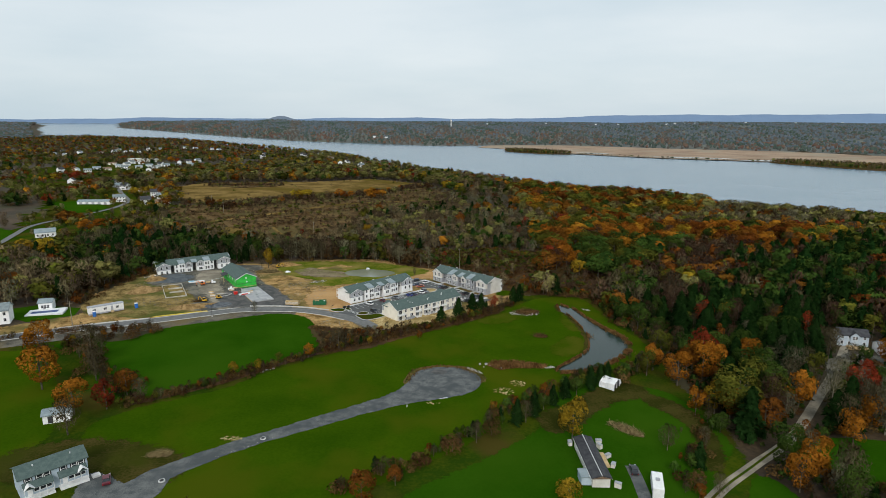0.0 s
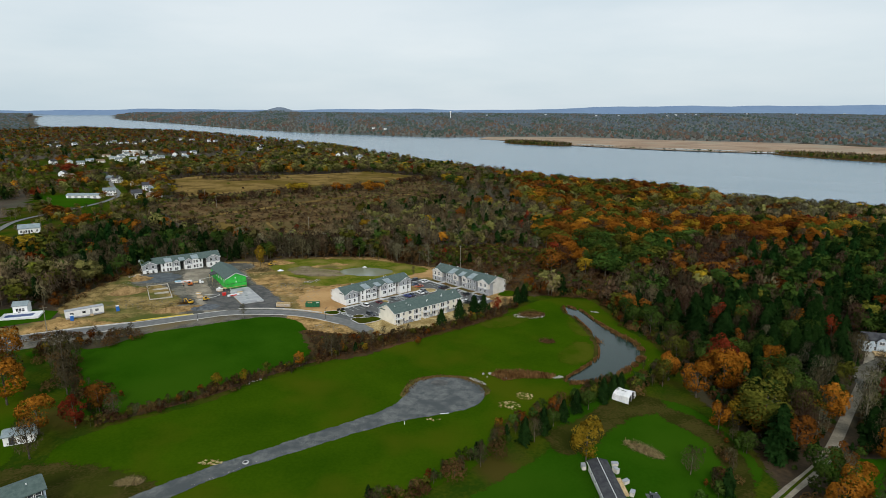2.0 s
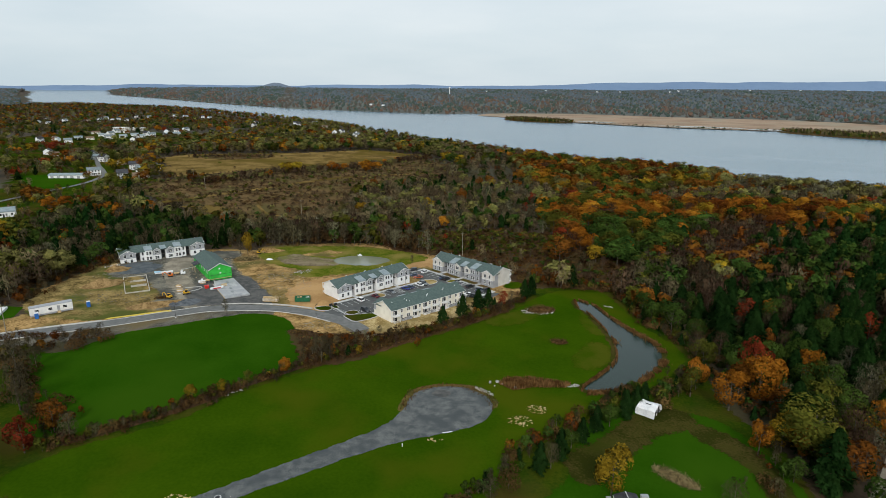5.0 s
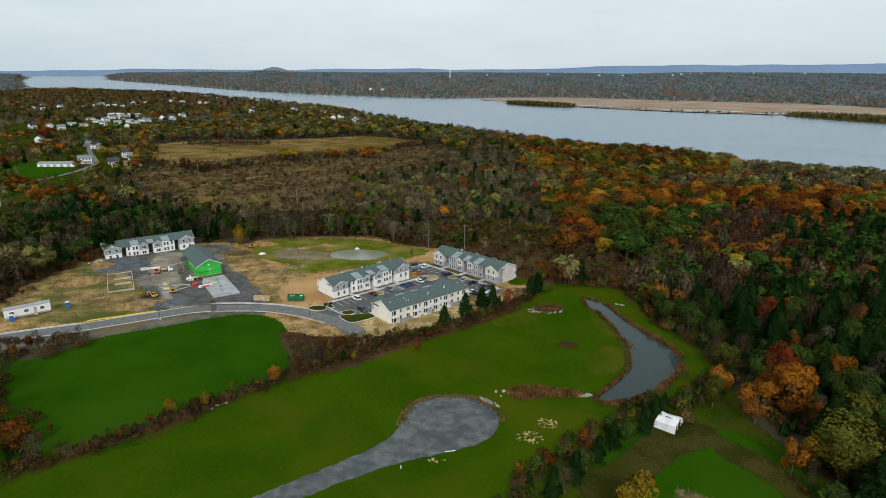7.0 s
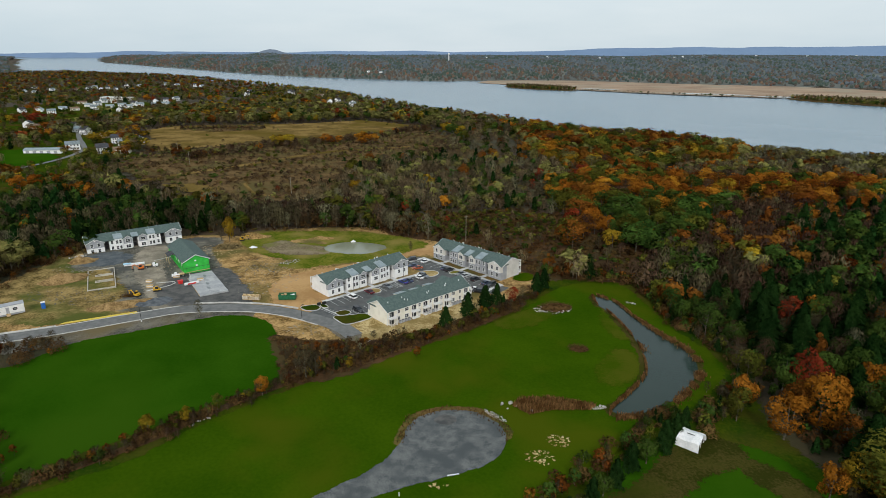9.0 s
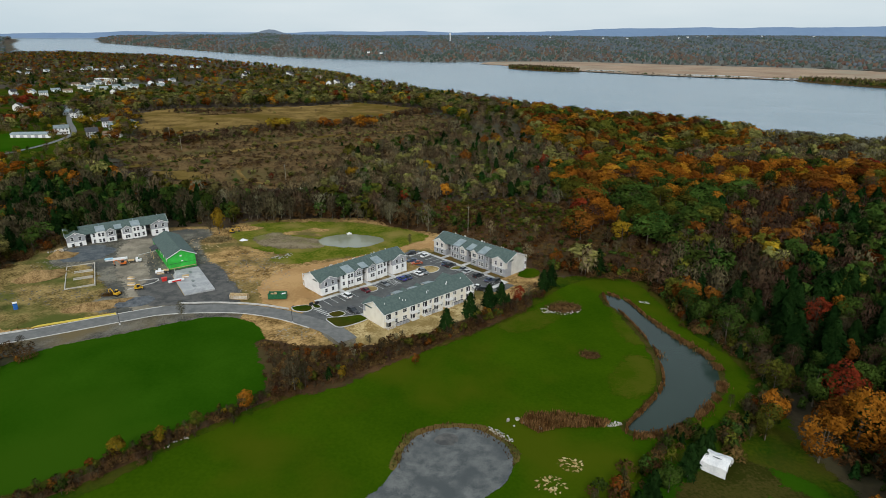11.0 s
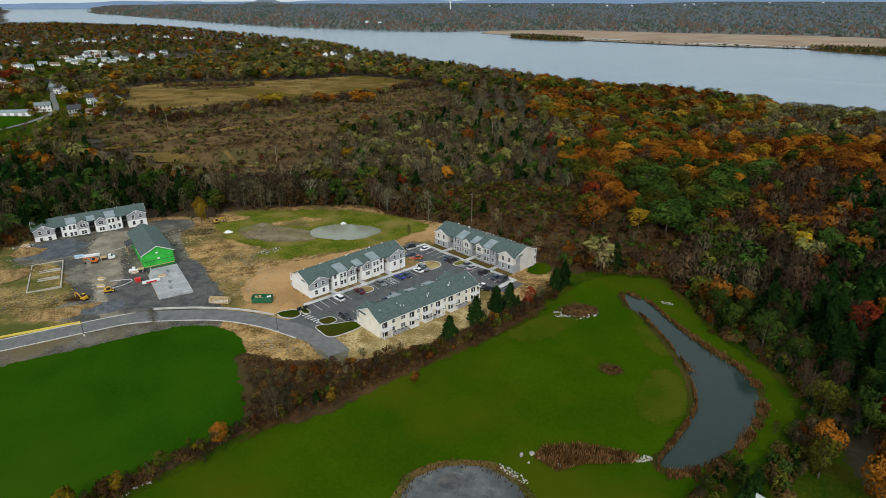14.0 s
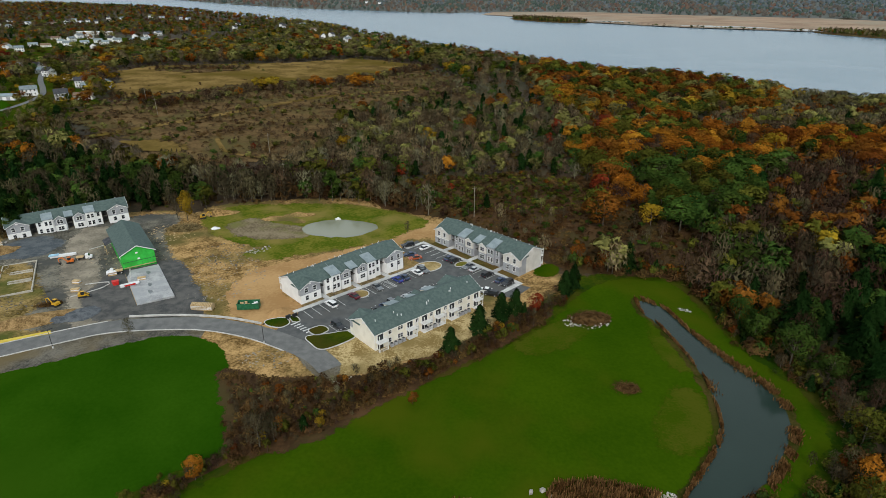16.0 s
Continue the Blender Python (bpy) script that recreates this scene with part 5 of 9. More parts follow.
M["steel_dark"] = material("dark_steel", (0.03, 0.03, 0.032), (0.06, 0.06, 0.06), 2.0, rough=0.5, metal=0.6)
M["rubber"] = material("rubber", (0.015, 0.015, 0.015), (0.03, 0.03, 0.03), 3.0, rough=0.85)
M["white_paint"] = material("road_paint", (0.60, 0.60, 0.58), (0.74, 0.74, 0.72), 1.2, fine=8, bump=0.0, c3=(0.45, 0.45, 0.44), big=0.8)
M["blue_paint"] = material("blue_paint", (0.02, 0.12, 0.42), (0.04, 0.16, 0.50), 1.0, bump=0, rough=0.5)
M["yellow_paint"] = material("machine_yellow", (0.50, 0.28, 0.015), (0.62, 0.37, 0.03), 1.5, bump=0.05, rough=0.5)
M["orange_paint"] = material("machine_orange", (0.55, 0.13, 0.02), (0.66, 0.18, 0.03), 1.5, bump=0.05, rough=0.5)
M["red_paint"] = material("red_paint", (0.50, 0.02, 0.02), (0.62, 0.04, 0.03), 1.5, bump=0.02, rough=0.45)
M["dumpster_green"] = material("dumpster_green", (0.012, 0.10, 0.045), (0.025, 0.15, 0.07), 1.5, bump=0.1, rough=0.55)
M["tarp_white"] = material("white_tarp", (0.66, 0.67, 0.68), (0.80, 0.80, 0.80), 0.8, fine=4, bump=0.6, dist=0.15, rough=0.5)
M["rock"] = material("pale_rock", (0.20, 0.185, 0.16), (0.40, 0.37, 0.33), 0.9, fine=6, bump=0.5, island=0.3, vary=0.3)
M["brick_brown"] = material("brown_soil_heap", (0.13, 0.08, 0.032), (0.38, 0.25, 0.115), 0.5, fine=6, bump=0.8, dist=0.3, grit=0.9, half=0.2, spec=0.0)
M["grey_heap"] = material("grey_stone_heap", (0.055, 0.063, 0.072), (0.125, 0.135, 0.145), 0.7, fine=8, bump=0.6, dist=0.15, grit=0.8)
M["brush_pile"] = material("dead_brush", (0.045, 0.024, 0.009), (0.13, 0.075, 0.03), 0.8, fine=6, bump=0.4, island=0.4, spec=0.0)
M["dry_brush"] = material("dry_pale_brush", (0.10, 0.070, 0.028), (0.28, 0.215, 0.105), 0.9, fine=6, bump=0.4, island=0.45, spec=0.0, grit=0.8)
# siding of the recessed entries, darkened to hold the recess's shade
M["entry_dark"] = material("shaded_entry_siding", (0.085, 0.08, 0.074), (0.12, 0.112, 0.102), 0.8, fine=8, bump=0.1)
M["footing"] = material("raw_footing", (0.36, 0.33, 0.27), (0.50, 0.47, 0.40), 0.6, fine=8, bump=0.2)
M["gold_film"] = material("yellow_erosion_blanket", (0.55, 0.40, 0.05), (0.66, 0.50, 0.09), 0.8, bump=0.2)
M["pool_cover"] = material("blue_pool_cover", (0.02, 0.05, 0.16), (0.04, 0.08, 0.22), 0.8, bump=0.05, rough=0.4)
CAR_PAINT = {}
for nm, c in (("white", (0.72, 0.72, 0.72)), ("black", (0.015, 0.015, 0.018)), ("blue", (0.02, 0.04, 0.22)), ("red", (0.28, 0.015, 0.02)), ("grey", (0.14, 0.15, 0.16)),
              ("silver", (0.42, 0.43, 0.44)), ("maroon", (0.10, 0.012, 0.02)), ("orange", (0.35, 0.07, 0.02)), ("navy", (0.03, 0.05, 0.10))):
    CAR_PAINT[nm] = material("car_paint_" + nm, c, tuple(min(1, v * 1.15) for v in c), 1.0, bump=0.0, rough=0.28, spec=0.6)


def part(name, bm, mat, parent, label="", loc=None):
    """Links a bmesh (or a mesh) as one part of a thing or of a part."""
    if isinstance(bm, bmesh.types.BMesh):
        bmesh.ops.recalc_face_normals(bm, faces=bm.faces)
        me = bpy.data.meshes.new(name)
        bm.to_mesh(me)
        bm.free()
        me.materials.append(mat)
    else:
        me = bm
    ob = new(name, me)
    ob.parent = parent
    if loc is not None:
        ob.matrix_local = loc
    if label:
        tagged(ob, label)
    return ob


def bx(bm, x0, x1, y0, y1, z0, z1):
    v = [bm.verts.new(p) for p in ((x0, y0, z0), (x1, y0, z0), (x1, y1, z0), (x0, y1, z0), (x0, y0, z1), (x1, y0, z1), (x1, y1, z1), (x0, y1, z1))]
    for f in ((3, 2, 1, 0), (4, 5, 6, 7), (0, 1, 5, 4), (1, 2, 6, 5), (2, 3, 7, 6), (3, 0, 4, 7)):
        bm.faces.new([v[i] for i in f])
    return bm


def box(x0, x1, y0, y1, z0, z1, bevel=0.0):
    bm = bx(bmesh.new(), x0, x1, y0, y1, z0, z1)
    if bevel:
        bmesh.ops.bevel(bm, geom=bm.edges[:], offset=bevel, segments=2, affect="EDGES")
    return bm


def prism(bm, poly, axis, a, b):
    """A solid from a closed outline, drawn out along an axis: 'x' takes (y, z) points, 'y' takes (x, z), 'z' takes (x, y)."""
    def at(p, t):
        return {"x": (t, p[0], p[1]), "y": (p[0], t, p[1]), "z": (p[0], p[1], t)}[axis]
    lo, hi = [bm.verts.new(at(p, a)) for p in poly], [bm.verts.new(at(p, b)) for p in poly]
    bm.faces.new(lo[::-1])
    bm.faces.new(hi)
    for i in range(len(poly)):
        j = (i + 1) % len(poly)
        bm.faces.new((lo[i], lo[j], hi[j], hi[i]))
    return bm


def cyl(bm, x, y, z0, z1, r0, r1=None, n=8):
    r1 = r0 if r1 is None else r1
    lo = [bm.verts.new((x + r0 * math.cos(a), y + r0 * math.sin(a), z0)) for a in np.arange(n) * 2 * math.pi / n]
    hi = [bm.verts.new((x + r1 * math.cos(a), y + r1 * math.sin(a), z1)) for a in np.arange(n) * 2 * math.pi / n]
    bm.faces.new(lo[::-1])
    bm.faces.new(hi)
    for i in range(n):
        bm.faces.new((lo[i], lo[(i + 1) % n], hi[(i + 1) % n], hi[i]))
    return bm


def thing(name, x, y, ang, label, category, group="", dz=0.0, z=None):
    ob = new(name)
    ob.empty_display_size = 0.5
    ob.matrix_world = pose(x, y, (float(height(x, y)) if z is None else z) + dz, 0, 0, ang)
    return tagged(ob, label, category, group)


def roof_bm(bm, x0, x1, y0, y1, z, rise, over=0.35, thick=0.18):
    """A gabled roof of two thick slabs, ridge along x."""
    m, s = (y0 + y1) / 2, rise / ((y1 - y0) / 2)
    prism(bm, [(y0 - over, z - over * s), (m, z + rise), (m, z + rise + thick), (y0 - over, z - over * s + thick)], "x", x0 - over, x1 + over)
    prism(bm, [(y1 + over, z - over * s), (y1 + over, z - over * s + thick), (m, z + rise + thick), (m, z + rise)], "x", x0 - over, x1 + over)
    return bm


def roof_bm_y(bm, x0, x1, y0, y1, z, rise, over=0.3, thick=0.16):
    """A gabled roof, ridge along y."""
    m, s = (x0 + x1) / 2, rise / ((x1 - x0) / 2)
    prism(bm, [(x0 - over, z - over * s), (m, z + rise), (m, z + rise + thick), (x0 - over, z - over * s + thick)], "y", y0 - over, y1)
    prism(bm, [(x1 + over, z - over * s), (x1 + over, z - over * s + thick), (m, z + rise + thick), (m, z + rise)], "y", y0 - over, y1)
    return bm


FRAME_MESH, PANE_MESH, BAR_MESH = {}, {}, {}


def window(parent, u, v, z, w, h, turn=0, name="window", trim_mat=None):
    """A framed window with its pane; the wall's outer face is at v, and it faces -y turned by turn degrees."""
    key = (w, h, (trim_mat or M["trim"]).name)
    if key not in FRAME_MESH:
        bm, t = bmesh.new(), 0.11
        rings_ = [[bm.verts.new(p) for p in ((-w / 2 - k, d, -k * 1.3), (w / 2 + k, d, -k * 1.3), (w / 2 + k, d, h + k), (-w / 2 - k, d, h + k))] for k, d in ((t, 0.02), (t, -0.07), (0, -0.07), (0, 0.02))]
        for j in range(4):
            for i in range(4):
                bm.faces.new((rings_[j][i], rings_[j][(i + 1) % 4], rings_[(j + 1) % 4][(i + 1) % 4], rings_[(j + 1) % 4][i]))
        me = bpy.data.meshes.new("window_frame")
        bmesh.ops.recalc_face_normals(bm, faces=bm.faces)
        bm.to_mesh(me)
        bm.free()
        me.materials.append(trim_mat or M["trim"])
        FRAME_MESH[key] = me
        m0, m1 = h * 0.48, h * 0.53
        bar = [(-w / 2, m0), (w / 2, m0), (w / 2, m1), (-w / 2, m1)] if w < 1.3 else [(-w / 2, m0), (-0.06, m0), (-0.06, 0), (0.06, 0), (0.06, m0), (w / 2, m0), (w / 2, m1), (0.06, m1), (0.06, h), (-0.06, h), (-0.06, m1), (-w / 2, m1)]
        bm = prism(bmesh.new(), bar, "y", -0.055, -0.022)
        me = bpy.data.meshes.new("sash_bar")
        bmesh.ops.recalc_face_normals(bm, faces=bm.faces)
        bm.to_mesh(me)
        bm.free()
        me.materials.append(trim_mat or M["trim"])
        BAR_MESH[key] = me
        bm = box(-w / 2, w / 2, -0.02, 0.02, 0, h)
        me = bpy.data.meshes.new("pane")
        bm.to_mesh(me)
        bm.free()
        me.materials.append(M["glass"])
        PANE_MESH[key] = me
    f = part(name, FRAME_MESH[key], None, parent, loc=pose(u, v, z, 0, 0, turn))
    part("pane", PANE_MESH[key], None, f)
    part("sash_bar", BAR_MESH[key], None, f)
    return f


def apartment(x, y, ang, depth, low, high, label, back_mat=None, balconies=True, base=0.0, rise=2.35, tilt=0.0):
    """A two-storey row of flats: end gables, shed and gabled dormers, recessed entries, balconies behind."""
    L, EV, RISE, V0 = 38.0, 5.5, rise, 0.9
    t = thing("apartment_house", x, y, ang, label, "apartment house", "apartment houses", dz=base)
    t.matrix_world = t.matrix_world @ pose(0, 0, 0, 0, tilt, 0)
    back = back_mat or low
    mid = (V0 + depth) / 2
    sl = RISE / (mid - V0)
    bm = bx(bmesh.new(), 0, L, 3.7, depth, -1.6, EV)
    prism(bm, [(V0, EV), (depth, EV), (mid, EV + RISE)], "x", 0, L)
    part("rear_wall", bm, back, t, "pale lap siding")
    # front wall pieces between the recessed entries
    for a, b in ((0, 6.7), (8.7, 18.0), (20.0, 29.3), (31.3, L)):
        part("front_wall", box(a, b, V0, 3.7, -1.6, EV), low, t)
    for a, b in ((6.7, 8.7), (18.0, 20.0), (29.3, 31.3)):
        e = part("entry", box(a + 0.02, b - 0.02, 3.55, 3.69, -0.1, EV - 0.3), M["entry_dark"], t, "recessed entry wall with its shade in the colour")
        part("door", box((a + b) / 2 - 0.5, (a + b) / 2 + 0.5, 3.45, 3.55, 0.0, 2.1), M["dark_door"], e)
        part("upper_door", box((a + b) / 2 - 0.5, (a + b) / 2 + 0.5, 3.45, 3.55, 2.9, 5.0), M["dark_door"], e)
        part("landing", box(a + 0.02, b - 0.02, 1.6, 3.5, 2.65, 2.85), M["entry_dark"], e)
    # end gables
    for a, b in ((0, 6.7), (31.3, L)):
        g = part("gable_bay", box(a + 0.003, b - 0.003, 0, V0 + 0.3, -1.6, 2.85), low, t)
        bm = bx(bmesh.new(), a - 0.002, b + 0.002, -0.01, V0 + 0.3, 2.85, EV)
        prism(bm, [(a - 0.002, EV), (b + 0.002, EV), ((a + b) / 2, EV + 1.75)], "y", -0.01, 4.2)
        part("gable_front", bm, high, t, "upper gable wall in a second siding colour")
        part("gable_roof", roof_bm_y(bmesh.new(), a, b, -0.05, 4.6, EV, 1.75), M["shingle_green"], t)
        bm = bmesh.new()
        m = (a + b) / 2
        for s in (-1, 1):
            prism(bm, [(m + s * 3.68, EV - 0.35), (m, EV + 1.6), (m, EV + 1.84), (m + s * 3.68, EV - 0.11)][::s], "y", -0.42, -0.36)
        part("bargeboard", bm, M["trim"], t)
        part("belt_board", box(a, b, -0.05, -0.012, 2.75, 2.95), M["trim"], t)
        for u in (a + 2.0, b - 2.0):
            for z in (0.85, 3.6):
                window(t, u, -0.01 if z > 2.8 else 0, z, 0.95, 1.5)
        part("gable_vent", box(m - 0.35, m + 0.35, -0.06, -0.012, EV + 0.6, EV + 1.1), M["trim"], t)
    # shed dormers with pale metal roofs, gabled dormers, plain window walls
    for a, b in ((10.9, 13.9), (24.1, 27.1)):
        bm = bx(bmesh.new(), a, b, 0.35, V0 + 0.2, -1.6, EV + 0.35)
        prism(bm, [(0.35, EV + 0.35), (V0 + 3.0, EV + 0.35), (V0 + 3.0, EV + 1.35)], "x", a, b)
        part("shed_dormer", bm, low, t)
        part("dormer_roof", prism(bmesh.new(), [(0.0, EV + 0.42), (V0 + 3.9, EV + 1.85), (V0 + 3.9, EV + 1.98), (0.0, EV + 0.56)], "x", a - 0.25, b + 0.25), M["metal_roof"], t, "pale metal roof")
        for u in (a + 0.85, b - 0.85):
            for z in (0.85, 3.6):
                window(t, u, 0.35, z, 0.8, 1.5)
    part("entry_roof", prism(bmesh.new(), [(0.2, EV + 0.3), (V0 + 3.4, EV + 1.55), (V0 + 3.4, EV + 1.7), (0.2, EV + 0.45)], "x", 17.6, 20.4), M["metal_roof"], t, "pale metal roof")
    for a, b in ((13.9, 18.0), (20.0, 24.1)):
        m, hw = (a + b) / 2, 1.65
        part("dormer_bay", box(m - hw, m + hw, 0.35, V0 + 0.2, -1.6, 2.9), low, t)
        bm = bx(bmesh.new(), m - hw, m + hw, 0.34, V0 + 0.2, 2.9, EV)
        prism(bm, [(m - hw, EV), (m + hw, EV), (m, EV + 1.15)], "y", 0.34, 2.6)
        part("dormer_front", bm, high, t)
        part("dormer_gable_roof", roof_bm_y(bmesh.new(), m - hw, m + hw, 0.3, 3.0, EV, 1.15, over=0.25), M["shingle_green"], t)
        bm = bmesh.new()
        for s in (-1, 1):
            prism(bm, [(m + s * 1.95, EV - 0.35), (m, EV + 1.0), (m, EV + 1.22), (m + s * 1.95, EV - 0.13)][::s], "y", 0.0, 0.05)
        part("bargeboard", bm, M["trim"], t)
        for z in (0.85, 3.6):
            window(t, m, 0.35 if z < 2 else 0.34, z, 1.7, 1.4)
    for u in (9.8, 28.2):
        for z in (0.85, 3.6):
            window(t, u, V0, z, 0.8, 1.5)
    # main roof
    part("roof", roof_bm(bmesh.new(), 0, L, V0, depth, EV, RISE, over=0.4, thick=0.2), M["shingle_green"], t, "grey-green shingles")
    part("eaves_board", box(-0.4, L + 0.4, depth + 0.4, depth + 0.46, EV - 0.42, EV - 0.2), M["trim"], t)
    for u in (12.4, 25.3):
        part("fire_ridge", prism(bmesh.new(), [(V0, EV + 0.25), (mid, EV + RISE + 0.25), (mid, EV + RISE + 0.30), (V0, EV + 0.30)], "x", u, u + 0.1), M["metal_roof"], t)
    for s0, s1 in ((V0, 1), (depth, -1)):
        for xx in (-0.47, L + 0.41):
            part("rake_board", prism(bmesh.new(), [(s0 - 0.4 * s1, EV - 0.4 * sl - 0.05), (mid, EV + RISE - 0.05), (mid, EV + RISE + 0.2), (s0 - 0.4 * s1, EV - 0.4 * sl + 0.2)], "x", xx, xx + 0.06), M["trim"], t)
    for xx in (-0.045, L - 0.055):
        part("corner_board", box(xx, xx + 0.1, depth - 0.12, depth + 0.03, -1.0, EV), M["trim"], t)
    for xx in (-0.05, L + 0.02):
        part("end_vent", box(xx, xx + 0.03, mid - 0.3, mid + 0.3, EV + 1.0, EV + 1.6), M["trim"], t)
    # vents on the rear slope
    r = random.Random(int(x * 7))
    for cu in (3.2, 9.5, 19.0, 28.6, 35.0):
        for j in range(3 if cu in (9.5, 19.0, 28.6) else 1):
            u, v = cu + r.uniform(-0.9, 0.9), depth - r.uniform(1.6, 3.6)
            z = EV + RISE * (depth - v) / (depth - mid)
            part("vent_pipe", cyl(bmesh.new(), u, v, z, z + 0.75, 0.11, n=6), M["trim"], t)
    # back: balconies in two storeys, windows between
    if balconies:
        for f in (0.045, 0.30, 0.435, 0.565, 0.70, 0.955):
            u = f * L
            for z in (0.0, 2.85):
                b = part("balcony", box(u - 1.5, u + 1.5, depth + 0.0, depth + 1.6, z - 0.25, z - 0.02), M["trim"], t, "white balcony with railings")
                bm = bx(bmesh.new(), u - 1.5, u + 1.5, depth + 1.52, depth + 1.58, z + 0.9, z + 0.98)
                for s in (-1.47, 1.41):
                    bx(bm, u + s, u + s + 0.06, depth, depth + 1.58, z + 0.9, z + 0.98)
                for k in range(13):
                    bx(bm, u - 1.48 + k * 0.241, u - 1.42 + k * 0.241, depth + 1.53, depth + 1.57, z, z + 0.9)
                for k in range(5):
                    for s in (-1.46, 1.42):
                        bx(bm, u + s, u + s + 0.04, depth + 0.2 + k * 0.3, depth + 0.26 + k * 0.3, z, z + 0.9)
                part("railing", bm, M["trim"], b)
                dr = part("sliding_door", box(u - 0.9, u + 0.9, depth - 0.02, depth + 0.04, z, z + 2.1), M["glass"], t, "dark glass sliding door")
                part("door_frame", bx(bx(box(u - 1.0, u - 0.9, depth - 0.02, depth + 0.07, z, z + 2.2), u + 0.9, u + 1.0, depth - 0.02, depth + 0.07, z, z + 2.2), u - 0.9, u + 0.9, depth - 0.02, depth + 0.07, z + 2.1, z + 2.2), M["trim"], dr)
            for s in (-1.45, 1.33):
                part("balcony_post", box(u + s, u + s + 0.12, depth + 1.42, depth + 1.54, -1.2, EV - 0.2), M["trim"], t)
    for f in (0.125, 0.215, 0.365, 0.50, 0.635, 0.785, 0.875):
        for z in (0.9, 3.6):
            window(t, f * L, depth, z, 1.5 if f in (0.215, 0.785) else 0.9, 1.3, 180)
    return t


apartment(3.1, 278.2, 222.5, 10.8, M["siding_cream"], M["siding_grey"], "two-storey cream apartment house with white balconies beside the meadow", base=0.0, rise=2.8, tilt=-1.55).scale = (1, 1, 0.89)
apartment(-40.9, 267.3, 43.2, 10.8, M["siding_white"], M["siding_grey"], "two-storey white apartment house with grey gables by the car park", base=0.15).scale = (1, 1, 0.88)
apartment(-2.9, 316.0, -44.5, 11.9, M["siding_grey"], M["siding_tan"], "two-storey tan and grey apartment house with shed dormers", back_mat=M["siding_tan"], base=-0.3)
apartment(-149.9, 307.4, 34.3, 10.8, M["siding_white"], M["siding_grey"], "two-storey white apartment house with grey gables on a building site", base=-0.9).scale = (1, 1, 0.92)

# unfinished house in green sheathing, slab and foundation beside it
gh = thing("unfinished_house", -100.6, 286.4, 34.7, "unfinished house in bright green sheathing under a grey-green roof", "house", dz=0.0)
bm = bx(bmesh.new(), 0, 9.7, 0, 26.5, -0.6, 4.9)
prism(bm, [(0, 4.9), (9.7, 4.9), (4.85, 7.3)], "y", 0, 26.5)
part("sheathed_wall", bm, M["green_wrap"], gh)
part("roof", roof_bm_y(bmesh.new(), 0, 9.7, -0.1, 26.8, 4.9, 2.4, over=0.4, thick=0.2), M["shingle_green"], gh)
bm = bmesh.new()
for s in (-1, 1):
    prism(bm, [(4.85 + s * 5.3, 4.6), (4.85, 7.2), (4.85, 7.46), (4.85 + s * 5.3, 4.86)][::s], "y", -0.58, -0.5)
part("bargeboard", bm, M["trim"], gh)
part("porch_roof", prism(bmesh.new(), [(0.1, 4.4), (-2.6, 3.6), (-2.6, 3.8), (0.1, 4.65)], "y", 15.0, 20.5), M["shingle_dark"], gh)
for y0 in (15.3, 20.1):
    part("porch_post", box(-2.5, -2.35, y0, y0 + 0.15, -0.4, 3.65), M["timber"], gh)
part("ledger_strip", box(0.2, 9.5, -0.04, -0.003, 2.2, 2.32), M["dark_door"], gh)
for k in range(6):
    part("sheet_joint", box(0.9 + k * 1.6, 0.94 + k * 1.6, -0.035, -0.003, 0.7, 2.2), M["dark_door"], gh)
part("scaffold_plank", box(0.1, 9.6, -0.5, -0.08, 0.5, 0.62), M["timber"], gh)
for u, z in ((4.6, 4.6), (4.9, 2.6)):
    part("vent_hole", box(u - 0.35, u + 0.35, -0.05, -0.003, z, z + 0.5), M["trim"], gh)
for k in range(5):
    window(gh, 0.0, 3.0 + k * 4.6, 2.9, 0.9, 1.4, -90)
sl = thing("concrete_slab", -86.2, 264.3, 123, "pale poured concrete slab with wet stains", "slab")
bm = box(0, 25.2, -9.9, 0, -0.5, 0.32, 0.04)
part("slab_top", bm, M["slab"], sl)
for k in range(4):
    part("form_board", box(0.3 + k * 6.2, 6.3 + k * 6.2, 0.03, 0.1, -0.3, 0.36), M["timber"], sl)
for k, (u, v) in enumerate(((6.5, -4.5), (11.5, -5.2), (20.5, -6.2))):
    bm = bmesh.new()
    prism(bm, [(u + math.cos(a) * (1.3 + 0.3 * math.sin(3 * a)), v + math.sin(a) * 0.6) for a in np.linspace(0, 6.283, 15)[:-1]], "z", 0.322, 0.33)
    part("wet_stain", bm, M["wet"], sl)
fd = thing("foundation", -127.4, 266.3, 118.5, "pale concrete foundation walls of a house to come", "foundation")
for nm, a in (("footing_wall", (0, 23.6, -0.3, 0)), ("footing_wall", (0, 23.6, -9.3, -9.0)), ("footing_wall", (0, 0.3, -9.0, -0.3)), ("footing_wall", (23.3, 23.6, -9.0, -0.3))):
    part(nm, box(a[0], a[1], a[2], a[3], -0.4, 0.35), M["footing"], fd)
for u in (8.0, 9.4, 15.0, 16.4):
    part("inner_footing", box(u, u + 0.3, -8.6, -2.5, -0.4, 0.3), M["footing"], fd)

# ---------------------------------------------------------------- car park
def row_b(s, k):
    """Plan place by metres along the front of the white row and out from it."""
    a = radians(43.2)
    return (-40.9 + s * math.cos(a) + k * math.sin(a), 267.3 + s * math.sin(a) - k * math.cos(a))


def row_c(s, k):
    a = radians(-44.5)
    return (-2.9 + s * math.cos(a) + k * math.sin(a), 316.0 + s * math.sin(a) - k * math.cos(a))


lot = bpy.data.objects["parking_lot"]


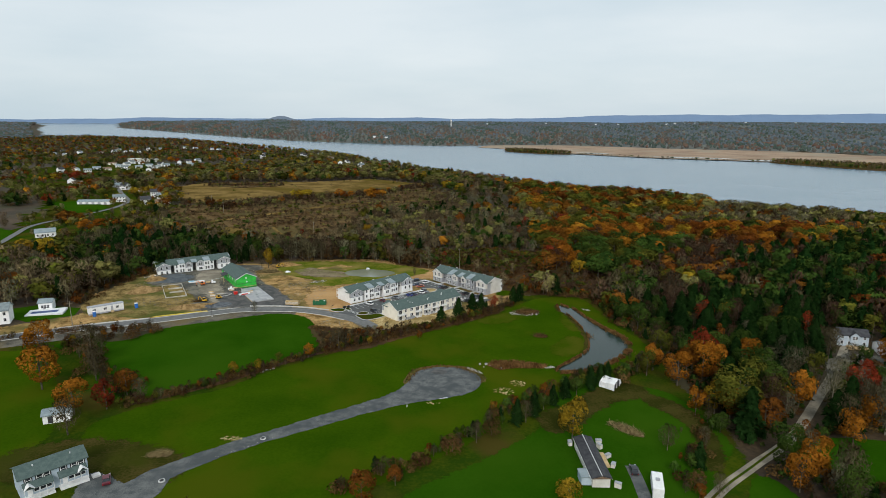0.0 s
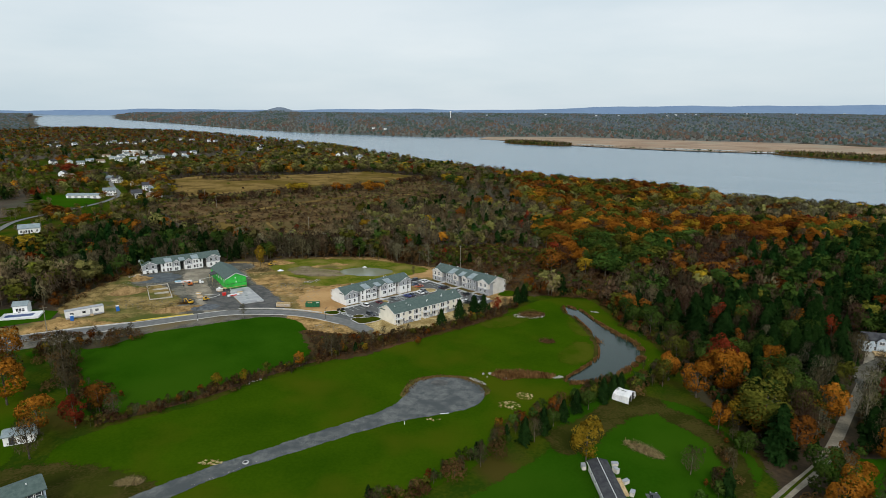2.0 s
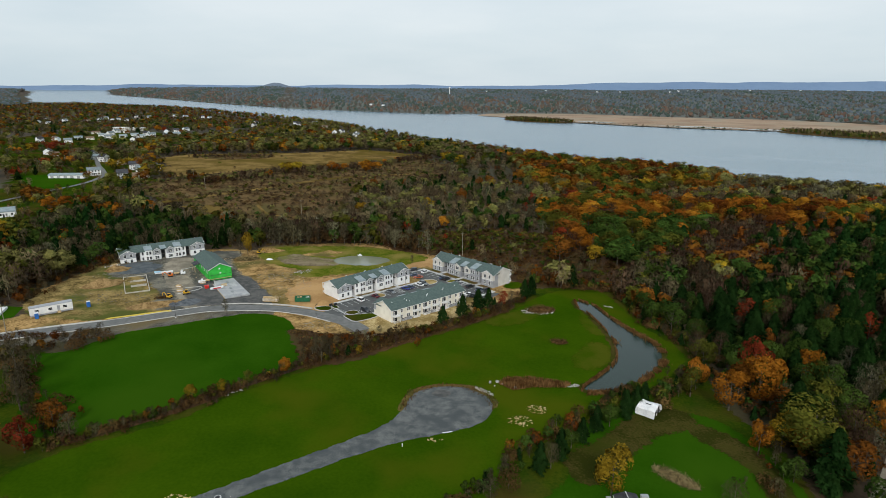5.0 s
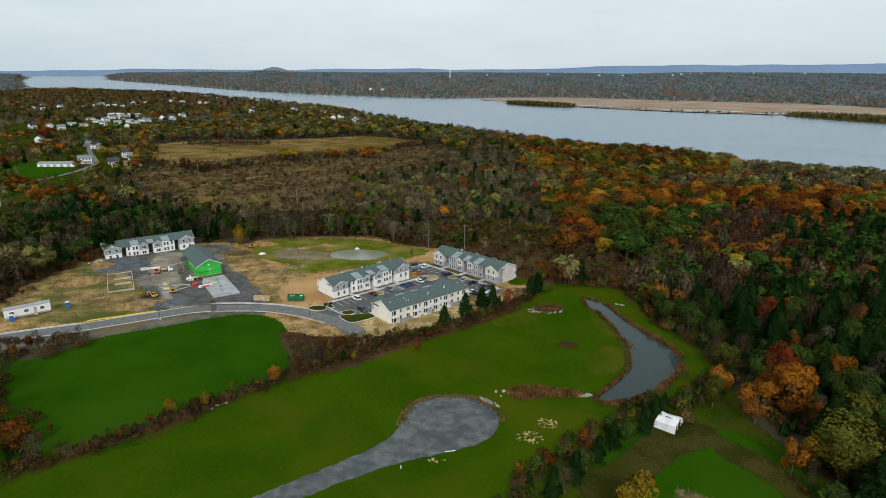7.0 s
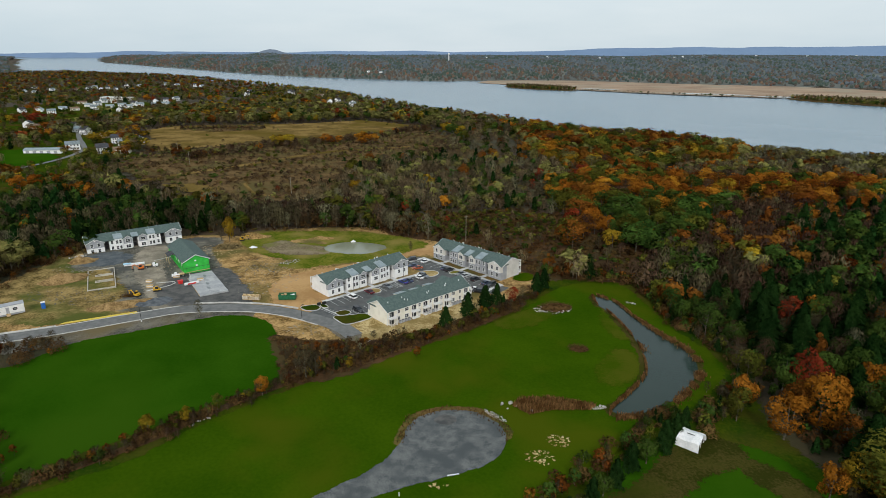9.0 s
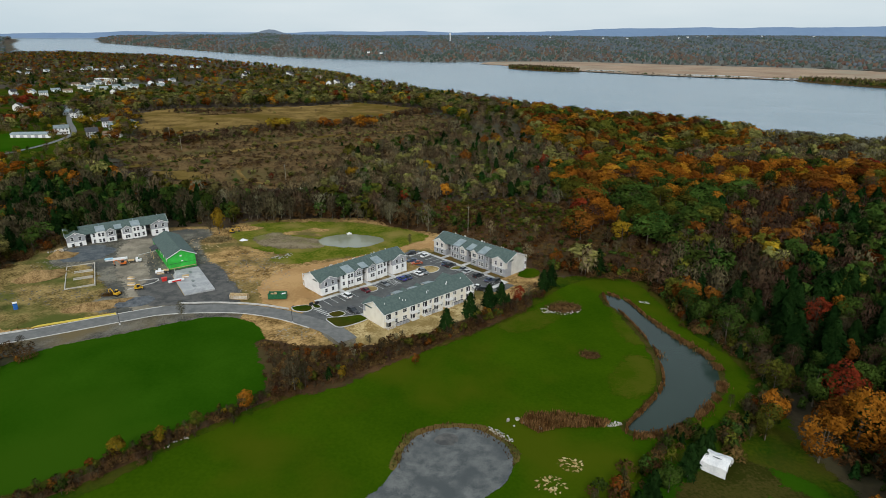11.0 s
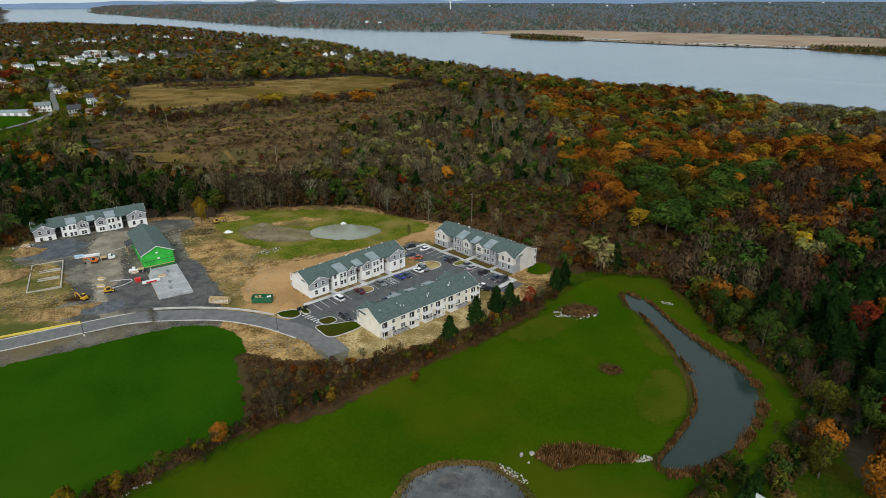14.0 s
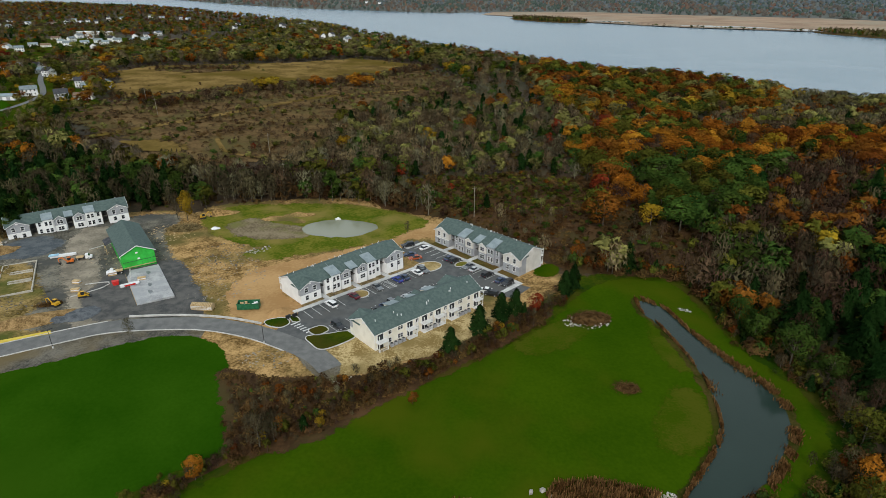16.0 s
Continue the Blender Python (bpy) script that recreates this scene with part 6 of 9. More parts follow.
def slab(name, pts, lift, mat, label, category, thick=0.2):
    return sheet(name, pts, lift, mat, label, rounded=False, category=category, thick=thick)


slab("sidewalk_white_row", [row_b(-4, 1.6), row_b(-4, 3.0), row_b(45, 3.0), row_b(45, 1.6)], 0.2, M["concrete"], "pale concrete walk along the car park", "walk")
slab("sidewalk_cream_row", [row_b(1.5, 20.0), row_b(1.5, 21.3), row_b(40, 21.3), row_b(40, 20.0)], 0.2, M["concrete"], "pale concrete walk along the cream house", "walk")
slab("sidewalk_tan_row", [row_c(-3, 3.0), row_c(-3, 4.4), row_c(42, 4.4), row_c(42, 3.0)], 0.2, M["concrete"], "pale concrete walk along the tan house", "walk")
slab("sidewalk_end", [row_c(40.6, 4.4), row_c(40.6, 12.5), row_c(42, 12.5), row_c(42, 4.4)], 0.2, M["concrete"], "pale concrete walk at the car park's end", "walk")
slab("sidewalk_corner", [row_c(-3, 4.4), row_c(-3, 12.0), row_c(-1.8, 12.0), row_c(-1.8, 4.4)], 0.2, M["concrete"], "pale concrete walk at the car park's corner", "walk")
slab("bed_white_row", [row_b(0.2, -0.8), row_b(0.2, 1.5), row_b(37.8, 1.5), row_b(37.8, -0.8)], 0.1, M["mulch"], "mulched straw bed before the white house", "bed")
slab("bed_tan_row", [row_c(0.2, -0.8), row_c(0.2, 2.9), row_c(37.8, 2.9), row_c(37.8, -0.8)], 0.1, M["rough_grass"], "mulched bed before the tan house", "bed")
for s in (7.7, 19.0, 30.3):
    slab("entry_walk_white", [row_b(s - 0.8, -2.5), row_b(s - 0.8, 1.7), row_b(s + 0.8, 1.7), row_b(s + 0.8, -2.5)], 0.22, M["concrete"], "short concrete path to an entry", "path")
    slab("entry_walk_tan", [row_c(s - 0.8, -2.5), row_c(s - 0.8, 3.1), row_c(s + 0.8, 3.1), row_c(s + 0.8, -2.5)], 0.22, M["concrete"], "short concrete path to an entry", "path")


def ring(c, rx, ry, ang, n=20):
    a = radians(ang)
    return [(c[0] + rx * math.cos(w) * math.cos(a) - ry * math.sin(w) * math.sin(a), c[1] + rx * math.cos(w) * math.sin(a) + ry * math.sin(w) * math.cos(a)) for w in np.linspace(0, 6.2832, n + 1)[:-1]]


for i, (c, rx, ry, ang, mat, lab) in enumerate((
        ((-5.2, 294.8), 4.9, 3.5, 35, "straw", "kerbed oval island of straw in the car park"),
        (row_b(16.6, 5.6), 2.6, 2.4, 43, "straw", "kerbed straw island between stalls"),
        (row_c(19.2, 7.0), 2.6, 1.5, 45, "basin_grass", "kerbed grass island between stalls"))):
    slab("island_bed", ring(c, rx, ry, ang), 0.17, M[mat], lab, "island", thick=0.1)
    strip("island_curb", ring(c, rx, ry, ang), 0.3, 0.24, M["curb"], "pale concrete kerb of a planted island", "kerb", step=0.8, closed=True, thick=0.2)
for q in ([(-48.8, 257.6), (-46, 259.4), (-43.5, 259.4), (-42, 257), (-43.7, 254.6), (-47.2, 255.2)], [(-43.0, 260.8), (-40.6, 260.2), (-39.4, 258.0), (-41.2, 257.6)],
          [(-36.2, 253.6), (-33.2, 256.0), (-30.9, 253.9), (-33.6, 251.2)], [(-36.1, 250.4), (-31, 252.0), (-25.6, 253.6), (-23.6, 250.5), (-30.6, 244.6), (-34.6, 247.4)]):
    sheet("island_bed", q, 0.17, M["worn_grass"], "kerbed grass island by the entrance", category="island", step=0.7, thick=0.1)
    strip("island_curb", q, 0.26, 0.22, M["curb"], "pale concrete kerb of a grass island", "kerb", step=0.7, closed=True, thick=0.2)
slab("handicap_bay", [row_b(26.0, 3.2), row_b(28.2, 3.2), row_b(28.2, 8.4), row_b(26.0, 8.4)], 0.095, M["asphalt"], "hatched bay of the car park", "bay", thick=0)


def line_mark(p, q, w=0.14, name="stall_line"):
    a, b = Vector((*p, 0)), Vector((*q, 0))
    d = (b - a).normalized()
    n = Vector((-d.y, d.x, 0)) * w / 2
    bm = bmesh.new()
    vs = []
    for v in (a - n, b - n, b + n, a + n):
        vs.append(bm.verts.new((v.x, v.y, float(height(v.x, v.y)) + 0.1)))
    bm.faces.new(vs)
    for f in bm.faces:
        f.normal_update()
        if f.normal.z < 0:
            f.normal_flip()
    return part(name, bm, M["white_paint"], lot)


for i in range(17):
    if not 5 <= i <= 6:
        line_mark(row_b(-1.6 + i * 2.72, 3.1), row_b(-1.6 + i * 2.72, 8.5))
    if i < 15:
        line_mark(row_b(-0.5 + i * 2.72, 14.6), row_b(-0.5 + i * 2.72, 19.9))
    if i < 16 and i != 7:
        line_mark(row_c(-0.5 + i * 2.72, 4.5), row_c(-0.5 + i * 2.72, 9.9))
for k in range(6):
    line_mark(row_b(26.1, 3.4 + k * 0.9), row_b(28.1, 4.2 + k * 0.9), 0.18, "hatch_line")
for k in range(6):
    line_mark((-41.4 + k * 0.96, 256.1 - k * 0.78), (-39.9 + k * 0.96, 257.5 - k * 0.78), 0.42, "crossing_bar")


# ---------------------------------------------------------------- vehicles
WHEEL = {}


def wheel_meshes(r):
    if r not in WHEEL:
        bm = bmesh.new()
        prism(bm, [(r * math.cos(a), r * math.sin(a)) for a in np.linspace(0, 6.2832, 17)[:-1]], "y", -0.11, 0.11)
        a = bpy.data.meshes.new("tyre")
        bmesh.ops.recalc_face_normals(bm, faces=bm.faces)
        bm.to_mesh(a)
        bm.free()
        a.materials.append(M["rubber"])
        bm = bmesh.new()
        prism(bm, [(r * 0.6 * math.cos(w), r * 0.6 * math.sin(w)) for w in np.linspace(0, 6.2832, 11)[:-1]], "y", -0.13, 0.13)
        b = bpy.data.meshes.new("rim")
        bmesh.ops.recalc_face_normals(bm, faces=bm.faces)
        bm.to_mesh(b)
        bm.free()
        b.materials.append(CAR_PAINT["silver"])
        WHEEL[r] = (a, b)
    return WHEEL[r]


def car(x, y, ang, paint, kind="sedan", label=None):
    """A parked car: nose along +x."""
    t = thing("car", x, y, ang, label or "%s %s parked on asphalt in a marked stall" % (paint, kind), "car", "parked cars", dz=0.09)
    suv = kind != "sedan"
    h, roof = (0.98, 1.72) if suv else (0.86, 1.42)
    L, W = (4.7, 1.86) if suv else (4.6, 1.78)
    side = [(-L / 2, 0.42), (-L / 2 + 0.05, h - 0.06), (-L / 2 + 0.3, h), (L * 0.17, h), (L / 2 - 0.35, h - 0.14), (L / 2, h - 0.38), (L / 2 - 0.02, 0.36), (L / 2 - 0.35, 0.24), (-L / 2 + 0.3, 0.26)]
    bm = prism(bmesh.new(), side, "y", -W / 2, W / 2)
    bmesh.ops.bevel(bm, geom=bm.edges[:], offset=0.06, segments=2, affect="EDGES", clamp_overlap=True)
    part("body", bm, CAR_PAINT[paint], t)
    back = -L * 0.47 if suv else -L * 0.36
    bm = bmesh.new()
    lo = [(back, -W * 0.46), (L * 0.2, -W * 0.46), (L * 0.2, W * 0.46), (back, W * 0.46)]
    hi = [(back + (0.25 if suv else 0.6), -W * 0.37), (L * 0.02, -W * 0.37), (L * 0.02, W * 0.37), (back + (0.25 if suv else 0.6), W * 0.37)]
    a = [bm.verts.new((*p, h - 0.03)) for p in lo]
    b = [bm.verts.new((*p, roof - 0.07)) for p in hi]
    bm.faces.new(b)
    for i in range(4):
        bm.faces.new((a[i], a[(i + 1) % 4], b[(i + 1) % 4], b[i]))
    part("glazing", bm, M["glass"], t, "dark glass")
    x0, x1 = hi[0][0] - 0.05, hi[1][0] + 0.05
    bm = box(x0, x1, -W * 0.38, W * 0.38, roof - 0.08, roof, 0.03)
    part("roof", bm, CAR_PAINT[paint], t)
    for s in (-1, 1):
        bm = bmesh.new()
        for p, q in ((lo[0], hi[0]), (lo[1], hi[1]), ((-0.1, lo[0][1]), (-0.1, hi[0][1]))):
            prism(bm, [(p[0] - 0.05, h - 0.04), (p[0] + 0.05, h - 0.04), (q[0] + 0.05, roof - 0.05), (q[0] - 0.05, roof - 0.05)], "y", s * W * 0.455 - 0.02, s * W * 0.455 + 0.02) if False else \
                prism(bm, [(p[0] - 0.05, s * W * 0.455), (p[0] + 0.05, s * W * 0.455), (p[0] + 0.05, s * W * 0.475), (p[0] - 0.05, s * W * 0.475)], "z", h - 0.04, h + 0.1)
        part("pillar", bm, CAR_PAINT[paint], t)
        part("headlight", box(L / 2 - 0.16, L / 2 + 0.01, s * W * 0.36 - 0.18, s * W * 0.36 + 0.18, h - 0.36, h - 0.2, 0.02), CAR_PAINT["silver"], t)
        part("tail_light", box(-L / 2 - 0.01, -L / 2 + 0.1, s * W * 0.4 - 0.12, s * W * 0.4 + 0.12, h - 0.35, h - 0.12, 0.02), CAR_PAINT["red"], t)
    r = 0.36 if suv else 0.32
    ty, rim = wheel_meshes(r)
    for sx in (-L * 0.3, L * 0.31):
        for sy in (-W / 2 + 0.08, W / 2 - 0.08):
            w = part("wheel", ty, None, t, loc=pose(sx, sy, r))
            part("rim", rim, None, w)
    return t


B_ANG, C_ANG = 43.2, -44.5
for s, paint, kind, flip in ((6.1, "white", "suv", 0), (14.0, "maroon", "sedan", 0), (22.6, "grey", "sedan", 1), (30.6, "blue", "sedan", 0), (33.3, "navy", "sedan", 0), (38.7, "white", "sedan", 0), (41.4, "grey", "suv", 1)):
    car(*row_b(s, 5.9), B_ANG + 90 + 180 * flip, paint, kind)
for s, paint, kind, flip in ((-0.1 + 2.2, "white", "sedan", 0), (14.0, "navy", "sedan", 0), (16.3, "black", "suv", 0), (22.6, "grey", "sedan", 1), (25.4, "silver", "sedan", 0), (30.8, "black", "suv", 0), (36.3, "navy", "sedan", 0), (39.0, "black", "suv", 1)):
    car(*row_c(s, 7.2), C_ANG + 90 + 180 * flip, paint, kind)
for s, paint, kind, flip in ((0.8, "black", "suv", 0), (14.3, "black", "sedan", 1), (17.0, "navy", "sedan", 0), (19.8, "grey", "suv", 0), (22.5, "blue", "sedan", 1), (25.2, "silver", "sedan", 0), (28.0, "grey", "sedan", 0), (33.4, "silver", "suv", 1)):
    car(*row_b(s, 17.2), B_ANG - 90 + 180 * flip, paint, kind)
for x, y, a, paint, kind in ((-12.6, 311.2, 200, "black", "suv"), (-9.6, 300.6, 195, "orange", "sedan"), (-11.6, 303.2, 195, "navy", "sedan"), (-7.2, 291.4, 120, "grey", "sedan"), (12.6, 278.4, 160, "white", "sedan"), (14.2, 276.2, 160, "black", "suv")):
    car(x, y, a, paint, kind)
car(-76.6, 122.6, 118, "maroon", "sedan", "dark red sedan parked on a gravel drive")
car(50.2, 133.4, 82, "black", "sedan", "dark sedan parked beside a mobile home drive")
car(53.6, 117.4, 80, "navy", "suv", "dark suv parked behind a camper van")
car(181.0, 219.5, 30, "white", "suv", "white suv parked by a garage")


rf = thing("pump_raft", -41.1, 335.6, 20, "small white pump raft on the basin pond", "raft", dz=0.1)
rf.scale = (0.75, 0.75, 0.75)
for v in (-0.9, 0.6):
    part("float", box(-1.5, 1.5, v, v + 0.35, 0.0, 0.35, 0.08), M["trim"], rf)
part("deck", box(-1.3, 1.3, -0.9, 0.95, 0.35, 0.45), M["trim"], rf)
part("pump", box(-0.5, 0.6, -0.4, 0.4, 0.45, 1.1, 0.08), M["trim"], rf)


def machine(x, y, ang, paint, label, arm=True, name="excavator"):
    """A small tracked digger or loader on the site."""
    t = thing(name, x, y, ang, label, "digger", dz=0.05)
    t.scale = (0.68, 0.68, 0.68)
    for s in (-1, 1):
        bm = prism(bmesh.new(), [(-1.6, 0.25), (-1.3, 0.0), (1.3, 0.0), (1.6, 0.25), (1.6, 0.5), (1.3, 0.75), (-1.3, 0.75), (-1.6, 0.5)], "y", s * 0.95 - 0.25, s * 0.95 + 0.25)
        part("track", bm, M["rubber"], t)
    part("deck", box(-1.6, 1.3, -1.05, 1.05, 0.8, 1.35, 0.08), M[paint], t)
    part("engine_cover", box(-1.6, -0.4, -1.0, 1.0, 1.35, 2.0, 0.12), M[paint], t)
    c = part("cab", box(-0.35, 1.0, -0.95, 0.1, 1.35, 2.75, 0.08), M["glass"], t)
    part("cab_roof", box(-0.42, 1.08, -1.0, 0.15, 2.75, 2.87, 0.03), M[paint], c)
    if arm:
        part("boom", prism(bmesh.new(), [(1.0, 1.3), (1.3, 1.2), (3.0, 3.1), (4.6, 2.7), (4.6, 3.0), (2.9, 3.55)], "y", 0.25, 0.55), M[paint], t)
        part("dipper", prism(bmesh.new(), [(4.4, 3.05), (4.75, 2.95), (4.5, 0.9), (4.3, 0.9)], "y", 0.28, 0.52), M[paint], t)
        part("bucket", prism(bmesh.new(), [(4.6, 1.0), (4.1, 1.0), (3.6, 0.5), (3.9, 0.05), (4.5, 0.1)], "y", -0.05, 0.85), M["steel_dark"], t)
    else:
        part("lift_arm", prism(bmesh.new(), [(0.6, 1.5), (0.9, 1.9), (2.6, 0.7), (2.5, 0.4)], "y", -0.9, -0.7), M[paint], t)
        part("lift_arm", prism(bmesh.new(), [(0.6, 1.5), (0.9, 1.9), (2.6, 0.7), (2.5, 0.4)], "y", 0.7, 0.9), M[paint], t)
        part("bucket", prism(bmesh.new(), [(2.4, 0.1), (3.3, 0.05), (3.3, 0.2), (2.6, 0.3), (2.5, 0.9), (2.4, 0.9)], "y", -1.05, 1.05), M["steel_dark"], t)
    return t


machine(-103.6, 268.5, 20, "yellow_paint", "yellow loader standing on the gravel yard", arm=False, name="loader")
machine(-119.4, 290.6, 200, "orange_paint", "orange digger standing by a foundation")
machine(-92.5, 333.0, 20, "yellow_paint", "yellow digger standing behind the green house")
machine(-108.0, 263.0, 160, "yellow_paint", "yellow digger at rest on bare soil")


def truck(x, y, ang, label):
    t = thing("work_truck", x, y, ang, label, "truck", dz=0.05)
    t.scale = (0.82, 0.82, 0.82)
    part("flatbed", box(-2.6, 1.0, -1.0, 1.0, 0.75, 0.95, 0.03), M["steel_dark"], t)
    part("cab", prism(bmesh.new(), [(1.05, 0.5), (1.05, 2.1), (2.1, 2.1), (2.5, 1.35), (3.4, 1.25), (3.4, 0.5)], "y", -1.0, 1.0), CAR_PAINT["white"], t)
    part("windscreen", prism(bmesh.new(), [(2.14, 2.05), (2.5, 1.4), (2.54, 1.42), (2.18, 2.07)], "y", -0.9, 0.9), M["glass"], t)
    part("load", box(-2.2, 0.4, -0.8, 0.8, 0.96, 1.5, 0.08), M["timber"], t)
    ty, rim = wheel_meshes(0.42)
    for sx in (-1.7, 2.3):
        for sy in (-0.92, 0.92):
            w = part("wheel", ty, None, t, loc=pose(sx, sy, 0.42))
            part("rim", rim, None, w)


truck(-101.5, 284.0, 200, "white flatbed work truck with timber by the green house")
truck(-117.0, 293.5, 20, "white flatbed work truck beside the foundation")


# ---------------------------------------------------------------- site things
tr = thing("site_trailer", -147.0, 238.2, 38, "long white site office trailer", "trailer")
part("body", box(0, 13.5, 0, 3.0, 0.55, 3.2, 0.06), M["trim"], tr)
part("roof", box(-0.08, 13.58, -0.08, 3.08, 3.2, 3.32), M["siding_grey"], tr)
part("skirt", box(0.1, 13.4, 0.08, 2.92, 0.0, 0.55), M["siding_grey"], tr)
for u in (2.2, 6.4, 11.0):
    window(tr, u, 0.0, 1.5, 1.2, 0.9)
part("door", box(8.5, 9.4, -0.05, 0.0, 0.7, 2.7), M["siding_grey"], tr)
part("steps", bx(box(8.4, 9.5, -1.0, -0.03, 0, 0.35), 8.4, 9.5, -0.6, -0.03, 0.35, 0.65), M["timber"], tr)
for x, y in ((-133.2, 250.8), (-144.2, 237.6)):
    po = thing("portable_toilet", x, y, 38, "blue plastic portable toilet on bare soil", "toilet", "portable toilets")
    part("cabin", box(-0.6, 0.6, -0.6, 0.6, 0.0, 2.1, 0.05), M["blue_paint"], po)
    part("roof", box(-0.63, 0.63, -0.63, 0.63, 2.1, 2.3, 0.08), M["trim"], po)
    part("door", box(-0.45, 0.45, -0.64, -0.6, 0.1, 1.95), M["blue_paint"], po)
dp = thing("dumpster", -58.0, 263.2, 3, "dark green roll-off dumpster full of scrap", "dumpster")
bm = bmesh.new()
for a in ((0, 6.0, 0, 0.08), (0, 6.0, 2.3, 2.38), (0, 0.08, 0.08, 2.3), (5.92, 6.0, 0.08, 2.3)):
    bx(bm, a[0], a[1], a[2], a[3], 0.25, 1.9)
bx(bm, 0, 6.0, 0, 2.38, 0.15, 0.25)
part("bin", bm, M["dumpster_green"], dp)
for k in range(7):
    part("rib", box(0.25 + k * 0.9, 0.37 + k * 0.9, -0.09, -0.003, 0.25, 1.85), M["dumpster_green"], dp)
part("rim", bx(box(-0.05, 6.05, -0.1, 0.0, 1.85, 1.98), -0.05, 6.05, 2.385, 2.46, 1.85, 1.98), M["dumpster_green"], dp)
part("skid", bx(box(0.1, 5.9, 0.4, 0.55, 0, 0.15), 0.1, 5.9, 1.8, 1.95, 0, 0.15), M["steel_dark"], dp)
rr = random.Random(4)
for k in range(9):
    u, v = rr.uniform(0.5, 5.2), rr.uniform(0.4, 1.8)
    part("scrap", box(u, u + rr.uniform(0.3, 0.9), v, v + 0.35, 0.26, rr.uniform(1.5, 2.05), 0.02), M["timber"] if k % 2 else M["trim"], dp)
lb = thing("lumber_stack", -70.6, 262.6, -6, "stack of pale roof trusses and boards", "lumber")
for k in range(13):
    part("truss", prism(bmesh.new(), [(0, 0.15), (2.2, 0.15), (2.2, 1.5), (1.1, 2.0), (0, 1.5)], "x", k * 0.47, k * 0.47 + 0.3), M["timber"], lb)
for k in range(3):
    part("bearer", box(-0.1, 6.1, 0.15 + k * 0.9, 0.3 + k * 0.9, 0, 0.15), M["timber"], lb)
for k in range(3):
    part("strap_board", box(-0.1, 6.1, -0.06 - 0.0, -0.01, 0.45 + k * 0.4, 0.55 + k * 0.4), M["trim"], lb)
bb = thing("red_skip", -98.2, 276.6, 30, "small red bin on the gravel yard", "bin")
part("bin", prism(bmesh.new(), [(-0.9, 1.2), (0.9, 1.2), (0.7, 0.1), (-0.7, 0.1)], "y", -0.7, 0.7), M["red_paint"], bb)
part("lid", box(-0.95, 0.95, -0.75, 0.75, 1.2, 1.28), M["red_paint"], bb)
tb = thing("tarp_bundle", -96.0, 274.6, 34, "long bundle under a white and red tarpaulin", "bundle")
part("wrap", box(0, 5.4, -0.5, 0.5, 0, 0.9, 0.2), M["tarp_white"], tb)
part("red_band", box(1.2, 4.2, -0.53, -0.505, 0.2, 0.7), M["red_paint"], tb)
bs = thing("blue_tarp_stack", -127.6, 293.3, 22, "boards under a pale blue tarpaulin", "stack")
part("boards", box(0, 7.5, 0, 1.2, 0, 0.7, 0.03), M["tarp_white"], bs)
part("tarp", box(-0.3, 2.6, -0.25, 1.45, 0.7, 0.9, 0.06), material("blue_tarp", (0.30, 0.52, 0.66), (0.42, 0.64, 0.78), 0.6, bump=0.3), bs)
for x, y, a, n in ((-103.0, 281.8, 30, 4), (-108.5, 271.0, 10, 3), (-111.2, 276.5, -10, 3), (-93.0, 279.3, 20, 3), (-150.0, 300.5, 50, 5)):
    pl = thing("pallet_stack", x, y, a, "stack of building boards on wooden pallets", "pallets", "pallet stacks")
    for k in range(n):
        part("board_pack", box(0.1 * (k % 2), 2.3 + 0.1 * (k % 2), 0, 1.2, 0.12 + 0.28 * k, 0.36 + 0.28 * k, 0.02), M["trim"] if k % 2 else M["timber"], pl)
    part("pallet", box(-0.05, 2.4, -0.05, 1.25, 0, 0.12), M["timber"], pl)
for x, y in ((-48.2, 252.6), (-46.6, 253.6)):
    mb = thing("mailbox_unit", x + 5.5, y + 6.2, 43, "dark cluster mailbox on a post", "mailbox", "mailboxes")
    part("cabinet", box(-0.7, 0.7, -0.25, 0.25, 0.6, 1.5, 0.03), M["steel_dark"], mb)
    part("post", box(-0.15, 0.15, -0.12, 0.12, 0, 0.6), M["steel_dark"], mb)


def heap(name, x, y, rx, ry, h, ang, mat, label, seed, category="heap"):
    """An uneven heap of loose stuff."""
    bm = bmesh.new()
    rings, n, rows = 7, 22, []
    for i in range(rings + 1):
        f = i / rings
        row = []
        for j in range(n):
            a = j / n * 6.2832
            k = f * (1 + 0.22 * noise.noise((math.cos(a) * 1.7, math.sin(a) * 1.7, seed)))
            z = h * (1 - smooth(f)) * (1 + 0.5 * noise.noise((math.cos(a) * f * 3, math.sin(a) * f * 3, seed + 5))) - 0.05 * f
            row.append(bm.verts.new((rx * k * math.cos(a), ry * k * math.sin(a), float(z))))
        rows.append(row)
    for i in range(rings):
        for j in range(n):
            bm.faces.new((rows[i][j], rows[i + 1][j], rows[i + 1][(j + 1) % n], rows[i][(j + 1) % n]))
    bmesh.ops.remove_doubles(bm, verts=bm.verts[:], dist=1e-4)
    bmesh.ops.recalc_face_normals(bm, faces=bm.faces)
    me = bpy.data.meshes.new(name)
    bm.to_mesh(me)
    bm.free()
    me.materials.append(mat)
    ob = new(name, me)
    for p in me.polygons:
        p.use_smooth = True
    ob.matrix_world = pose(x, y, float(height(x, y)) + 0.02, 0, 0, ang)
    return tagged(ob, label, category)


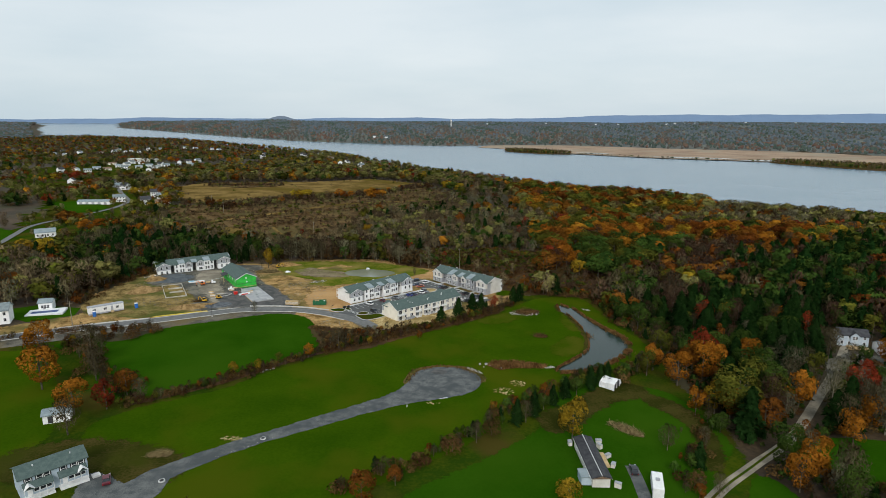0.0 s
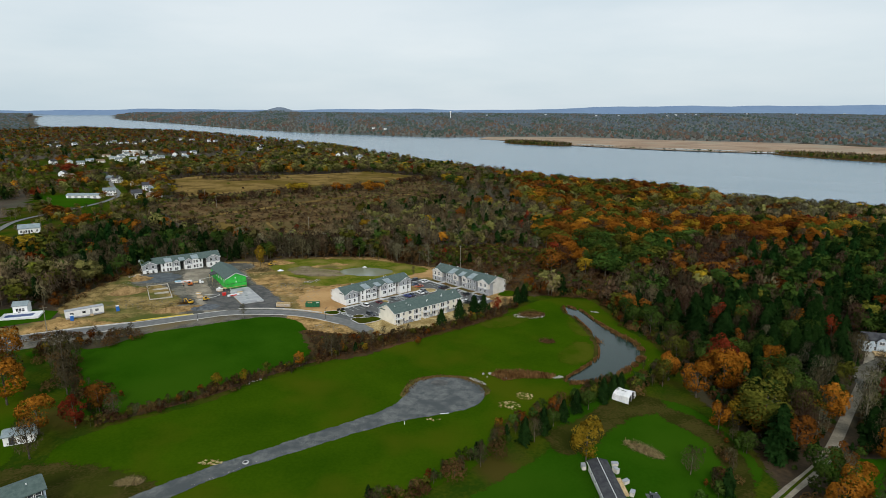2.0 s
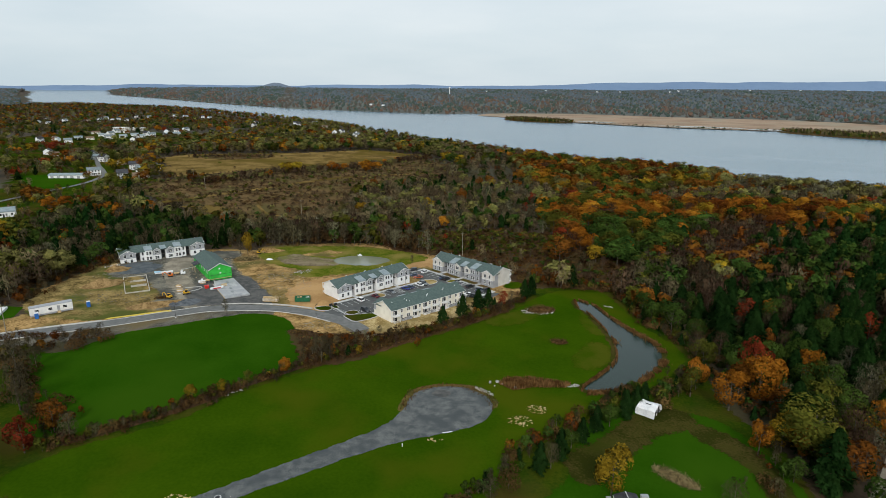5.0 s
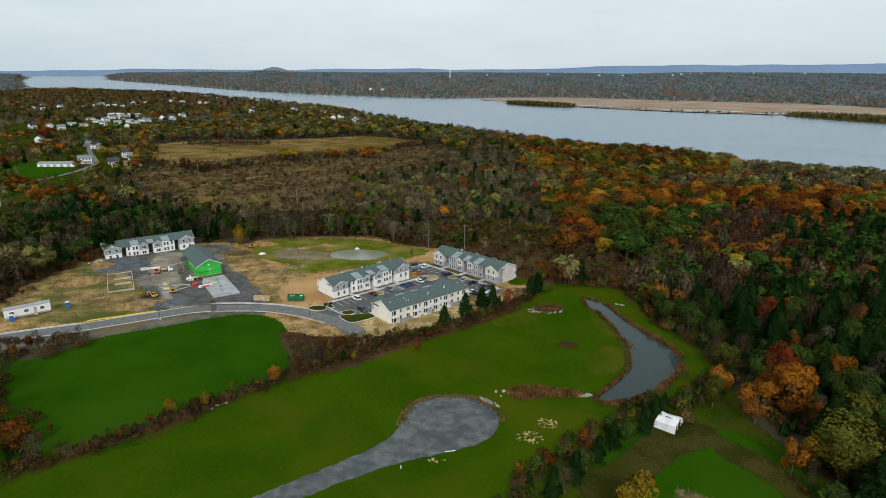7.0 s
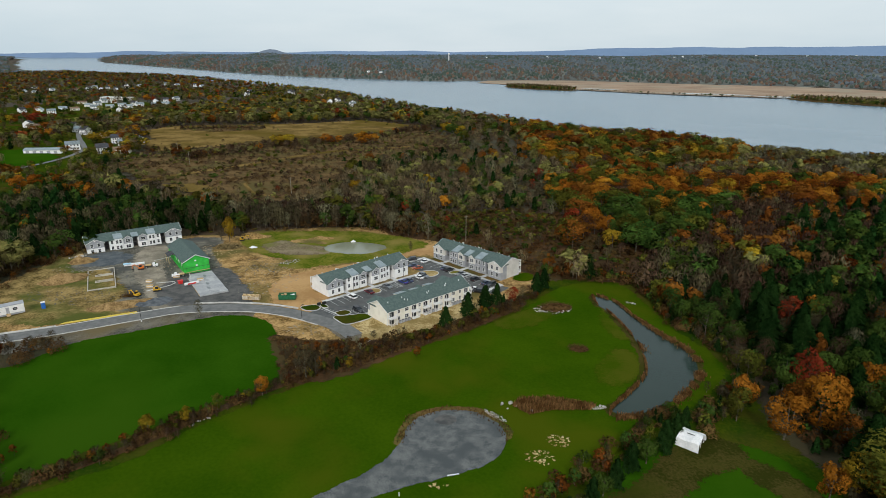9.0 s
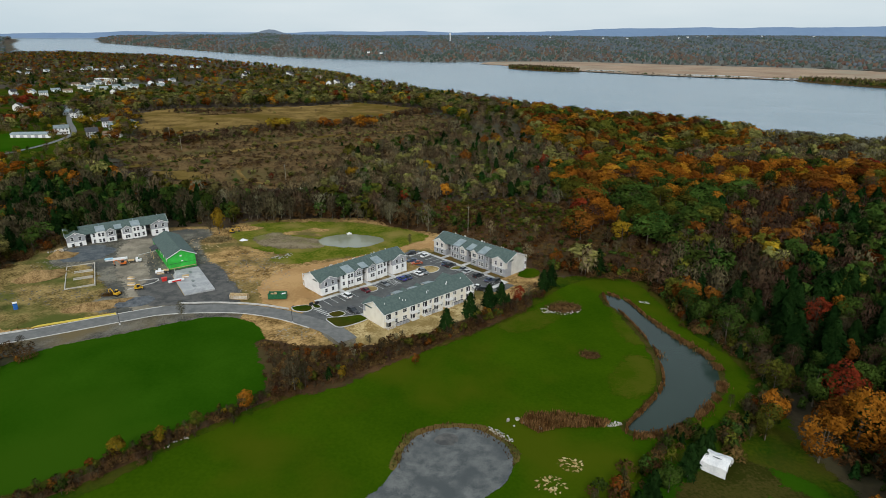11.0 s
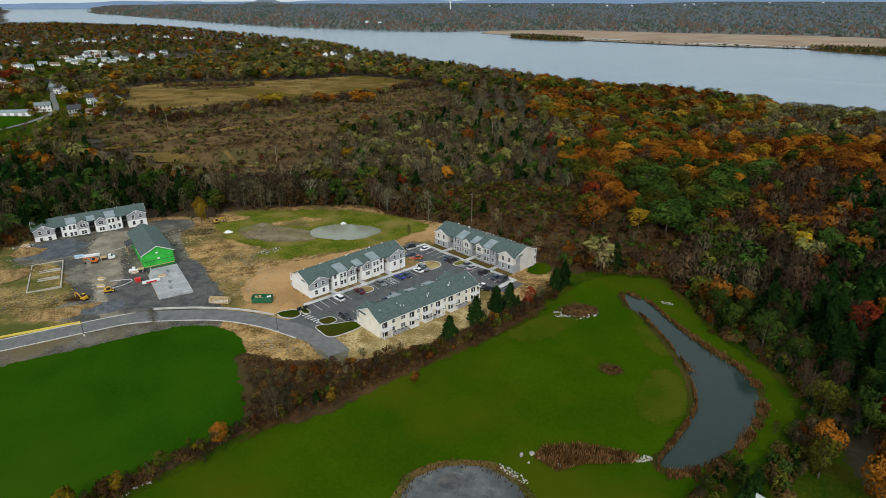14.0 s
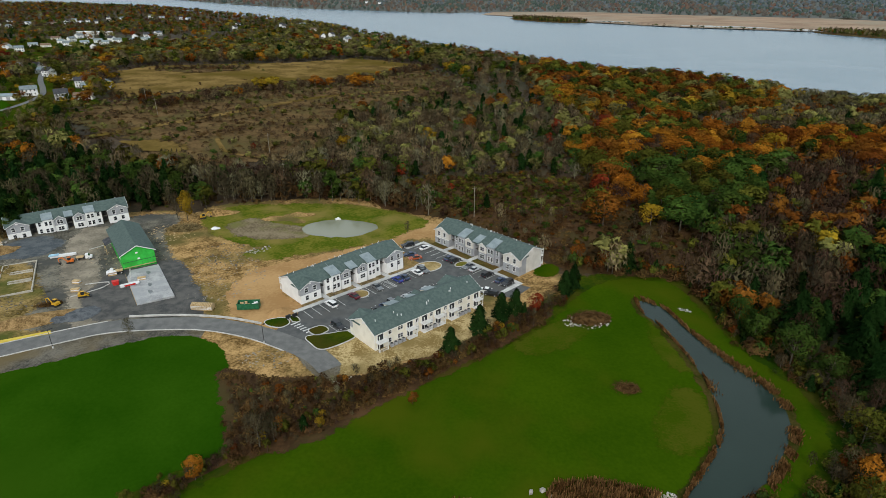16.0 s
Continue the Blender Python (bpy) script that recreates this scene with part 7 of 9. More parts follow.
heap("soil_heap", -142.5, 276.5, 9.5, 5.5, 2.6, 40, M["brick_brown"], "tan heap of dug soil", 1)
heap("soil_heap", -147.0, 297.5, 6, 4, 2.2, 30, M["brick_brown"], "tan heap of dug soil", 2)
heap("soil_heap", -111.5, 254.0, 13, 4.0, 1.6, 28, M["brick_brown"], "low brown bank of dug soil", 3)
heap("soil_heap", -46.3, 262.0, 4.6, 3.2, 1.5, 43, M["dirt_smooth"], "small pale heap of sand", 5)
heap("gravel_heap", -99.6, 258.8, 6.0, 4.2, 1.2, 30, M["grey_heap"], "grey heap of crushed stone", 6)
heap("gravel_heap", -103.2, 255.6, 3.5, 2.2, 1.0, 30, M["grey_heap"], "grey heap of crushed stone", 7)
heap("soil_heap", -58.0, 339.0, 8, 2.2, 1.2, 10, M["dirt"], "low soil bank in the drainage basin", 8)
heap("soil_heap", -88.0, 338.0, 7, 3.2, 2.0, 20, M["dirt"], "brown soil bank behind the site", 9)
heap("tarp_heap", -84.5, 322.8, 2.2, 1.4, 0.9, 20, M["tarp_white"], "rumpled white tarpaulin on soil", 10)
sheet("erosion_blanket", [(-121, 238.6), (-119.8, 240.4), (-102, 250.2), (-101, 248.8)], 0.16, M["gold_film"], "long yellow erosion blanket along the road", rounded=False, category="blanket", thick=0.1)
strip("white_barrier", [(-85.4, 258.0), (-78, 259.0), (-71.9, 259.5), (-63.6, 259.3), (-57, 258.3), (-49.4, 256.2)], 0.4, 0.5, M["curb"], "long pale kerb stones along the road", "kerb", thick=0.5)
strip("white_barrier", [(-150, 221.5), (-138, 228.8), (-121, 237.2)], 0.4, 0.4, M["curb"], "pale kerb stones along the road", "kerb", thick=0.4)
strip("yard_curb", [(-119, 301), (-112, 309), (-106, 307), (-105, 300), (-96, 281)], 0.3, 0.22, M["curb"], "pale kerb round a site bed", "kerb", thick=0.2)
strip("yard_curb", [(-107, 276), (-101, 278), (-101, 274.5), (-107, 268)], 0.3, 0.22, M["curb"], "pale kerb round a site bed", "kerb", thick=0.2)


def street_lamp(x, y, h, label):
    t = thing("street_lamp", x, y, 60, label, "lamp", "street lamps")
    part("base", cyl(bmesh.new(), 0, 0, 0, 0.5, 0.22, 0.18), M["concrete"], t)
    part("pole", cyl(bmesh.new(), 0, 0, 0.5, h, 0.08, 0.06), M["steel_dark"], t)
    a = part("arm", box(0, 1.0, -0.04, 0.04, h - 0.1, h), M["steel_dark"], t)
    part("lamp_head", box(0.5, 1.2, -0.18, 0.18, h - 0.06, h + 0.08, 0.03), M["steel_dark"], a)


for x, y in ((-96.8, 242.4), (-46.2, 247.2), row_b(9.6, 2.3), row_b(33.8, 2.3)):
    street_lamp(x, y, 5.2, "dark slim street lamp on a concrete base")


def utility_pole(x, y, h, label):
    t = thing("utility_pole", x, y, 30, label, "pole", "utility poles")
    part("pole", cyl(bmesh.new(), 0, 0, -0.2, h, 0.16, 0.11, 7), M["pale_bark"], t)
    part("crossarm", box(-1.1, 1.1, -0.06, 0.06, h - 0.9, h - 0.72), M["pale_bark"], t)


for x, y, h in ((12.6, 343, 13), (-142.6, 220, 12), (-215, 560, 11), (-190, 520, 11), (-30, 365, 12), (-70, 372, 12), (-5, 430, 11), (36, 520, 11), (-92, 430, 11)):
    utility_pole(x, y, h, "weathered wooden utility pole with a crossarm")


# ---------------------------------------------------------------- houses round the meadow
def gabled(t, L, W, h, rise, wall, roof, base=-0.6):
    bm = bx(bmesh.new(), 0, L, 0, W, base, h)
    prism(bm, [(0, h), (W, h), (W / 2, h + rise)], "x", 0, L)
    w = part("wall", bm, wall, t)
    r = part("roof", roof_bm(bmesh.new(), 0, L, 0, W, h, rise, over=0.35, thick=0.18), roof, t)
    return w, r


hw = thing("duplex_house", -91.2, 115.0, 44.5, "pale blue two-storey duplex with two front porches", "house", dz=0.1)
gabled(hw, 13.4, 6.6, 4.7, 1.5, M["siding_blue"], M["shingle_green"])
for a in (0.4, 7.2):
    p = part("porch_roof", prism(bmesh.new(), [(0.02, 3.3), (-1.9, 2.55), (-1.9, 2.7), (0.02, 3.5)], "x", a, a + 5.8), M["shingle_green"], hw)
    part("porch_deck", box(a, a + 5.8, -1.9, -0.003, -0.5, 0.15), M["trim"], hw)
    for k in range(5):
        part("porch_post", box(a + 0.1 + k * 1.38, a + 0.22 + k * 1.38, -1.8, -1.68, 0.15, 2.6), M["trim"], p)
    bm = bx(bmesh.new(), a + 1.9, a + 5.7, -1.78, -1.72, 0.95, 1.03)
    for k in range(16):
        bx(bm, a + 1.95 + k * 0.245, a + 2.0 + k * 0.245, -1.77, -1.73, 0.15, 0.95)
    part("railing", bm, M["trim"], p)
    part("porch_gable", roof_bm_y(bmesh.new(), a + (0.2 if a < 5 else 3.8), a + (2.0 if a < 5 else 5.6), -2.0, -0.5, 2.75, 0.7, over=0.2, thick=0.1), M["trim"], p)
    for u in (a + 1.3, a + 3.5, a + 4.9):
        window(hw, u, 0, 3.15, 1.0, 1.3)
        for s in (-0.78, 0.6):
            part("shutter", box(u + s - 0.05, u + s + 0.25, -0.06, -0.003, 3.15, 4.65), M["shingle_dark"], hw)
    for u in (a + 2.7, a + 3.9, a + 5.0):
        window(hw, u, 0, 0.8, 1.0, 1.4)
    part("door", box(a + 0.9, a + 1.9, -0.06, -0.003, 0.15, 2.3), M["trim"], hw)
for u in (3.2, 10.6):
    part("vent_pipe", cyl(bmesh.new(), u, 2.2, 5.4, 6.2, 0.12, n=6), M["trim"], hw)
part("step_pad", box(13.7, 15.4, -2.0, -0.4, -0.3, 0.12), M["concrete"], hw)

mh = thing("mobile_home", 42.2, 126.2, 91, "long mobile home with a dark brown roof", "mobile home", dz=0.1)
gabled(mh, 18.6, 4.3, 2.6, 0.6, M["siding_tan"], M["shingle_dark"])
part("ridge_strip", box(-0.3, 18.9, 2.09, 2.21, 3.36, 3.44), M["trim"], mh)
part("gable_shingle", prism(bmesh.new(), [(-0.25, 2.5), (4.55, 2.5), (2.15, 3.2)], "x", -0.45, -0.36), M["shingle_brown"], mh)
for y0 in (-0.42, 4.66):
    part("gutter", box(-0.35, 18.95, y0, y0 + 0.1, 2.3, 2.42), M["trim"], mh)
ad = part("annex", box(0.8, 4.4, 4.33, 6.8, -0.5, 2.2), M["siding_blue"], mh, "pale blue annex with a flat roof")
part("annex_roof", box(0.6, 4.6, 4.33, 7.0, 2.2, 2.36), M["metal_roof"], ad)
part("deck", box(8.5, 15.0, -2.6, -0.05, -0.4, 0.3), M["timber"], mh)
for u in (1, 8, 12, 15.5):
    window(mh, u, 4.3, 1.0, 1.0, 1.0, 180)
for k, (x, y) in enumerate(((44.9, 147.4), (45.4, 139.9), (45.6, 135.4), (36.6, 145.6), (44.3, 144.4), (44.2, 126.4))):
    bt = thing("garden_box", x, y, 30 * k, "pale garden storage box on the grass", "box", "garden boxes")
    part("chest", box(-0.8, 0.8, -0.5, 0.5, 0, 0.8 + 0.1 * k, 0.05), M["siding_tan"], bt)
    part("lid", box(-0.85, 0.85, -0.55, 0.55, 0.8 + 0.1 * k, 0.9 + 0.1 * k, 0.03), M["siding_grey"], bt)
strip("home_drive", [(46, 100), (48.6, 115), (50.0, 128), (50.4, 136)], 3.2, 0.07, M["gravel"], "short gravel drive beside a mobile home")

rvt = thing("camper_van", 53.3, 125.5, 74.5, "white camper van parked beside shrubs", "camper")
part("body", prism(bmesh.new(), [(-4.2, 0.5), (-4.2, 3.2), (3.1, 3.2), (3.6, 2.6), (4.1, 1.6), (4.2, 0.5)], "y", -1.25, 1.25), M["trim"], rvt)
part("windscreen", prism(bmesh.new(), [(3.14, 3.1), (3.62, 2.5), (4.0, 1.75), (4.06, 1.77), (3.68, 2.52), (3.2, 3.12)], "y", -1.1, 1.1), M["glass"], rvt)
part("roof_unit", box(-0.8, 0.2, -0.5, 0.5, 3.2, 3.5, 0.06), M["siding_grey"], rvt)
part("stripe", bx(box(-4.0, 3.6, -1.28, -1.253, 1.2, 1.45), -4.0, 3.6, 1.253, 1.28, 1.2, 1.45), M["siding_grey"], rvt)
for u in (-2.6, 0.2):
    window(rvt, u, -1.25, 1.7, 1.2, 0.8)
    window(rvt, u, 1.25, 1.7, 1.2, 0.8, 180)
ty, rim = wheel_meshes(0.42)
for sx in (-2.6, 2.7):
    for sy in (-1.15, 1.15):
        w = part("wheel", ty, None, rvt, loc=pose(sx, sy, 0.42))
        part("rim", rim, None, w)

tp = thing("tarp_shed", 60.4, 182.7, -39.7, "sagging shed covered by a torn white tarpaulin", "shed", dz=0.0)
bm = bmesh.new()
nu = 12
prof = [(-0.15, 0.15), (0.05, 1.1), (0.15, 2.1), (1.1, 2.75), (2.1, 3.15), (2.6, 3.3), (3.3, 3.0), (4.3, 2.6), (5.1, 2.25), (5.3, 1.4), (5.35, 0.6)]
prof = [(p[0] - 2.6, p[1]) for p in prof]
rows = []
for i in range(nu + 1):
    u = i / nu * -5.0
    rows.append([bm.verts.new((u + 0.3 * noise.noise((u, j * 0.7, 1)) - (0.35 if j < 3 and i == nu else 0), p[0] + 0.14 * noise.noise((u, j, 4)), max(0.05, p[1] * (1 - 0.05 * math.sin(u * 1.4)) + 0.16 * noise.noise((u * 0.9, j * 0.8, 8))))) for j, p in enumerate(prof)])
for i in range(nu):
    for j in range(len(prof) - 1):
        bm.faces.new((rows[i][j], rows[i + 1][j], rows[i + 1][j + 1], rows[i][j + 1]))
ob = part("tarpaulin", bm, M["tarp_white"], tp)
part("back_panel", prism(bmesh.new(), [(p[0] * 0.96, p[1] * 0.96) for p in prof] + [(2.7, 0), (-2.6, 0)], "x", -4.9, -4.8), M["tarp_white"], tp)
# near-black panel added in the mouth for the shade inside the shed
part("dark_inside", prism(bmesh.new(), [(p[0] * 0.93, p[1] * 0.93) for p in prof] + [(2.5, 0), (-2.5, 0)], "x", -0.7, -0.6), M["dark_door"], tp)
for v in (-2.5, 0.0, 2.5):
    part("frame_post", box(-0.37, -0.25, v - 0.06, v + 0.06, 0, 2.9 if v == 0 else 2.2), M["trim"], tp)
part("ridge_pole", box(-3.4, -1.4, -0.75, -0.6, 3.05, 3.17), M["steel_dark"], tp)

sh = thing("white_shed", -107.5, 147.6, 25, "small shed with a white edged pale roof under trees", "shed", dz=0.1)
gabled(sh, 6.5, 4.5, 2.4, 0.8, M["siding_white"], M["metal_roof"])
part("door", box(1.2, 2.4, -0.05, -0.003, 0, 2.0), M["dark_door"], sh)
window(sh, 4.6, 0, 1.0, 0.9, 0.9)

for x, y, a, L, Wd, h, rise, wall, roof, lab in (
        (-181, 221, 25, 11, 8, 5.2, 2.2, "siding_white", "shingle_grey", "white two-storey farmhouse beside the road"),
        (-171, 243, 15, 5.2, 4.2, 3.2, 1.2, "siding_white", "metal_roof", "small white pool house on a lawn"),
        (167.0, 232.5, -18, 11, 7, 4.6, 2.0, "siding_blue", "shingle_dark", "pale blue house with a dark roof among trees"),
        (177.0, 222.0, -15, 8, 7, 2.8, 1.6, "siding_white", "shingle_grey", "white garage with a grey roof")):
    h1 = thing("house", x, y, a, lab, "house", dz=0.1)
    gabled(h1, L, Wd, h, rise, M[wall], M[roof])
    for u in np.linspace(1.5, L - 1.5, 4 if L > 10 else 3):
        for z in ((0.8, 3.3) if h > 4 else (0.8,)):
            window(h1, float(u), 0, z, 0.9, 1.2)
    part("door", box(L / 2 - 0.9, L / 2 + 0.1, -0.05, -0.003, 0, 2.1), M["dark_door"], h1)
    if wall == "siding_blue":
        part("front_gable", prism(bmesh.new(), [(4.2, 4.6), (7.6, 4.6), (5.9, 6.1)], "y", -0.6, 3.0), M[wall], h1)
        part("front_bay", box(4.3, 7.5, -0.6, 0.0, -0.5, 4.6), M[wall], h1)
        part("front_gable_roof", roof_bm_y(bmesh.new(), 4.2, 7.6, -0.6, 3.1, 4.6, 1.5), M[roof], h1)
        window(h1, 5.9, -0.6, 3.1, 1.7, 1.2)
        part("deck", box(3.0, 10.5, -4.0, -0.65, -0.6, 0.6), M["timber"], h1)
pool = thing("pool_deck", -171.5, 234.5, 18, "white pool deck round a dark blue pool cover", "pool")
bm = bmesh.new()
for a in ((0, 14, 0, 2.0), (0, 14, 5.6, 8), (0, 1.4, 2.0, 5.6), (11.5, 14, 2.0, 5.6)):
    bx(bm, a[0], a[1], a[2], a[3], -0.4, 0.35)
part("deck", bm, M["tarp_white"], pool)
part("pool_cover", box(1.4, 11.5, 2.0, 5.6, -0.4, 0.22), M["pool_cover"], pool)
slab("pool_lawn", [(-190, 238), (-176, 250), (-156, 248), (-153, 238), (-166, 228)], 0.05, M["field_green"], "green lawn round a pool", "lawn", thick=0)
strip("lane", LANE, 3.0, 0.06, M["site_track"], "pale dirt lane through autumn woods", "lane", step=3)
strip("lane_centre", LANE[:4], 0.7, 0.075, M["worn_grass"], "grassy middle of a dirt lane", "lane", step=3)
slab("house_yard", [(140, 196), (150, 214), (168, 226), (186, 214), (176, 200)], 0.05, M["site_gravel"], "brown gravel yard before a house", "yard", thick=0)

# ---------------------------------------------------------------- village
HOUSE_KIND = []
for k, (L, W, h, rise, wall, roof) in enumerate(((11, 8, 4.8, 2.4, "siding_white", "shingle_grey"), (13, 8, 3.0, 2.0, "siding_cream", "shingle_brown"), (9, 8, 5.2, 2.8, "siding_white", "shingle_dark"), (12, 8, 3.4, 2.2, "siding_white", "metal_roof"))):
    t = thing("house", 0, 0, 0, ("white two-storey village house with a grey roof", "cream village bungalow with a brown roof", "white village house with a steep dark roof", "white village house with a pale roof")[k], "house", "village houses")
    gabled(t, L, W, h, rise, M[wall], M[roof], base=-2.0)
    for u in np.linspace(1.6, L - 1.6, 4):
        for z in ((0.8, 3.3) if h > 4 else (0.9,)):
            window(t, float(u), 0, z, 1.0, 1.3)
    part("door", box(L / 2 - 0.5, L / 2 + 0.5, -0.05, -0.003, 0, 2.1), M["dark_door"], t)
    part("chimney", box(L * 0.7, L * 0.7 + 0.8, W / 2 + 0.6, W / 2 + 1.3, h + 0.5, h + rise + 0.9), M["shingle_brown"], t)
    HOUSE_KIND.append(t)
for i, p in enumerate(HOUSES):
    src = HOUSE_KIND[hr.randrange(4)]
    m = pose(p[0], p[1], float(height(p[0], p[1])) + 0.3, 0, 0, hr.choice((-20, 15, 60, -75, 30)))
    if i < 4:
        HOUSE_KIND[i].matrix_world = m
    else:
        copy_thing(src, m)
for i, (x, y) in enumerate(((1420, 3700), (1330, 3600), (1560, 3900), (1900, 3950), (2050, 4100), (2500, 4300), (1000, 3950), (700, 4100), (-318, 2860), (-260, 2830), (1134, 3900), (300, 4000), (2900, 4400), (1750, 4200))):
    copy_thing(HOUSE_KIND[(0, 3)[i % 2]], pose(x, y, float(height(x, y)) + 9, 0, 0, hr.uniform(-20, 20)))
school = thing("school_building", -640, 1235, -14, "long low white school building with rows of windows", "school")
part("wall", box(0, 62, 0, 15, -3, 6.2), M["siding_cream"], school)
part("roof", box(-0.5, 62.5, -0.5, 15.5, 6.2, 6.8), M["trim"], school)
for k in range(14):
    for z in (0.8, 3.6):
        window(school, 3.0 + k * 4.3, 0, z, 2.4, 1.6)
lbuild = thing("long_white_barn", -346, 566, 4, "long low white building on a village lawn", "barn")
gabled(lbuild, 30, 8, 3.0, 1.4, M["siding_white"], M["metal_roof"], base=-2)
for k in range(5):
    part("barn_door", box(2 + k * 5.6, 4.6 + k * 5.6, -0.05, -0.003, 0, 2.4), M["siding_grey"], lbuild)
wt = thing("water_tower", 62, 3600, 0, "slim white water tower on the far bank", "tower")
part("column", cyl(bmesh.new(), 0, 0, -2, 34, 3.0, 2.4, 10), M["trim"], wt)
part("tank", cyl(cyl(bmesh.new(), 0, 0, 34, 39, 2.4, 5.0, 12), 0, 0, 39, 46, 5.0, 4.2, 12), M["trim"], wt)
pr_ = thing("river_pier", -1010, 2790, -20, "dark river pier off the near bank", "pier", z=float(water_z(2790)))
part("deck", box(-45, 45, -4, 4, 0.6, 3.0), M["steel_dark"], pr_)
part("shed", box(-8, 12, -3, 3, 3.0, 8.0), M["steel_dark"], pr_)
for k in range(6):
    part("pile", cyl(bmesh.new(), -40 + k * 16, 0, -4, 0.6, 1.0, n=6), M["steel_dark"], pr_)

# ---------------------------------------------------------------- trees that stand singly
TREE_MESH = {}
TREE_LABEL = {"bare": "bare grey-brown leafless tree", "grey": "pale grey bare tree", "conifer": "dark green conifer with layered boughs", "olive": "olive-green broadleaf tree turning in autumn",
              "yellow": "golden yellow autumn tree", "orange": "orange autumn broadleaf tree", "rust": "rust-brown autumn tree", "red": "deep red autumn tree",
              "brush": "brown thicket shrub", "khaki": "olive tree turning in autumn with haze in its colour", "dun": "bare dun-coloured tree with haze in its colour", "purple": "bare purple-brown leafless tree", "green": "dark green broadleaf tree"}


def tree(species, x, y, h, wide=1.0, place=""):
    """One tree or shrub with its trunk and crown."""
    kind = KIND_OF.get(species, "leafy")
    v = hash_int(x, y) % 3
    key = (species, v)
    if key not in TREE_MESH:
        r = np.random.default_rng(100 + v * 13 + SPECIES.index(species))
        n = {"bare": 900, "conifer": 1500, "brush": 700}.get(kind, 1800)
        cv, cf, cn = crown_cards(n, kind, r)
        wv, wf, wn_ = wood(kind, r, 9 if kind in ("bare", "leafy") else 3, 6)
        TREE_MESH[key] = (raw_mesh("crown", cv, cf, [M["leaf_" + species]], normals=cn), raw_mesh("trunk", wv, wf, [M["pale_bark" if species == "grey" else "bark"]], normals=wn_))
    crown, trunk = TREE_MESH[key]
    name = {"conifer": "conifer", "brush": "shrub"}.get(kind, "tree")
    t = thing(name, x, y, hash_int(y, x) % 360, TREE_LABEL[species] + (" " + place if place else " at the edge of the grass"), name, "trees round the meadow")
    t.scale = (h * wide, h * wide, h)
    part("trunk", trunk, None, t)
    part("crown", crown, None, t)
    return t


def hash_int(a, b):
    return int(abs(a) * 131 + abs(b) * 71)


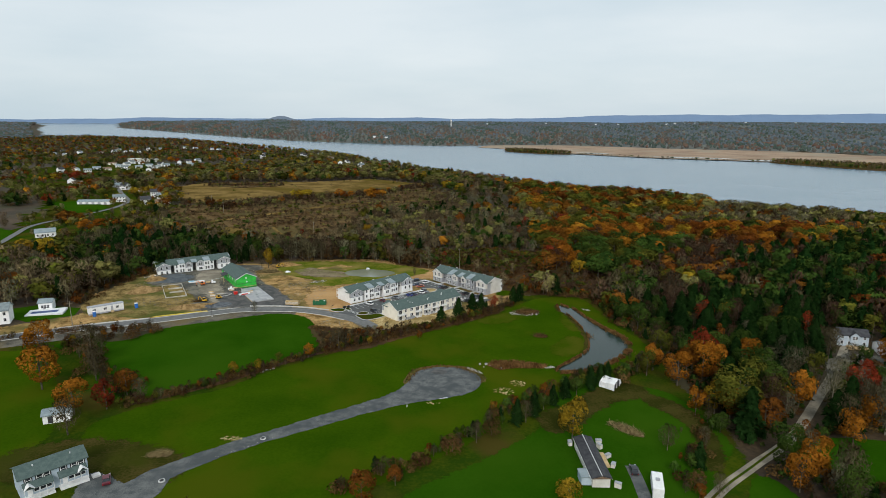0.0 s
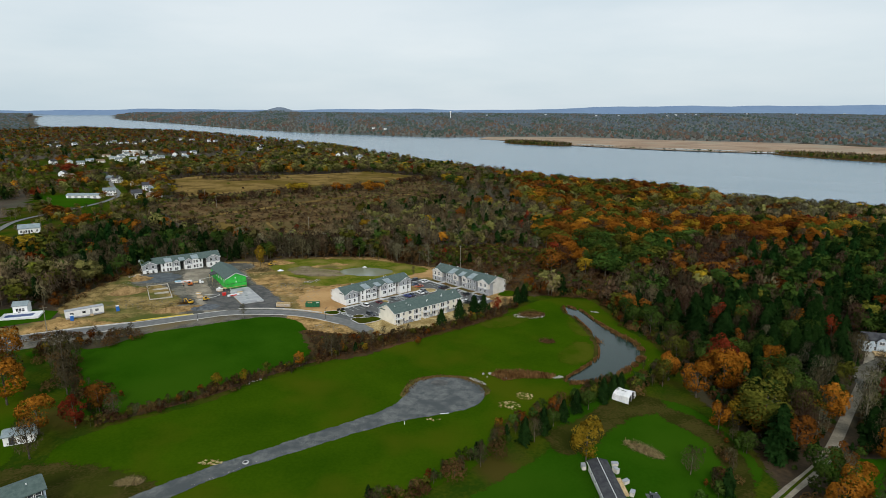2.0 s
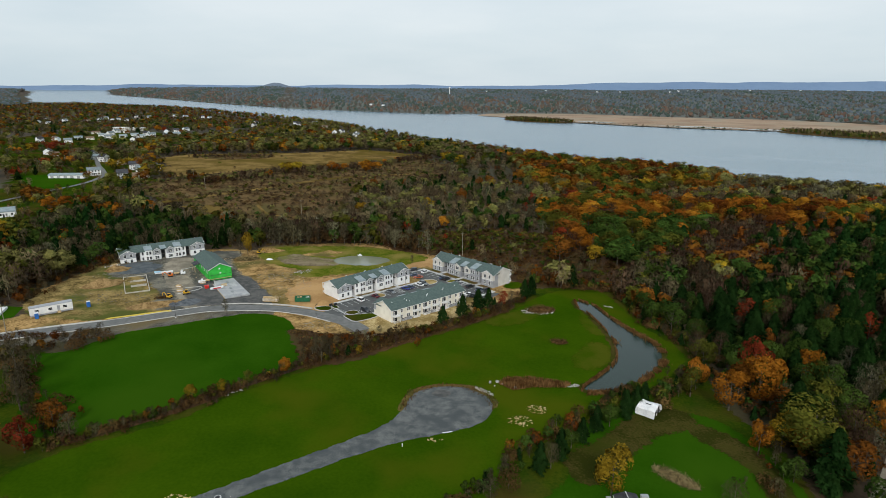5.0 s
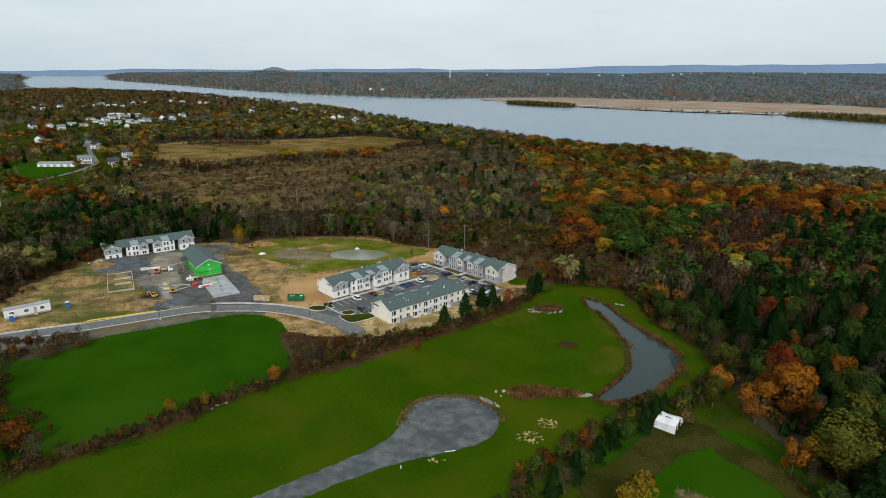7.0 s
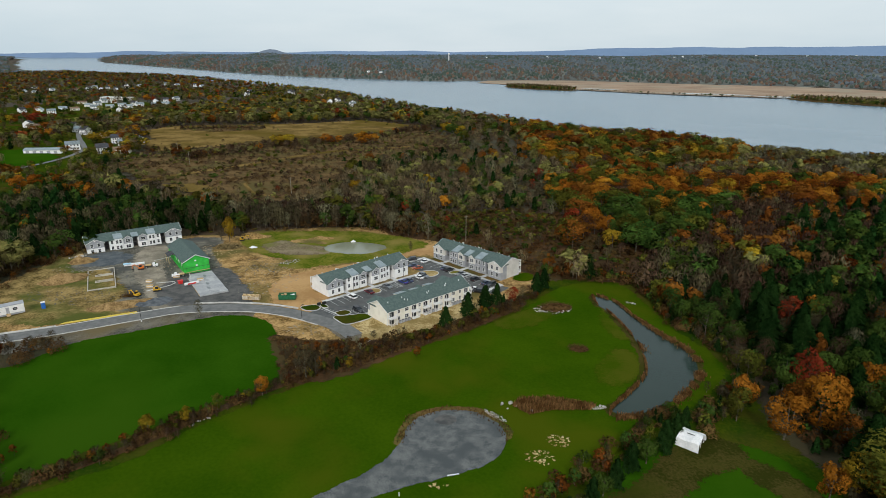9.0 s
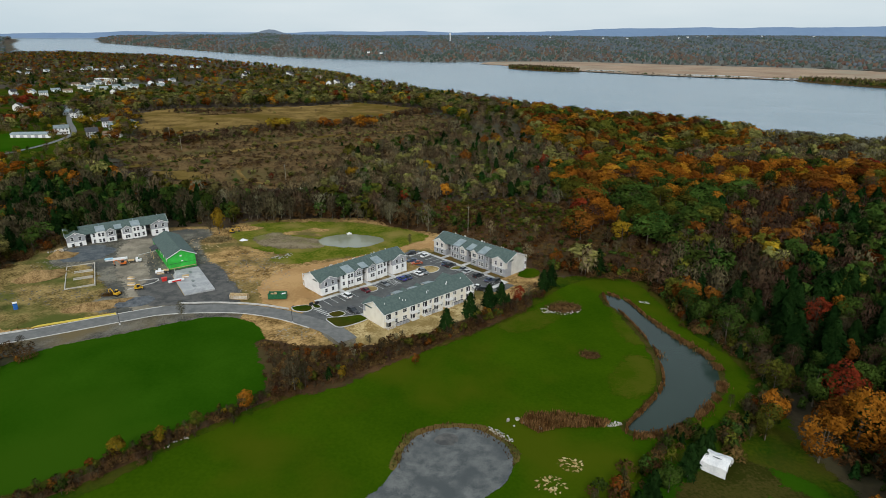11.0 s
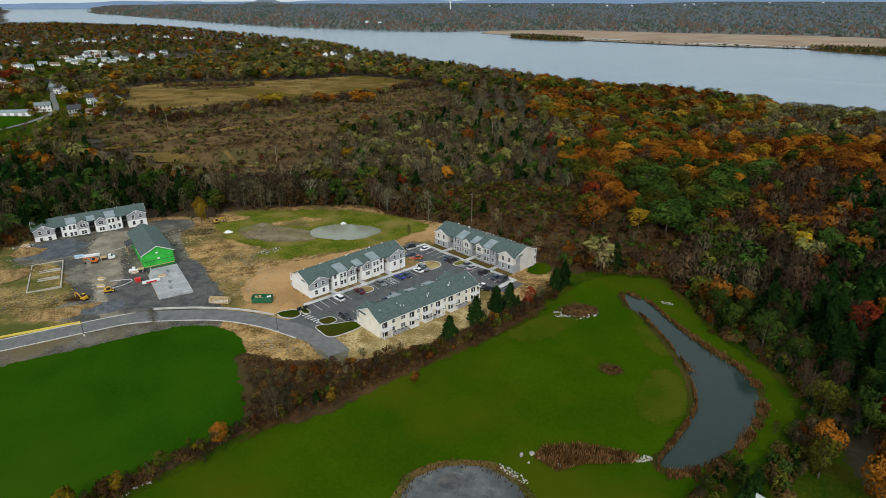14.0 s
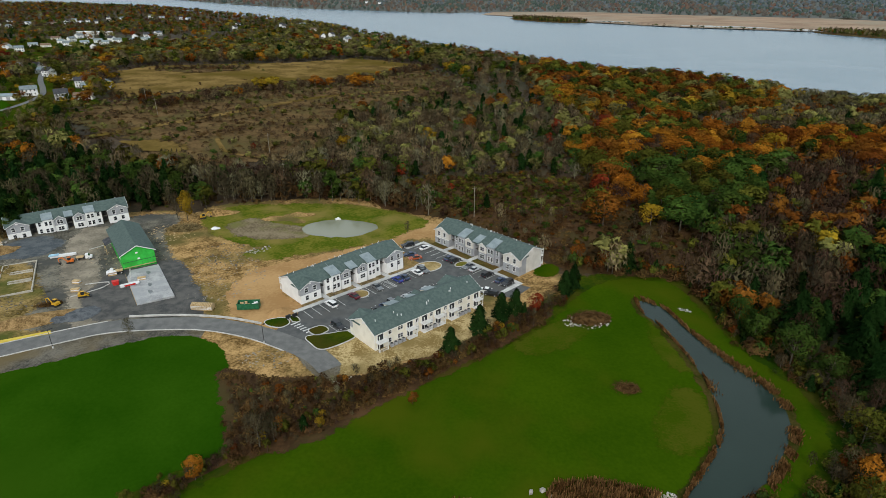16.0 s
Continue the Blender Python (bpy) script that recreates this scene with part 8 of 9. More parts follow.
for sp_, x, y, h, w in (
        ("orange", -121.4, 168.7, 17, 1.15), ("orange", -135.1, 189.9, 17, 1.0), ("orange", -102.7, 153.8, 12.5, 1.3), ("red", -95.6, 157.6, 10.5, 1.2), ("bare", -115.9, 186.6, 16, 1.1),
        ("bare", -108.8, 175.9, 12, 1.2), ("rust", -94.4, 166.7, 9.5, 1.2), ("bare", -88.4, 163.3, 8, 1.2), ("yellow", -133.4, 204.9, 4.4, 1.1), ("bare", -97.9, 142.8, 11, 1.3), ("bare", -126.9, 180.1, 11, 1.2),
        ("yellow", 37.5, 147.3, 14.6, 1.0), ("yellow", 30.0, 116.7, 9, 1.2), ("rust", -16.2, 114.6, 11, 1.0), ("rust", -9.5, 124.4, 5.5, 1.2), ("conifer", 67.8, 135.7, 7.9, 1.3), ("conifer", 23.4, 155.9, 8.3, 1.3),
        ("conifer", 29.2, 161.1, 8.6, 1.3), ("brush", 4.4, 140.2, 5.6, 1.0), ("brush", 15.5, 149.7, 5.0, 1.0), ("conifer", 41.2, 174.3, 7.6, 1.4), ("conifer", 51.0, 181.3, 8.8, 1.3), ("conifer", 58.8, 189.3, 7.2, 1.3),
        ("green", 45.3, 176.6, 8.0, 1.3), ("conifer", 36.3, 169.2, 7.0, 1.4), ("conifer", 55.4, 186.1, 7.4, 1.3), ("green", 32.8, 165.9, 6.2, 1.3), ("bare", 26.2, 157.4, 7.5, 1.1), ("bare", 11.0, 145.1, 6.5, 1.2),
        ("olive", 74.1, 194.3, 10.5, 1.0), ("orange", 77.6, 198.8, 11.5, 1.0), ("orange", 82.0, 186.8, 14.5, 1.15), ("orange", 91.5, 189.6, 18, 1.1), ("rust", 87.7, 193.2, 13, 1.1), ("red", 98.5, 205.7, 17, 1.0),
        ("orange", 98.7, 196.9, 15, 1.1), ("orange", 114.9, 205.2, 14.0, 1.0), ("olive", 91.0, 164.3, 17, 1.7), ("orange", 79.2, 165.3, 10.6, 1.1), ("yellow", 85.7, 166.8, 12, 1.1), ("rust", 93.9, 153.3, 14.2, 1.4),
        ("rust", 100.6, 145.2, 10.5, 1.1), ("orange", 88.5, 126.6, 13.2, 1.0), ("grey", 124.2, 170.2, 15, 1.0), ("grey", 123.7, 191.0, 14.5, 1.1), ("red", 139.3, 179.1, 17, 1.0), ("orange", 117.4, 150.1, 12.2, 1.1),
        ("orange", 129.5, 159.8, 12, 1.1), ("conifer", 143.6, 212.8, 18, 1.2), ("conifer", 157.8, 231.2, 15, 1.2), ("bare", 62.8, 144.3, 8.0, 1.3), ("green", 82.0, 154.7, 7.0, 1.2), ("brush", 98.0, 126.4, 7.0, 1.0),
        ("conifer", 155.4, 245.8, 19, 1.2), ("conifer", 141.0, 268.0, 17, 1.2), ("conifer", 1.5, 244.9, 7.6, 1.75), ("conifer", 9.3, 254.2, 9.0, 1.7), ("conifer", 15.8, 261.0, 9.2, 1.7), ("conifer", 20.3, 265.6, 8.2, 1.6),
        ("red", 26.0, 264.8, 7.8, 1.0), ("conifer", 22.6, 263.6, 5.0, 1.2), ("conifer", 36.6, 277.0, 8.8, 1.6), ("conifer", 40.4, 282.6, 8.4, 1.6), ("bare", 30.0, 268.5, 6.5, 1.1), ("bare", 11.5, 254.5, 5, 1.1),
        ("bare", -36.9, 209.4, 9.5, 1.2), ("bare", -34.7, 211.6, 8.0, 1.1), ("orange", -46.4, 200.7, 5.9, 1.1), ("yellow", -67.1, 182.6, 6.0, 1.2), ("yellow", -60.7, 187.6, 4.8, 1.2), ("olive", -55.1, 193.0, 5.2, 1.1),
        ("yellow", -26.1, 215.4, 3.2, 1.2), ("conifer", -29.4, 215.0, 4.0, 1.4), ("orange", -33.9, 213.0, 5.4, 0.6), ("rust", -7.3, 224.0, 3.7, 1.2), ("grey", -80.0, 247.2, 6.5, 0.9), ("yellow", -97.2, 330.0, 13, 0.9),
        ("bare", -13.4, 324.1, 5.0, 0.9), ("bare", -101.5, 331.5, 11, 1.0), ("rust", 53.5, 297.0, 8.5, 1.0), ("rust", 45.5, 302.0, 9.0, 1.0), ("brush", -124.1, 198.6, 4.6, 1.2), ("brush", -116.7, 214.2, 3.6, 1.6),
        ("brush", -111.1, 221.4, 3.2, 1.6), ("bare", -120.5, 200.5, 7.0, 1.2), ("orange", 47.0, 96.5, 9, 1.0), ("rust", 62.4, 122.6, 4.5, 1.2), ("brush", 63.2, 127.5, 4.0, 1.2), ("bare", 67.7, 124.0, 6.5, 1.2)):
    tree(sp_, x, y, h, w)

# bright single trees that stand out of the woods
for sp_, x, y, h in (("red", 86, 568, 15), ("red", 89, 566, 13), ("red", 73, 494, 12), ("red", 63, 465, 9), ("red", 102, 498, 15), ("red", 107, 502, 14), ("orange", 160, 611, 15), ("yellow", 81, 625, 12), ("yellow", 97, 617, 13), ("yellow", 104, 616, 13),
                     ("yellow", 110, 614, 12), ("yellow", 231, 452, 14), ("yellow", 226, 459, 13), ("yellow", 242, 547, 12), ("yellow", 217, 471, 12), ("yellow", 208, 470, 11), ("rust", 17, 485, 14), ("rust", 36, 568, 12), ("orange", 98, 345, 13), ("orange", 80, 361, 13)):
    tree(sp_, x, y, h, 1.2, "standing out of the bare woods")
for sp_, x, y, h in (("olive", -48, 389, 9), ("olive", -44, 392, 8), ("conifer", 36, 461, 14), ("conifer", 137, 524, 15), ("conifer", 25, 529, 12), ("conifer", 193, 370, 18), ("conifer", 196, 351, 18), ("orange", 208, 384, 12), ("orange", -213, 397, 12),
                     ("orange", -205, 399, 13), ("orange", -196, 395, 12), ("red", -19, 391, 9), ("red", -102, 435, 5), ("red", -58, 396, 5), ("orange", -55, 399, 8), ("olive", 100, 319, 13), ("olive", 116, 343, 12), ("grey", -26, 386, 11), ("grey", -17, 371, 9),
                     ("grey", 0, 412, 11), ("grey", 6, 427, 11), ("grey", -11, 447, 10), ("olive", -96, 346, 10)):
    tree(sp_, x, y, h, 1.15, "in the woods behind the houses")

# the wood's edge east of the meadow, tree by tree
x, y = scatter(80, 175, 112, 262, 7.0, lambda a, b: east_mid(a, b) & (a > np.where(b > 205, 80, 88)) & ~((a < 92) & (b < 150)) & (np.hypot(a - 172, b - 228) > 16) & ~((a > 150) & (b < 205)) & (a < 30 + 0.78 * b), 41)
n1 = wob(x, y, 30)
far = smooth((y - 190) / 40)
spc = pick(x, y, 42, {"bare": 1.0, "grey": 0.5, "conifer": 0.6 + 2.6 * far * smooth((x - 92) / 14), "orange": 0.25 - 0.2 * far, "rust": 0.25, "olive": 0.35, "green": 1.2, "red": 0.05, "yellow": 0.04, "brush": 0.8, "purple": 0.9})
for i in range(len(x)):
    nm = SPECIES[spc[i]]
    tree(nm, float(x[i]), float(y[i]), float(rng.uniform(3, 5) if nm == "brush" else rng.uniform(9, 15) + (3 if nm == "conifer" else 0)), 1.45 if nm == "conifer" else 1.1, "in the wood beside the meadow")


x, y = scatter(76, 180, 105, 290, 3.6, lambda a, b: east_mid(a, b) & (a > np.where(b > 205, 76, 86)) & (np.hypot(a - 172, b - 228) > 13) & (a < 30 + 0.78 * b), 43)
spc = pick(x, y, 44, {"brush": 0.6, "green": 2.0, "conifer": 1.8, "olive": 0.2, "purple": 0.7})
forest("understorey", x, y, spc, np.random.default_rng(45).uniform(1.8, 4.2, len(x)), 130, "low brush and saplings under the wood", 46, limbs=-1, category="brush", wide=1.3)


# ---------------------------------------------------------------- hedgerows, reeds, stones, brush
def along(pts, gap, spread, seed):
    line = np.array(curve_points(pts, False, gap))
    r = np.random.default_rng(seed)
    return line[:, 0] + r.normal(size=len(line)) * spread, line[:, 1] + r.normal(size=len(line)) * spread


def hedge(name, pts, gap, spread, table, lo, hi, label, seed, cards=200):
    x, y = along(pts, gap, spread, seed)
    r = np.random.default_rng(seed + 1)
    s = pick(x, y, seed, table)
    h = r.uniform(lo, hi, len(x)) * np.where(s == SPECIES.index("brush"), 0.8, 1.0)
    forest(name, x, y, s, h, cards, label, seed, limbs=2, category="hedge")


HEDGE_N = [(-92, 160), (-80, 168.5), (-66, 181), (-58, 190.5), (-48, 200.5), (-40, 208), (-30, 216), (-18, 226), (-6, 235.5), (6, 245), (16, 254), (26, 263), (36, 274)]
strip("hedge_floor", HEDGE_N[:8], 2.4, 0.05, M["scrub_floor"], "dark red-brown strip under the hedgerow", "ground", offset=0.3)
hedge("hedgerow", HEDGE_N, 0.5, 1.3, {"brush": 2.4, "purple": 2.0, "bare": 0.8, "rust": 0.2, "olive": 1.0, "yellow": 0.16, "orange": 0.06, "green": 0.2}, 1.8, 3.8, "brown autumn hedgerow along the meadow", 51)
hedge("thicket", [(-44, 215), (-38, 222), (-28, 226), (-18, 231), (-8, 237)], 0.5, 2.6, {"brush": 3, "bare": 1.6, "rust": 0.5, "grey": 0.5}, 1.5, 3.6, "brown bramble thicket behind the hedgerow", 52)
x, y = scatter(-54, 32, 206, 270, 1.25, lambda a, b: in_poly(a, b, [(-52, 234), (-41.8, 231.7), (-27.8, 232.2), (-15.6, 234.2), (-0.8, 244.4), (14, 257), (24, 268), (30, 266), (14, 249), (-0.8, 237), (-17.8, 221.6), (-28, 212), (-41, 209), (-47, 222)]), 47)
spc = pick(x, y, 48, {"brush": 2.0, "purple": 1.8, "bare": 0.8, "rust": 0.25, "olive": 0.35, "grey": 0.2, "green": 0.15})
forest("bramble", x, y, spc, np.random.default_rng(49).uniform(0.5, 1.5, len(x)), 60, "dark brown and russet bramble behind the hedgerow", 50, limbs=-1, category="brush", wide=1.5)
HEDGE_S = [(60, 197), (50, 190), (40, 180.5), (30, 172), (22, 165), (14, 154), (4, 143.5), (-6, 134), (-14, 128), (-22, 121)]
hedge("hedgerow", HEDGE_S, 0.8, 1.3, {"brush": 2, "bare": 1.2, "green": 1.2, "conifer": 0.8, "rust": 0.5, "olive": 0.5}, 2.0, 4.6, "dark autumn hedgerow round the garden", 53)
hedge("hedgerow", [(-94, 164), (-98, 172), (-104, 176), (-114, 186), (-124, 198), (-134, 206), (-124, 214), (-114, 223)], 0.7, 2.2, {"brush": 2.5, "bare": 2, "rust": 0.5, "olive": 0.3}, 2.2, 5.0, "tangled brown brush between two fields", 54)
hedge("hedgerow", [(-170, 204), (-150, 216), (-140, 221), (-128, 223), (-118, 226)], 0.9, 1.2, {"brush": 2.5, "bare": 1}, 1.6, 3.2, "brown brush along the road", 55)
hedge("bank_brush", [(40, 300), (56, 297), (76, 293), (81, 278), (81, 258), (86, 240), (90, 228), (87, 215), (78, 205), (68, 196), (64, 190)], 0.4, 1.9, {"brush": 2.0, "bare": 1.0, "green": 0.8, "rust": 0.5, "olive": 0.9, "conifer": 0.3}, 1.8, 5.0, "low brush at the wood's edge by the pond", 56)
hedge("site_brush", [(-162, 254), (-166, 270), (-164, 286), (-160, 304), (-148, 322), (-128, 338)], 0.4, 4.5, {"brush": 2.5, "bare": 1.3, "rust": 0.7, "olive": 0.3}, 1.6, 5.0, "brown brush on the bank above the site", 57)
hedge("tree_line", [(-88, 356), (-70, 360), (-50, 364), (-30, 360), (-12, 352)], 0.9, 2.6, {"bare": 3, "grey": 1.5, "olive": 0.2, "brush": 1.5}, 7, 13, "row of tall bare trees behind the basin", 58, cards=230)
hedge("dark_trees", [(-190, 330), (-165, 340), (-140, 352), (-115, 356)], 0.8, 7.0, {"conifer": 2.2, "bare": 2, "green": 1.0, "orange": 0.2}, 9, 14, "dark evergreen and bare trees behind the site", 59, cards=230)
hedge("garden_brush", [(62, 126), (64, 136), (70, 144), (78, 156), (84, 168)], 1.3, 1.8, {"brush": 2, "bare": 1.6, "rust": 0.8, "green": 0.5}, 2, 5, "brown brush along the garden lane", 60)


def reeds(name, x, y, h, label, seed, mat="reeds", w=0.06):
    """Upright reed blades, joined."""
    r = np.random.default_rng(seed)
    n = len(x)
    a = r.random(n) * 6.283
    lean = r.normal(size=(n, 2)) * 0.18
    hh = h * (0.6 + 0.6 * r.random(n))
    z = height(x, y) + 0.03
    dx, dy = np.cos(a) * w * 2.2, np.sin(a) * w * 2.2
    b0, b1 = np.c_[x - dx, y - dy, z], np.c_[x + dx, y + dy, z]
    t0 = np.c_[x + lean[:, 0] * hh + dx * 0.5, y + lean[:, 1] * hh + dy * 0.5, z + hh]
    t1 = np.c_[x + lean[:, 0] * hh - dx * 0.5, y + lean[:, 1] * hh - dy * 0.5, z + hh]
    v = np.stack([b0, b1, t0, t1], 1).reshape(-1, 3)
    return tagged(new(name, raw_mesh(name, v, np.arange(4 * n).reshape(-1, 4), [M[mat]])), label, "reeds", kind="stuff")


line = np.array(curve_points(POND, True, 0.16))
line = line[(np.abs(wob(line[:, 0], line[:, 1], 6)) > 0.12)]
cen = np.array((62, 232))
out = (line - cen) / np.linalg.norm(line - cen, axis=1)[:, None]
rr2 = np.random.default_rng(5)
pts = np.concatenate([line + out * rr2.normal(1.0, 0.8, len(line))[:, None] for _ in range(9)])
reeds("pond_reeds", pts[:, 0], pts[:, 1], 0.75, "brown reeds round the pond", 61)
x, y = scatter(17, 40, 194, 206, 0.24, lambda a, b: in_poly(a, b, [(18, 198.5), (20, 201.5), (28, 203), (36, 201), (40, 199.6), (38, 197.5), (28, 197), (22, 194.8)]), 62)
reeds("ditch_reeds", x, y, 1.1, "russet reed bed in a shallow ditch", 63)
x, y = scatter(-11, 18, 180, 199, 0.45, lambda a, b: in_poly(a, b, [(-11, 180), (-9, 193), (1, 198), (11, 196.6), (17, 188), (15, 183), (12, 191), (6, 195), (0, 195.4), (-6, 191), (-9, 182)]) & (rng.random(len(a)) < 0.6), 64)
reeds("verge_weeds", x, y, 0.5, "dry weeds round the gravel circle", 65, "brush_pile")


def stone_mesh(seed):
    bm = bmesh.new()
    bmesh.ops.create_icosphere(bm, subdivisions=1, radius=0.5)
    for v in bm.verts:
        v.co *= 1 + 0.45 * noise.noise(v.co * 2.0 + Vector((seed, 0, 0)))
        v.co.z *= 0.7
    me = bpy.data.meshes.new("stone")
    bm.to_mesh(me)
    bm.free()
    me.materials.append(M["rock"])
    return me


STONES = [stone_mesh(i * 3.1) for i in range(4)]


def stones(name, label, x0, y0, rx, ry, ang, count, size, seed):
    """A bed of loose stones, each a part."""
    t = thing(name, x0, y0, ang, label, "stones")
    r = random.Random(seed)
    for i in range(count):
        a, d = r.uniform(0, 6.283), math.sqrt(r.random())
        u, v = rx * d * math.cos(a), ry * d * math.sin(a)
        s = 0.6 * size * r.uniform(0.5, 1.5)
        w = t.matrix_world @ Vector((u, v, 0))
        ob = part("stone", STONES[i % 4], None, t, loc=Matrix.LocRotScale((u, v, float(height(w.x, w.y)) - t.matrix_world.translation.z + 0.25 * s), Euler((0, 0, r.uniform(0, 6))), (s, s * r.uniform(0.7, 1.2), s)))
    return t


stones("riprap", "bed of pale riprap stones at the pond's inlet", 40.0, 198.9, 2.6, 1.0, 5, 90, 0.55, 1)
stones("riprap", "pale riprap stones beside the gravel circle", 13.2, 194.0, 3.6, 0.9, -45, 80, 0.5, 2)
stones("riprap", "pale stones beside the small pond bank", 70.5, 270.0, 2.2, 0.8, -30, 40, 0.5, 3)
stones("boulder_group", "single pale boulders on the meadow", 19.0, 197.5, 4.5, 3.0, 0, 5, 1.5, 4)
stones("rubble", "pale rubble beside the thicket", -24.5, 231.5, 3.0, 1.0, 40, 40, 0.6, 5)
stones("rubble", "broken rock on the basin slope", -63.5, 304.5, 4.5, 2.5, 40, 45, 0.8, 6)
stones("rubble", "broken concrete beside the soil heap", -151.5, 303.0, 3.5, 1.4, 40, 35, 0.9, 7)
stones("rubble", "stones along the drive's edge", -50.0, 139.0, 9.0, 0.5, 40, 24, 0.35, 8)
stones("rubble", "stones along the hedgerow", -57.5, 188.5, 3.0, 0.6, 45, 10, 0.9, 9)


def brush_heap(x, y, rx, ry, h, ang, label, seed, n=260, mat="brush_pile"):
    """Dead boughs and stalks thrown in a low heap."""
    r = np.random.default_rng(seed)
    a, d = r.random(n) * 6.283, np.sqrt(r.random(n))
    c, s = math.cos(radians(ang)), math.sin(radians(ang))
    u, v = rx * d * np.cos(a), ry * d * np.sin(a)
    X, Y = u * c - v * s, u * s + v * c
    z = h * (1 - d ** 2) * r.random(n) + 0.1
    P = np.c_[X, Y, z]
    dr = r.normal(size=(n, 3)) * np.array((1, 1, 0.45))
    dr /= np.linalg.norm(dr, axis=1)[:, None]
    L = r.uniform(0.4, 1.3, n)[:, None]
    sd = np.cross(dr, (0.2, 0.1, 1.0)) * 0.06
    vert = np.stack([P - dr * L - sd, P - dr * L + sd, P + dr * L + sd * 0.5, P + dr * L - sd * 0.5], 1).reshape(-1, 3)
    base = heap("brush_heap", x, y, rx, ry, h * 0.55, ang, M[mat], label, seed, "brush heap")
    st = new("bough_tangle", raw_mesh("bough_tangle", vert, np.arange(4 * n).reshape(-1, 4), [M[mat]]))
    st.parent = base
    st.matrix_local = pose(0, 0, 0, 0, 0, -ang)
    return base


brush_heap(40.6, 263.2, 6.8, 4.2, 2.2, 10, "dry brush heap ringed by stones on the meadow", 71, 420)
stones("stone_ring", "pale stones round a brush heap", 40.2, 261.6, 7.2, 3.6, 8, 110, 0.75, 10)
brush_heap(42.4, 231.4, 3.2, 2.3, 1.3, 0, "small dry brush heap on the meadow", 72, 220)
brush_heap(54.6, 155.2, 5.8, 2.2, 0.8, -45, "long heap of dry straw-coloured brush on the lawn", 73, 520, "dry_brush")
brush_heap(-70.0, 134.8, 3.0, 1.6, 0.6, 10, "heap of pale dead brush beside the drive", 74, 320, "dry_brush")
brush_heap(-96.0, 322.0, 6.5, 4.0, 1.8, 20, "heap of pale cleared boughs behind the site", 75, 700, "dry_brush")
brush_heap(-110.5, 263.5, 3.5, 1.6, 0.9, 25, "heap of cleared boughs on the site", 76, 200)


def chips(name, cx, cy, rx, ry, n, label, seed, mat="straw", category="straw"):
    r = random.Random(seed)
    bm = bmesh.new()
    for i in range(n):
        a, d = r.uniform(0, 6.283), math.sqrt(r.random())
        x, y, s = cx + rx * d * math.cos(a), cy + ry * d * math.sin(a), r.uniform(0.15, 0.6)
        z = float(height(x, y))
        k = r.uniform(0, 6.283)
        q = [bm.verts.new((x + s * math.cos(k + j * 1.57) * (1 if j % 2 else 0.5), y + s * math.sin(k + j * 1.57) * (1 if j % 2 else 0.5), z + 0.05 + 0.02 * (j % 2))) for j in range(4)]
        bm.faces.new(q)
    bmesh.ops.recalc_face_normals(bm, faces=bm.faces)
    me = bpy.data.meshes.new(name)
    bm.to_mesh(me)
    bm.free()
    me.materials.append(M[mat])
    tagged(new(name, me), label, category, kind="stuff")


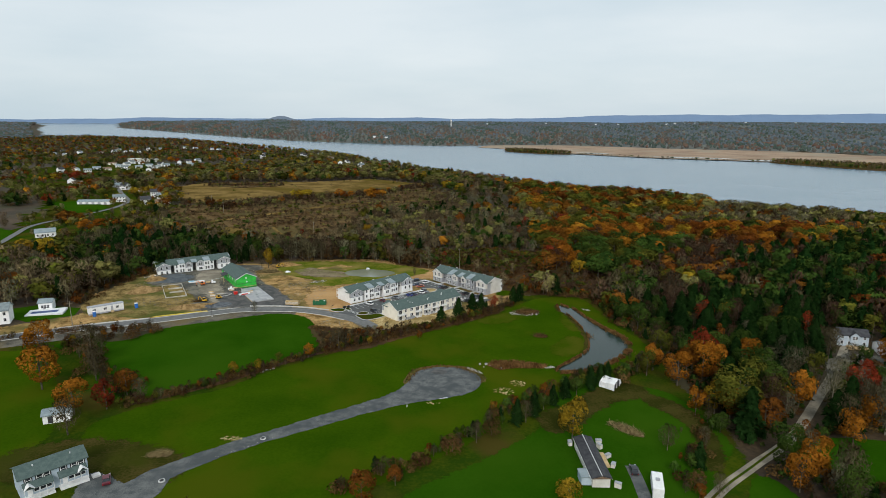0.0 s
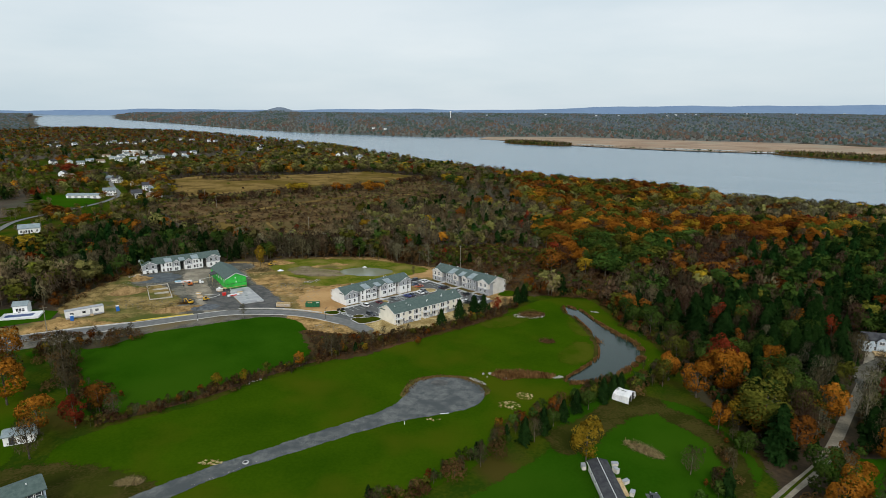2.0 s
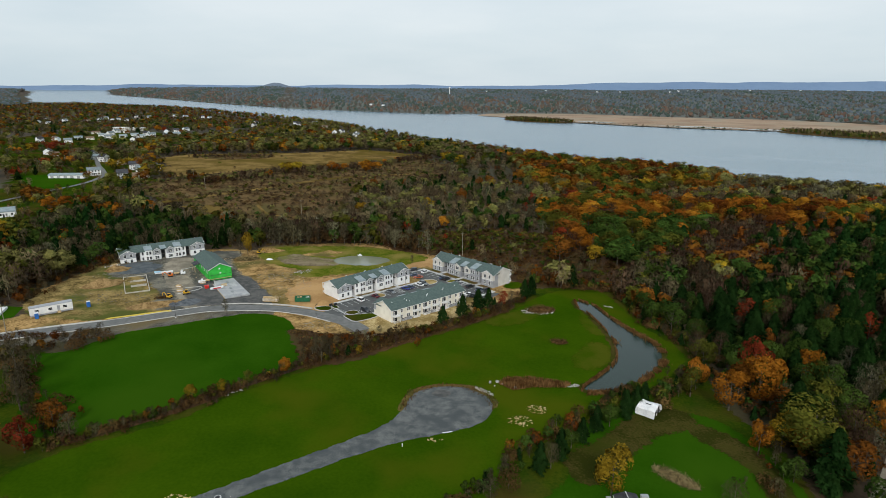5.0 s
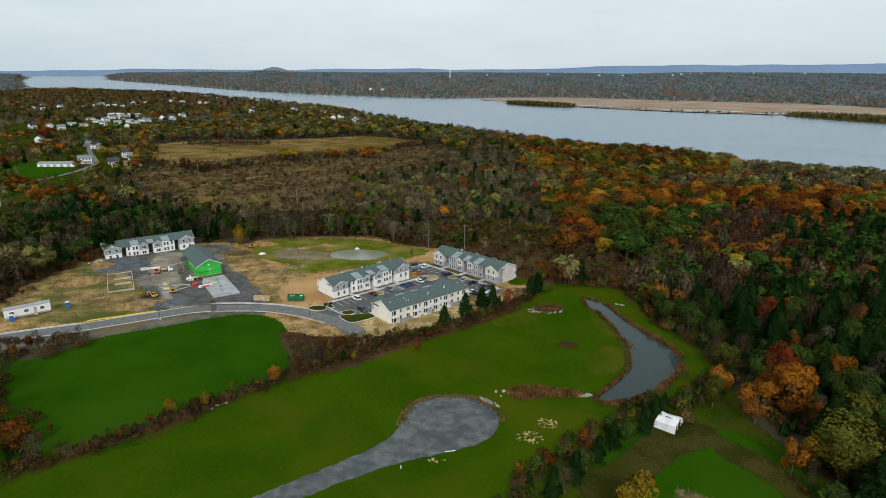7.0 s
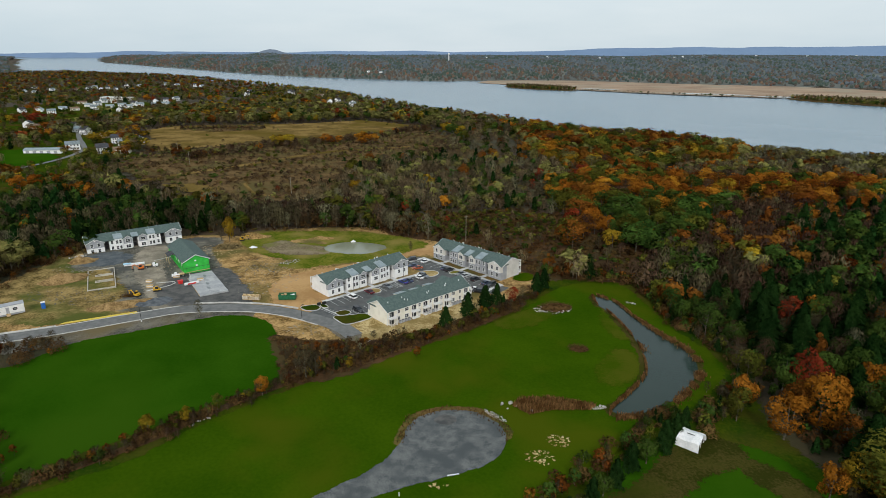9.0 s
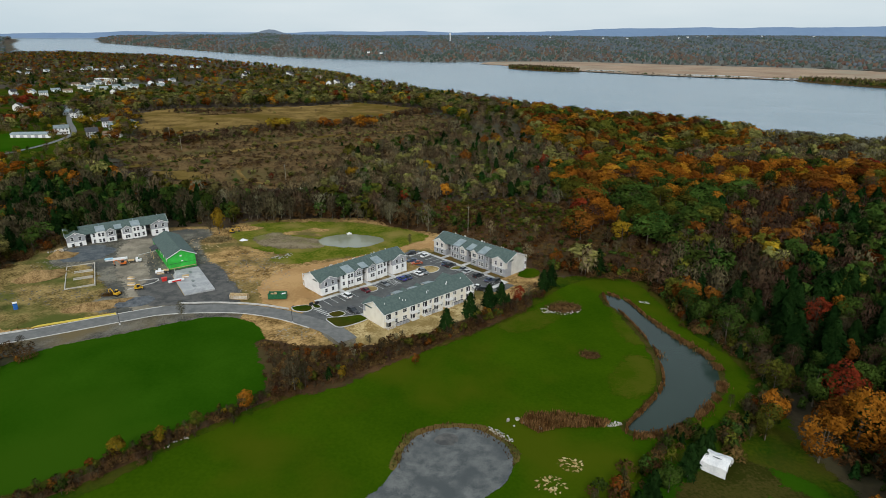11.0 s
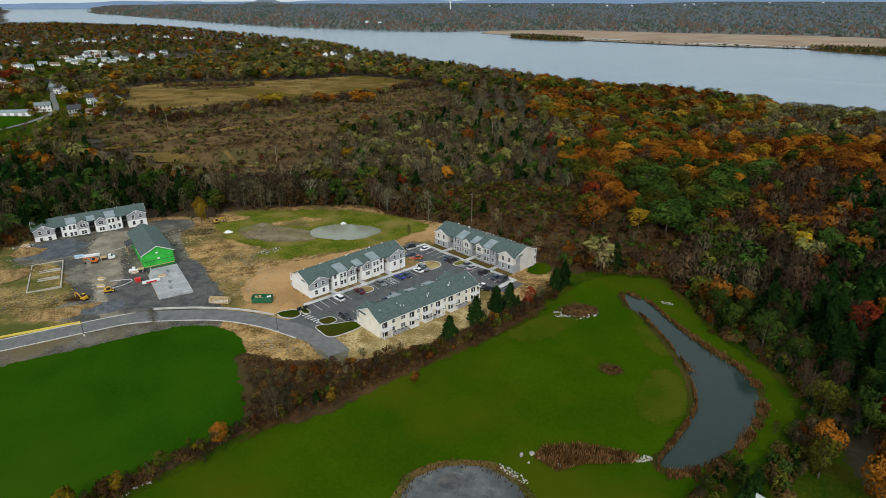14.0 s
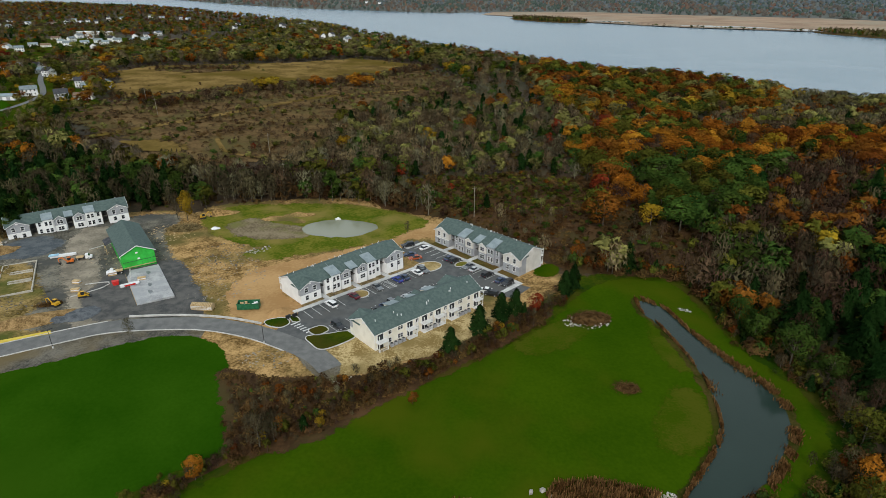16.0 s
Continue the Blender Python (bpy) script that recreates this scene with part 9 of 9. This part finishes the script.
chips("straw_litter", 21.8, 178.0, 3.4, 2.6, 60, "pale dry straw scattered on the grass", 81)
chips("straw_litter", 27.0, 184.2, 2.8, 2.4, 50, "pale dry straw scattered on the grass", 82)
chips("straw_litter", -54.5, 143.5, 3.0, 1.2, 50, "pale dry straw by the drive", 83)
chips("straw_litter", -1.0, 168.0, 2.0, 0.8, 20, "pale dry straw by the gravel circle", 84)
for i, (cx, cy, rx, ry, n, mat) in enumerate(((-70, 285, 14, 18, 260, "site_track"), (-72, 300, 12, 10, 160, "dark_gravel"), (-108, 285, 14, 16, 220, "dark_gravel"), (-104, 300, 14, 14, 120, "timber"),
                                               (-130, 262, 16, 8, 160, "dark_gravel"), (-44, 240, 7, 4, 60, "site_track"), (-98, 318, 9, 9, 120, "timber"), (-140, 288, 12, 8, 120, "site_track"))):
    chips("site_litter", cx, cy, rx, ry, n, "loose scraps and clods on the site soil", 90 + i, mat, "litter")
pk = thing("plank", 2.2, 171.4, 12, "pale plank lying at the edge of the gravel", "plank")
part("board", box(-1.3, 1.3, -0.13, 0.13, 0.04, 0.16, 0.02), M["trim"], pk)
sk = thing("marker_stake", -8.9, 164.6, 0, "short white marker post in the grass", "stake")
part("post", cyl(bmesh.new(), 0, 0, -0.1, 0.9, 0.12, 0.1), M["trim"], sk)
for x, y in ((-46.4, 143.8), (-64.2, 123.4)):
    vc = thing("drain_cover", x, y, 0, "pale round manhole ring in the gravel drive", "manhole", "manholes")
    part("ring", cyl(bmesh.new(), 0, 0, 0.0, 0.28, 0.8, 0.75, 14), M["concrete"], vc)
    part("lid", cyl(bmesh.new(), 0, 0, 0.28, 0.34, 0.5, 0.5, 12), M["steel_dark"], vc)


# air-conditioning units along the cream house
AC = {}


def ac_unit(u):
    a = radians(222.5)
    v = 11.7
    x, y = 3.1 + u * math.cos(a) - v * math.sin(a), 278.2 + u * math.sin(a) + v * math.cos(a)
    t = thing("ac_unit", x, y, 222.5, "dark grey outdoor air-conditioning unit beside the cream house", "air conditioner", "air conditioners", dz=0.1)
    if not AC:
        for nm, bm, mat in (("casing", box(-0.42, 0.42, -0.42, 0.42, 0.08, 0.85, 0.05), "siding_grey"), ("fan_grille", cyl(bmesh.new(), 0, 0, 0.85, 0.9, 0.36, 0.34, 12), "steel_dark"), ("pad", box(-0.5, 0.5, -0.5, 0.5, -0.3, 0.08), "slab")):
            me = bpy.data.meshes.new(nm)
            bmesh.ops.recalc_face_normals(bm, faces=bm.faces)
            bm.to_mesh(me)
            bm.free()
            me.materials.append(M[mat])
            AC[nm] = me
    for nm, me in AC.items():
        part(nm, me, None, t)


for u0 in (5.4, 17.2, 29.4):
    for k in range(4):
        ac_unit(u0 + k * 1.3)
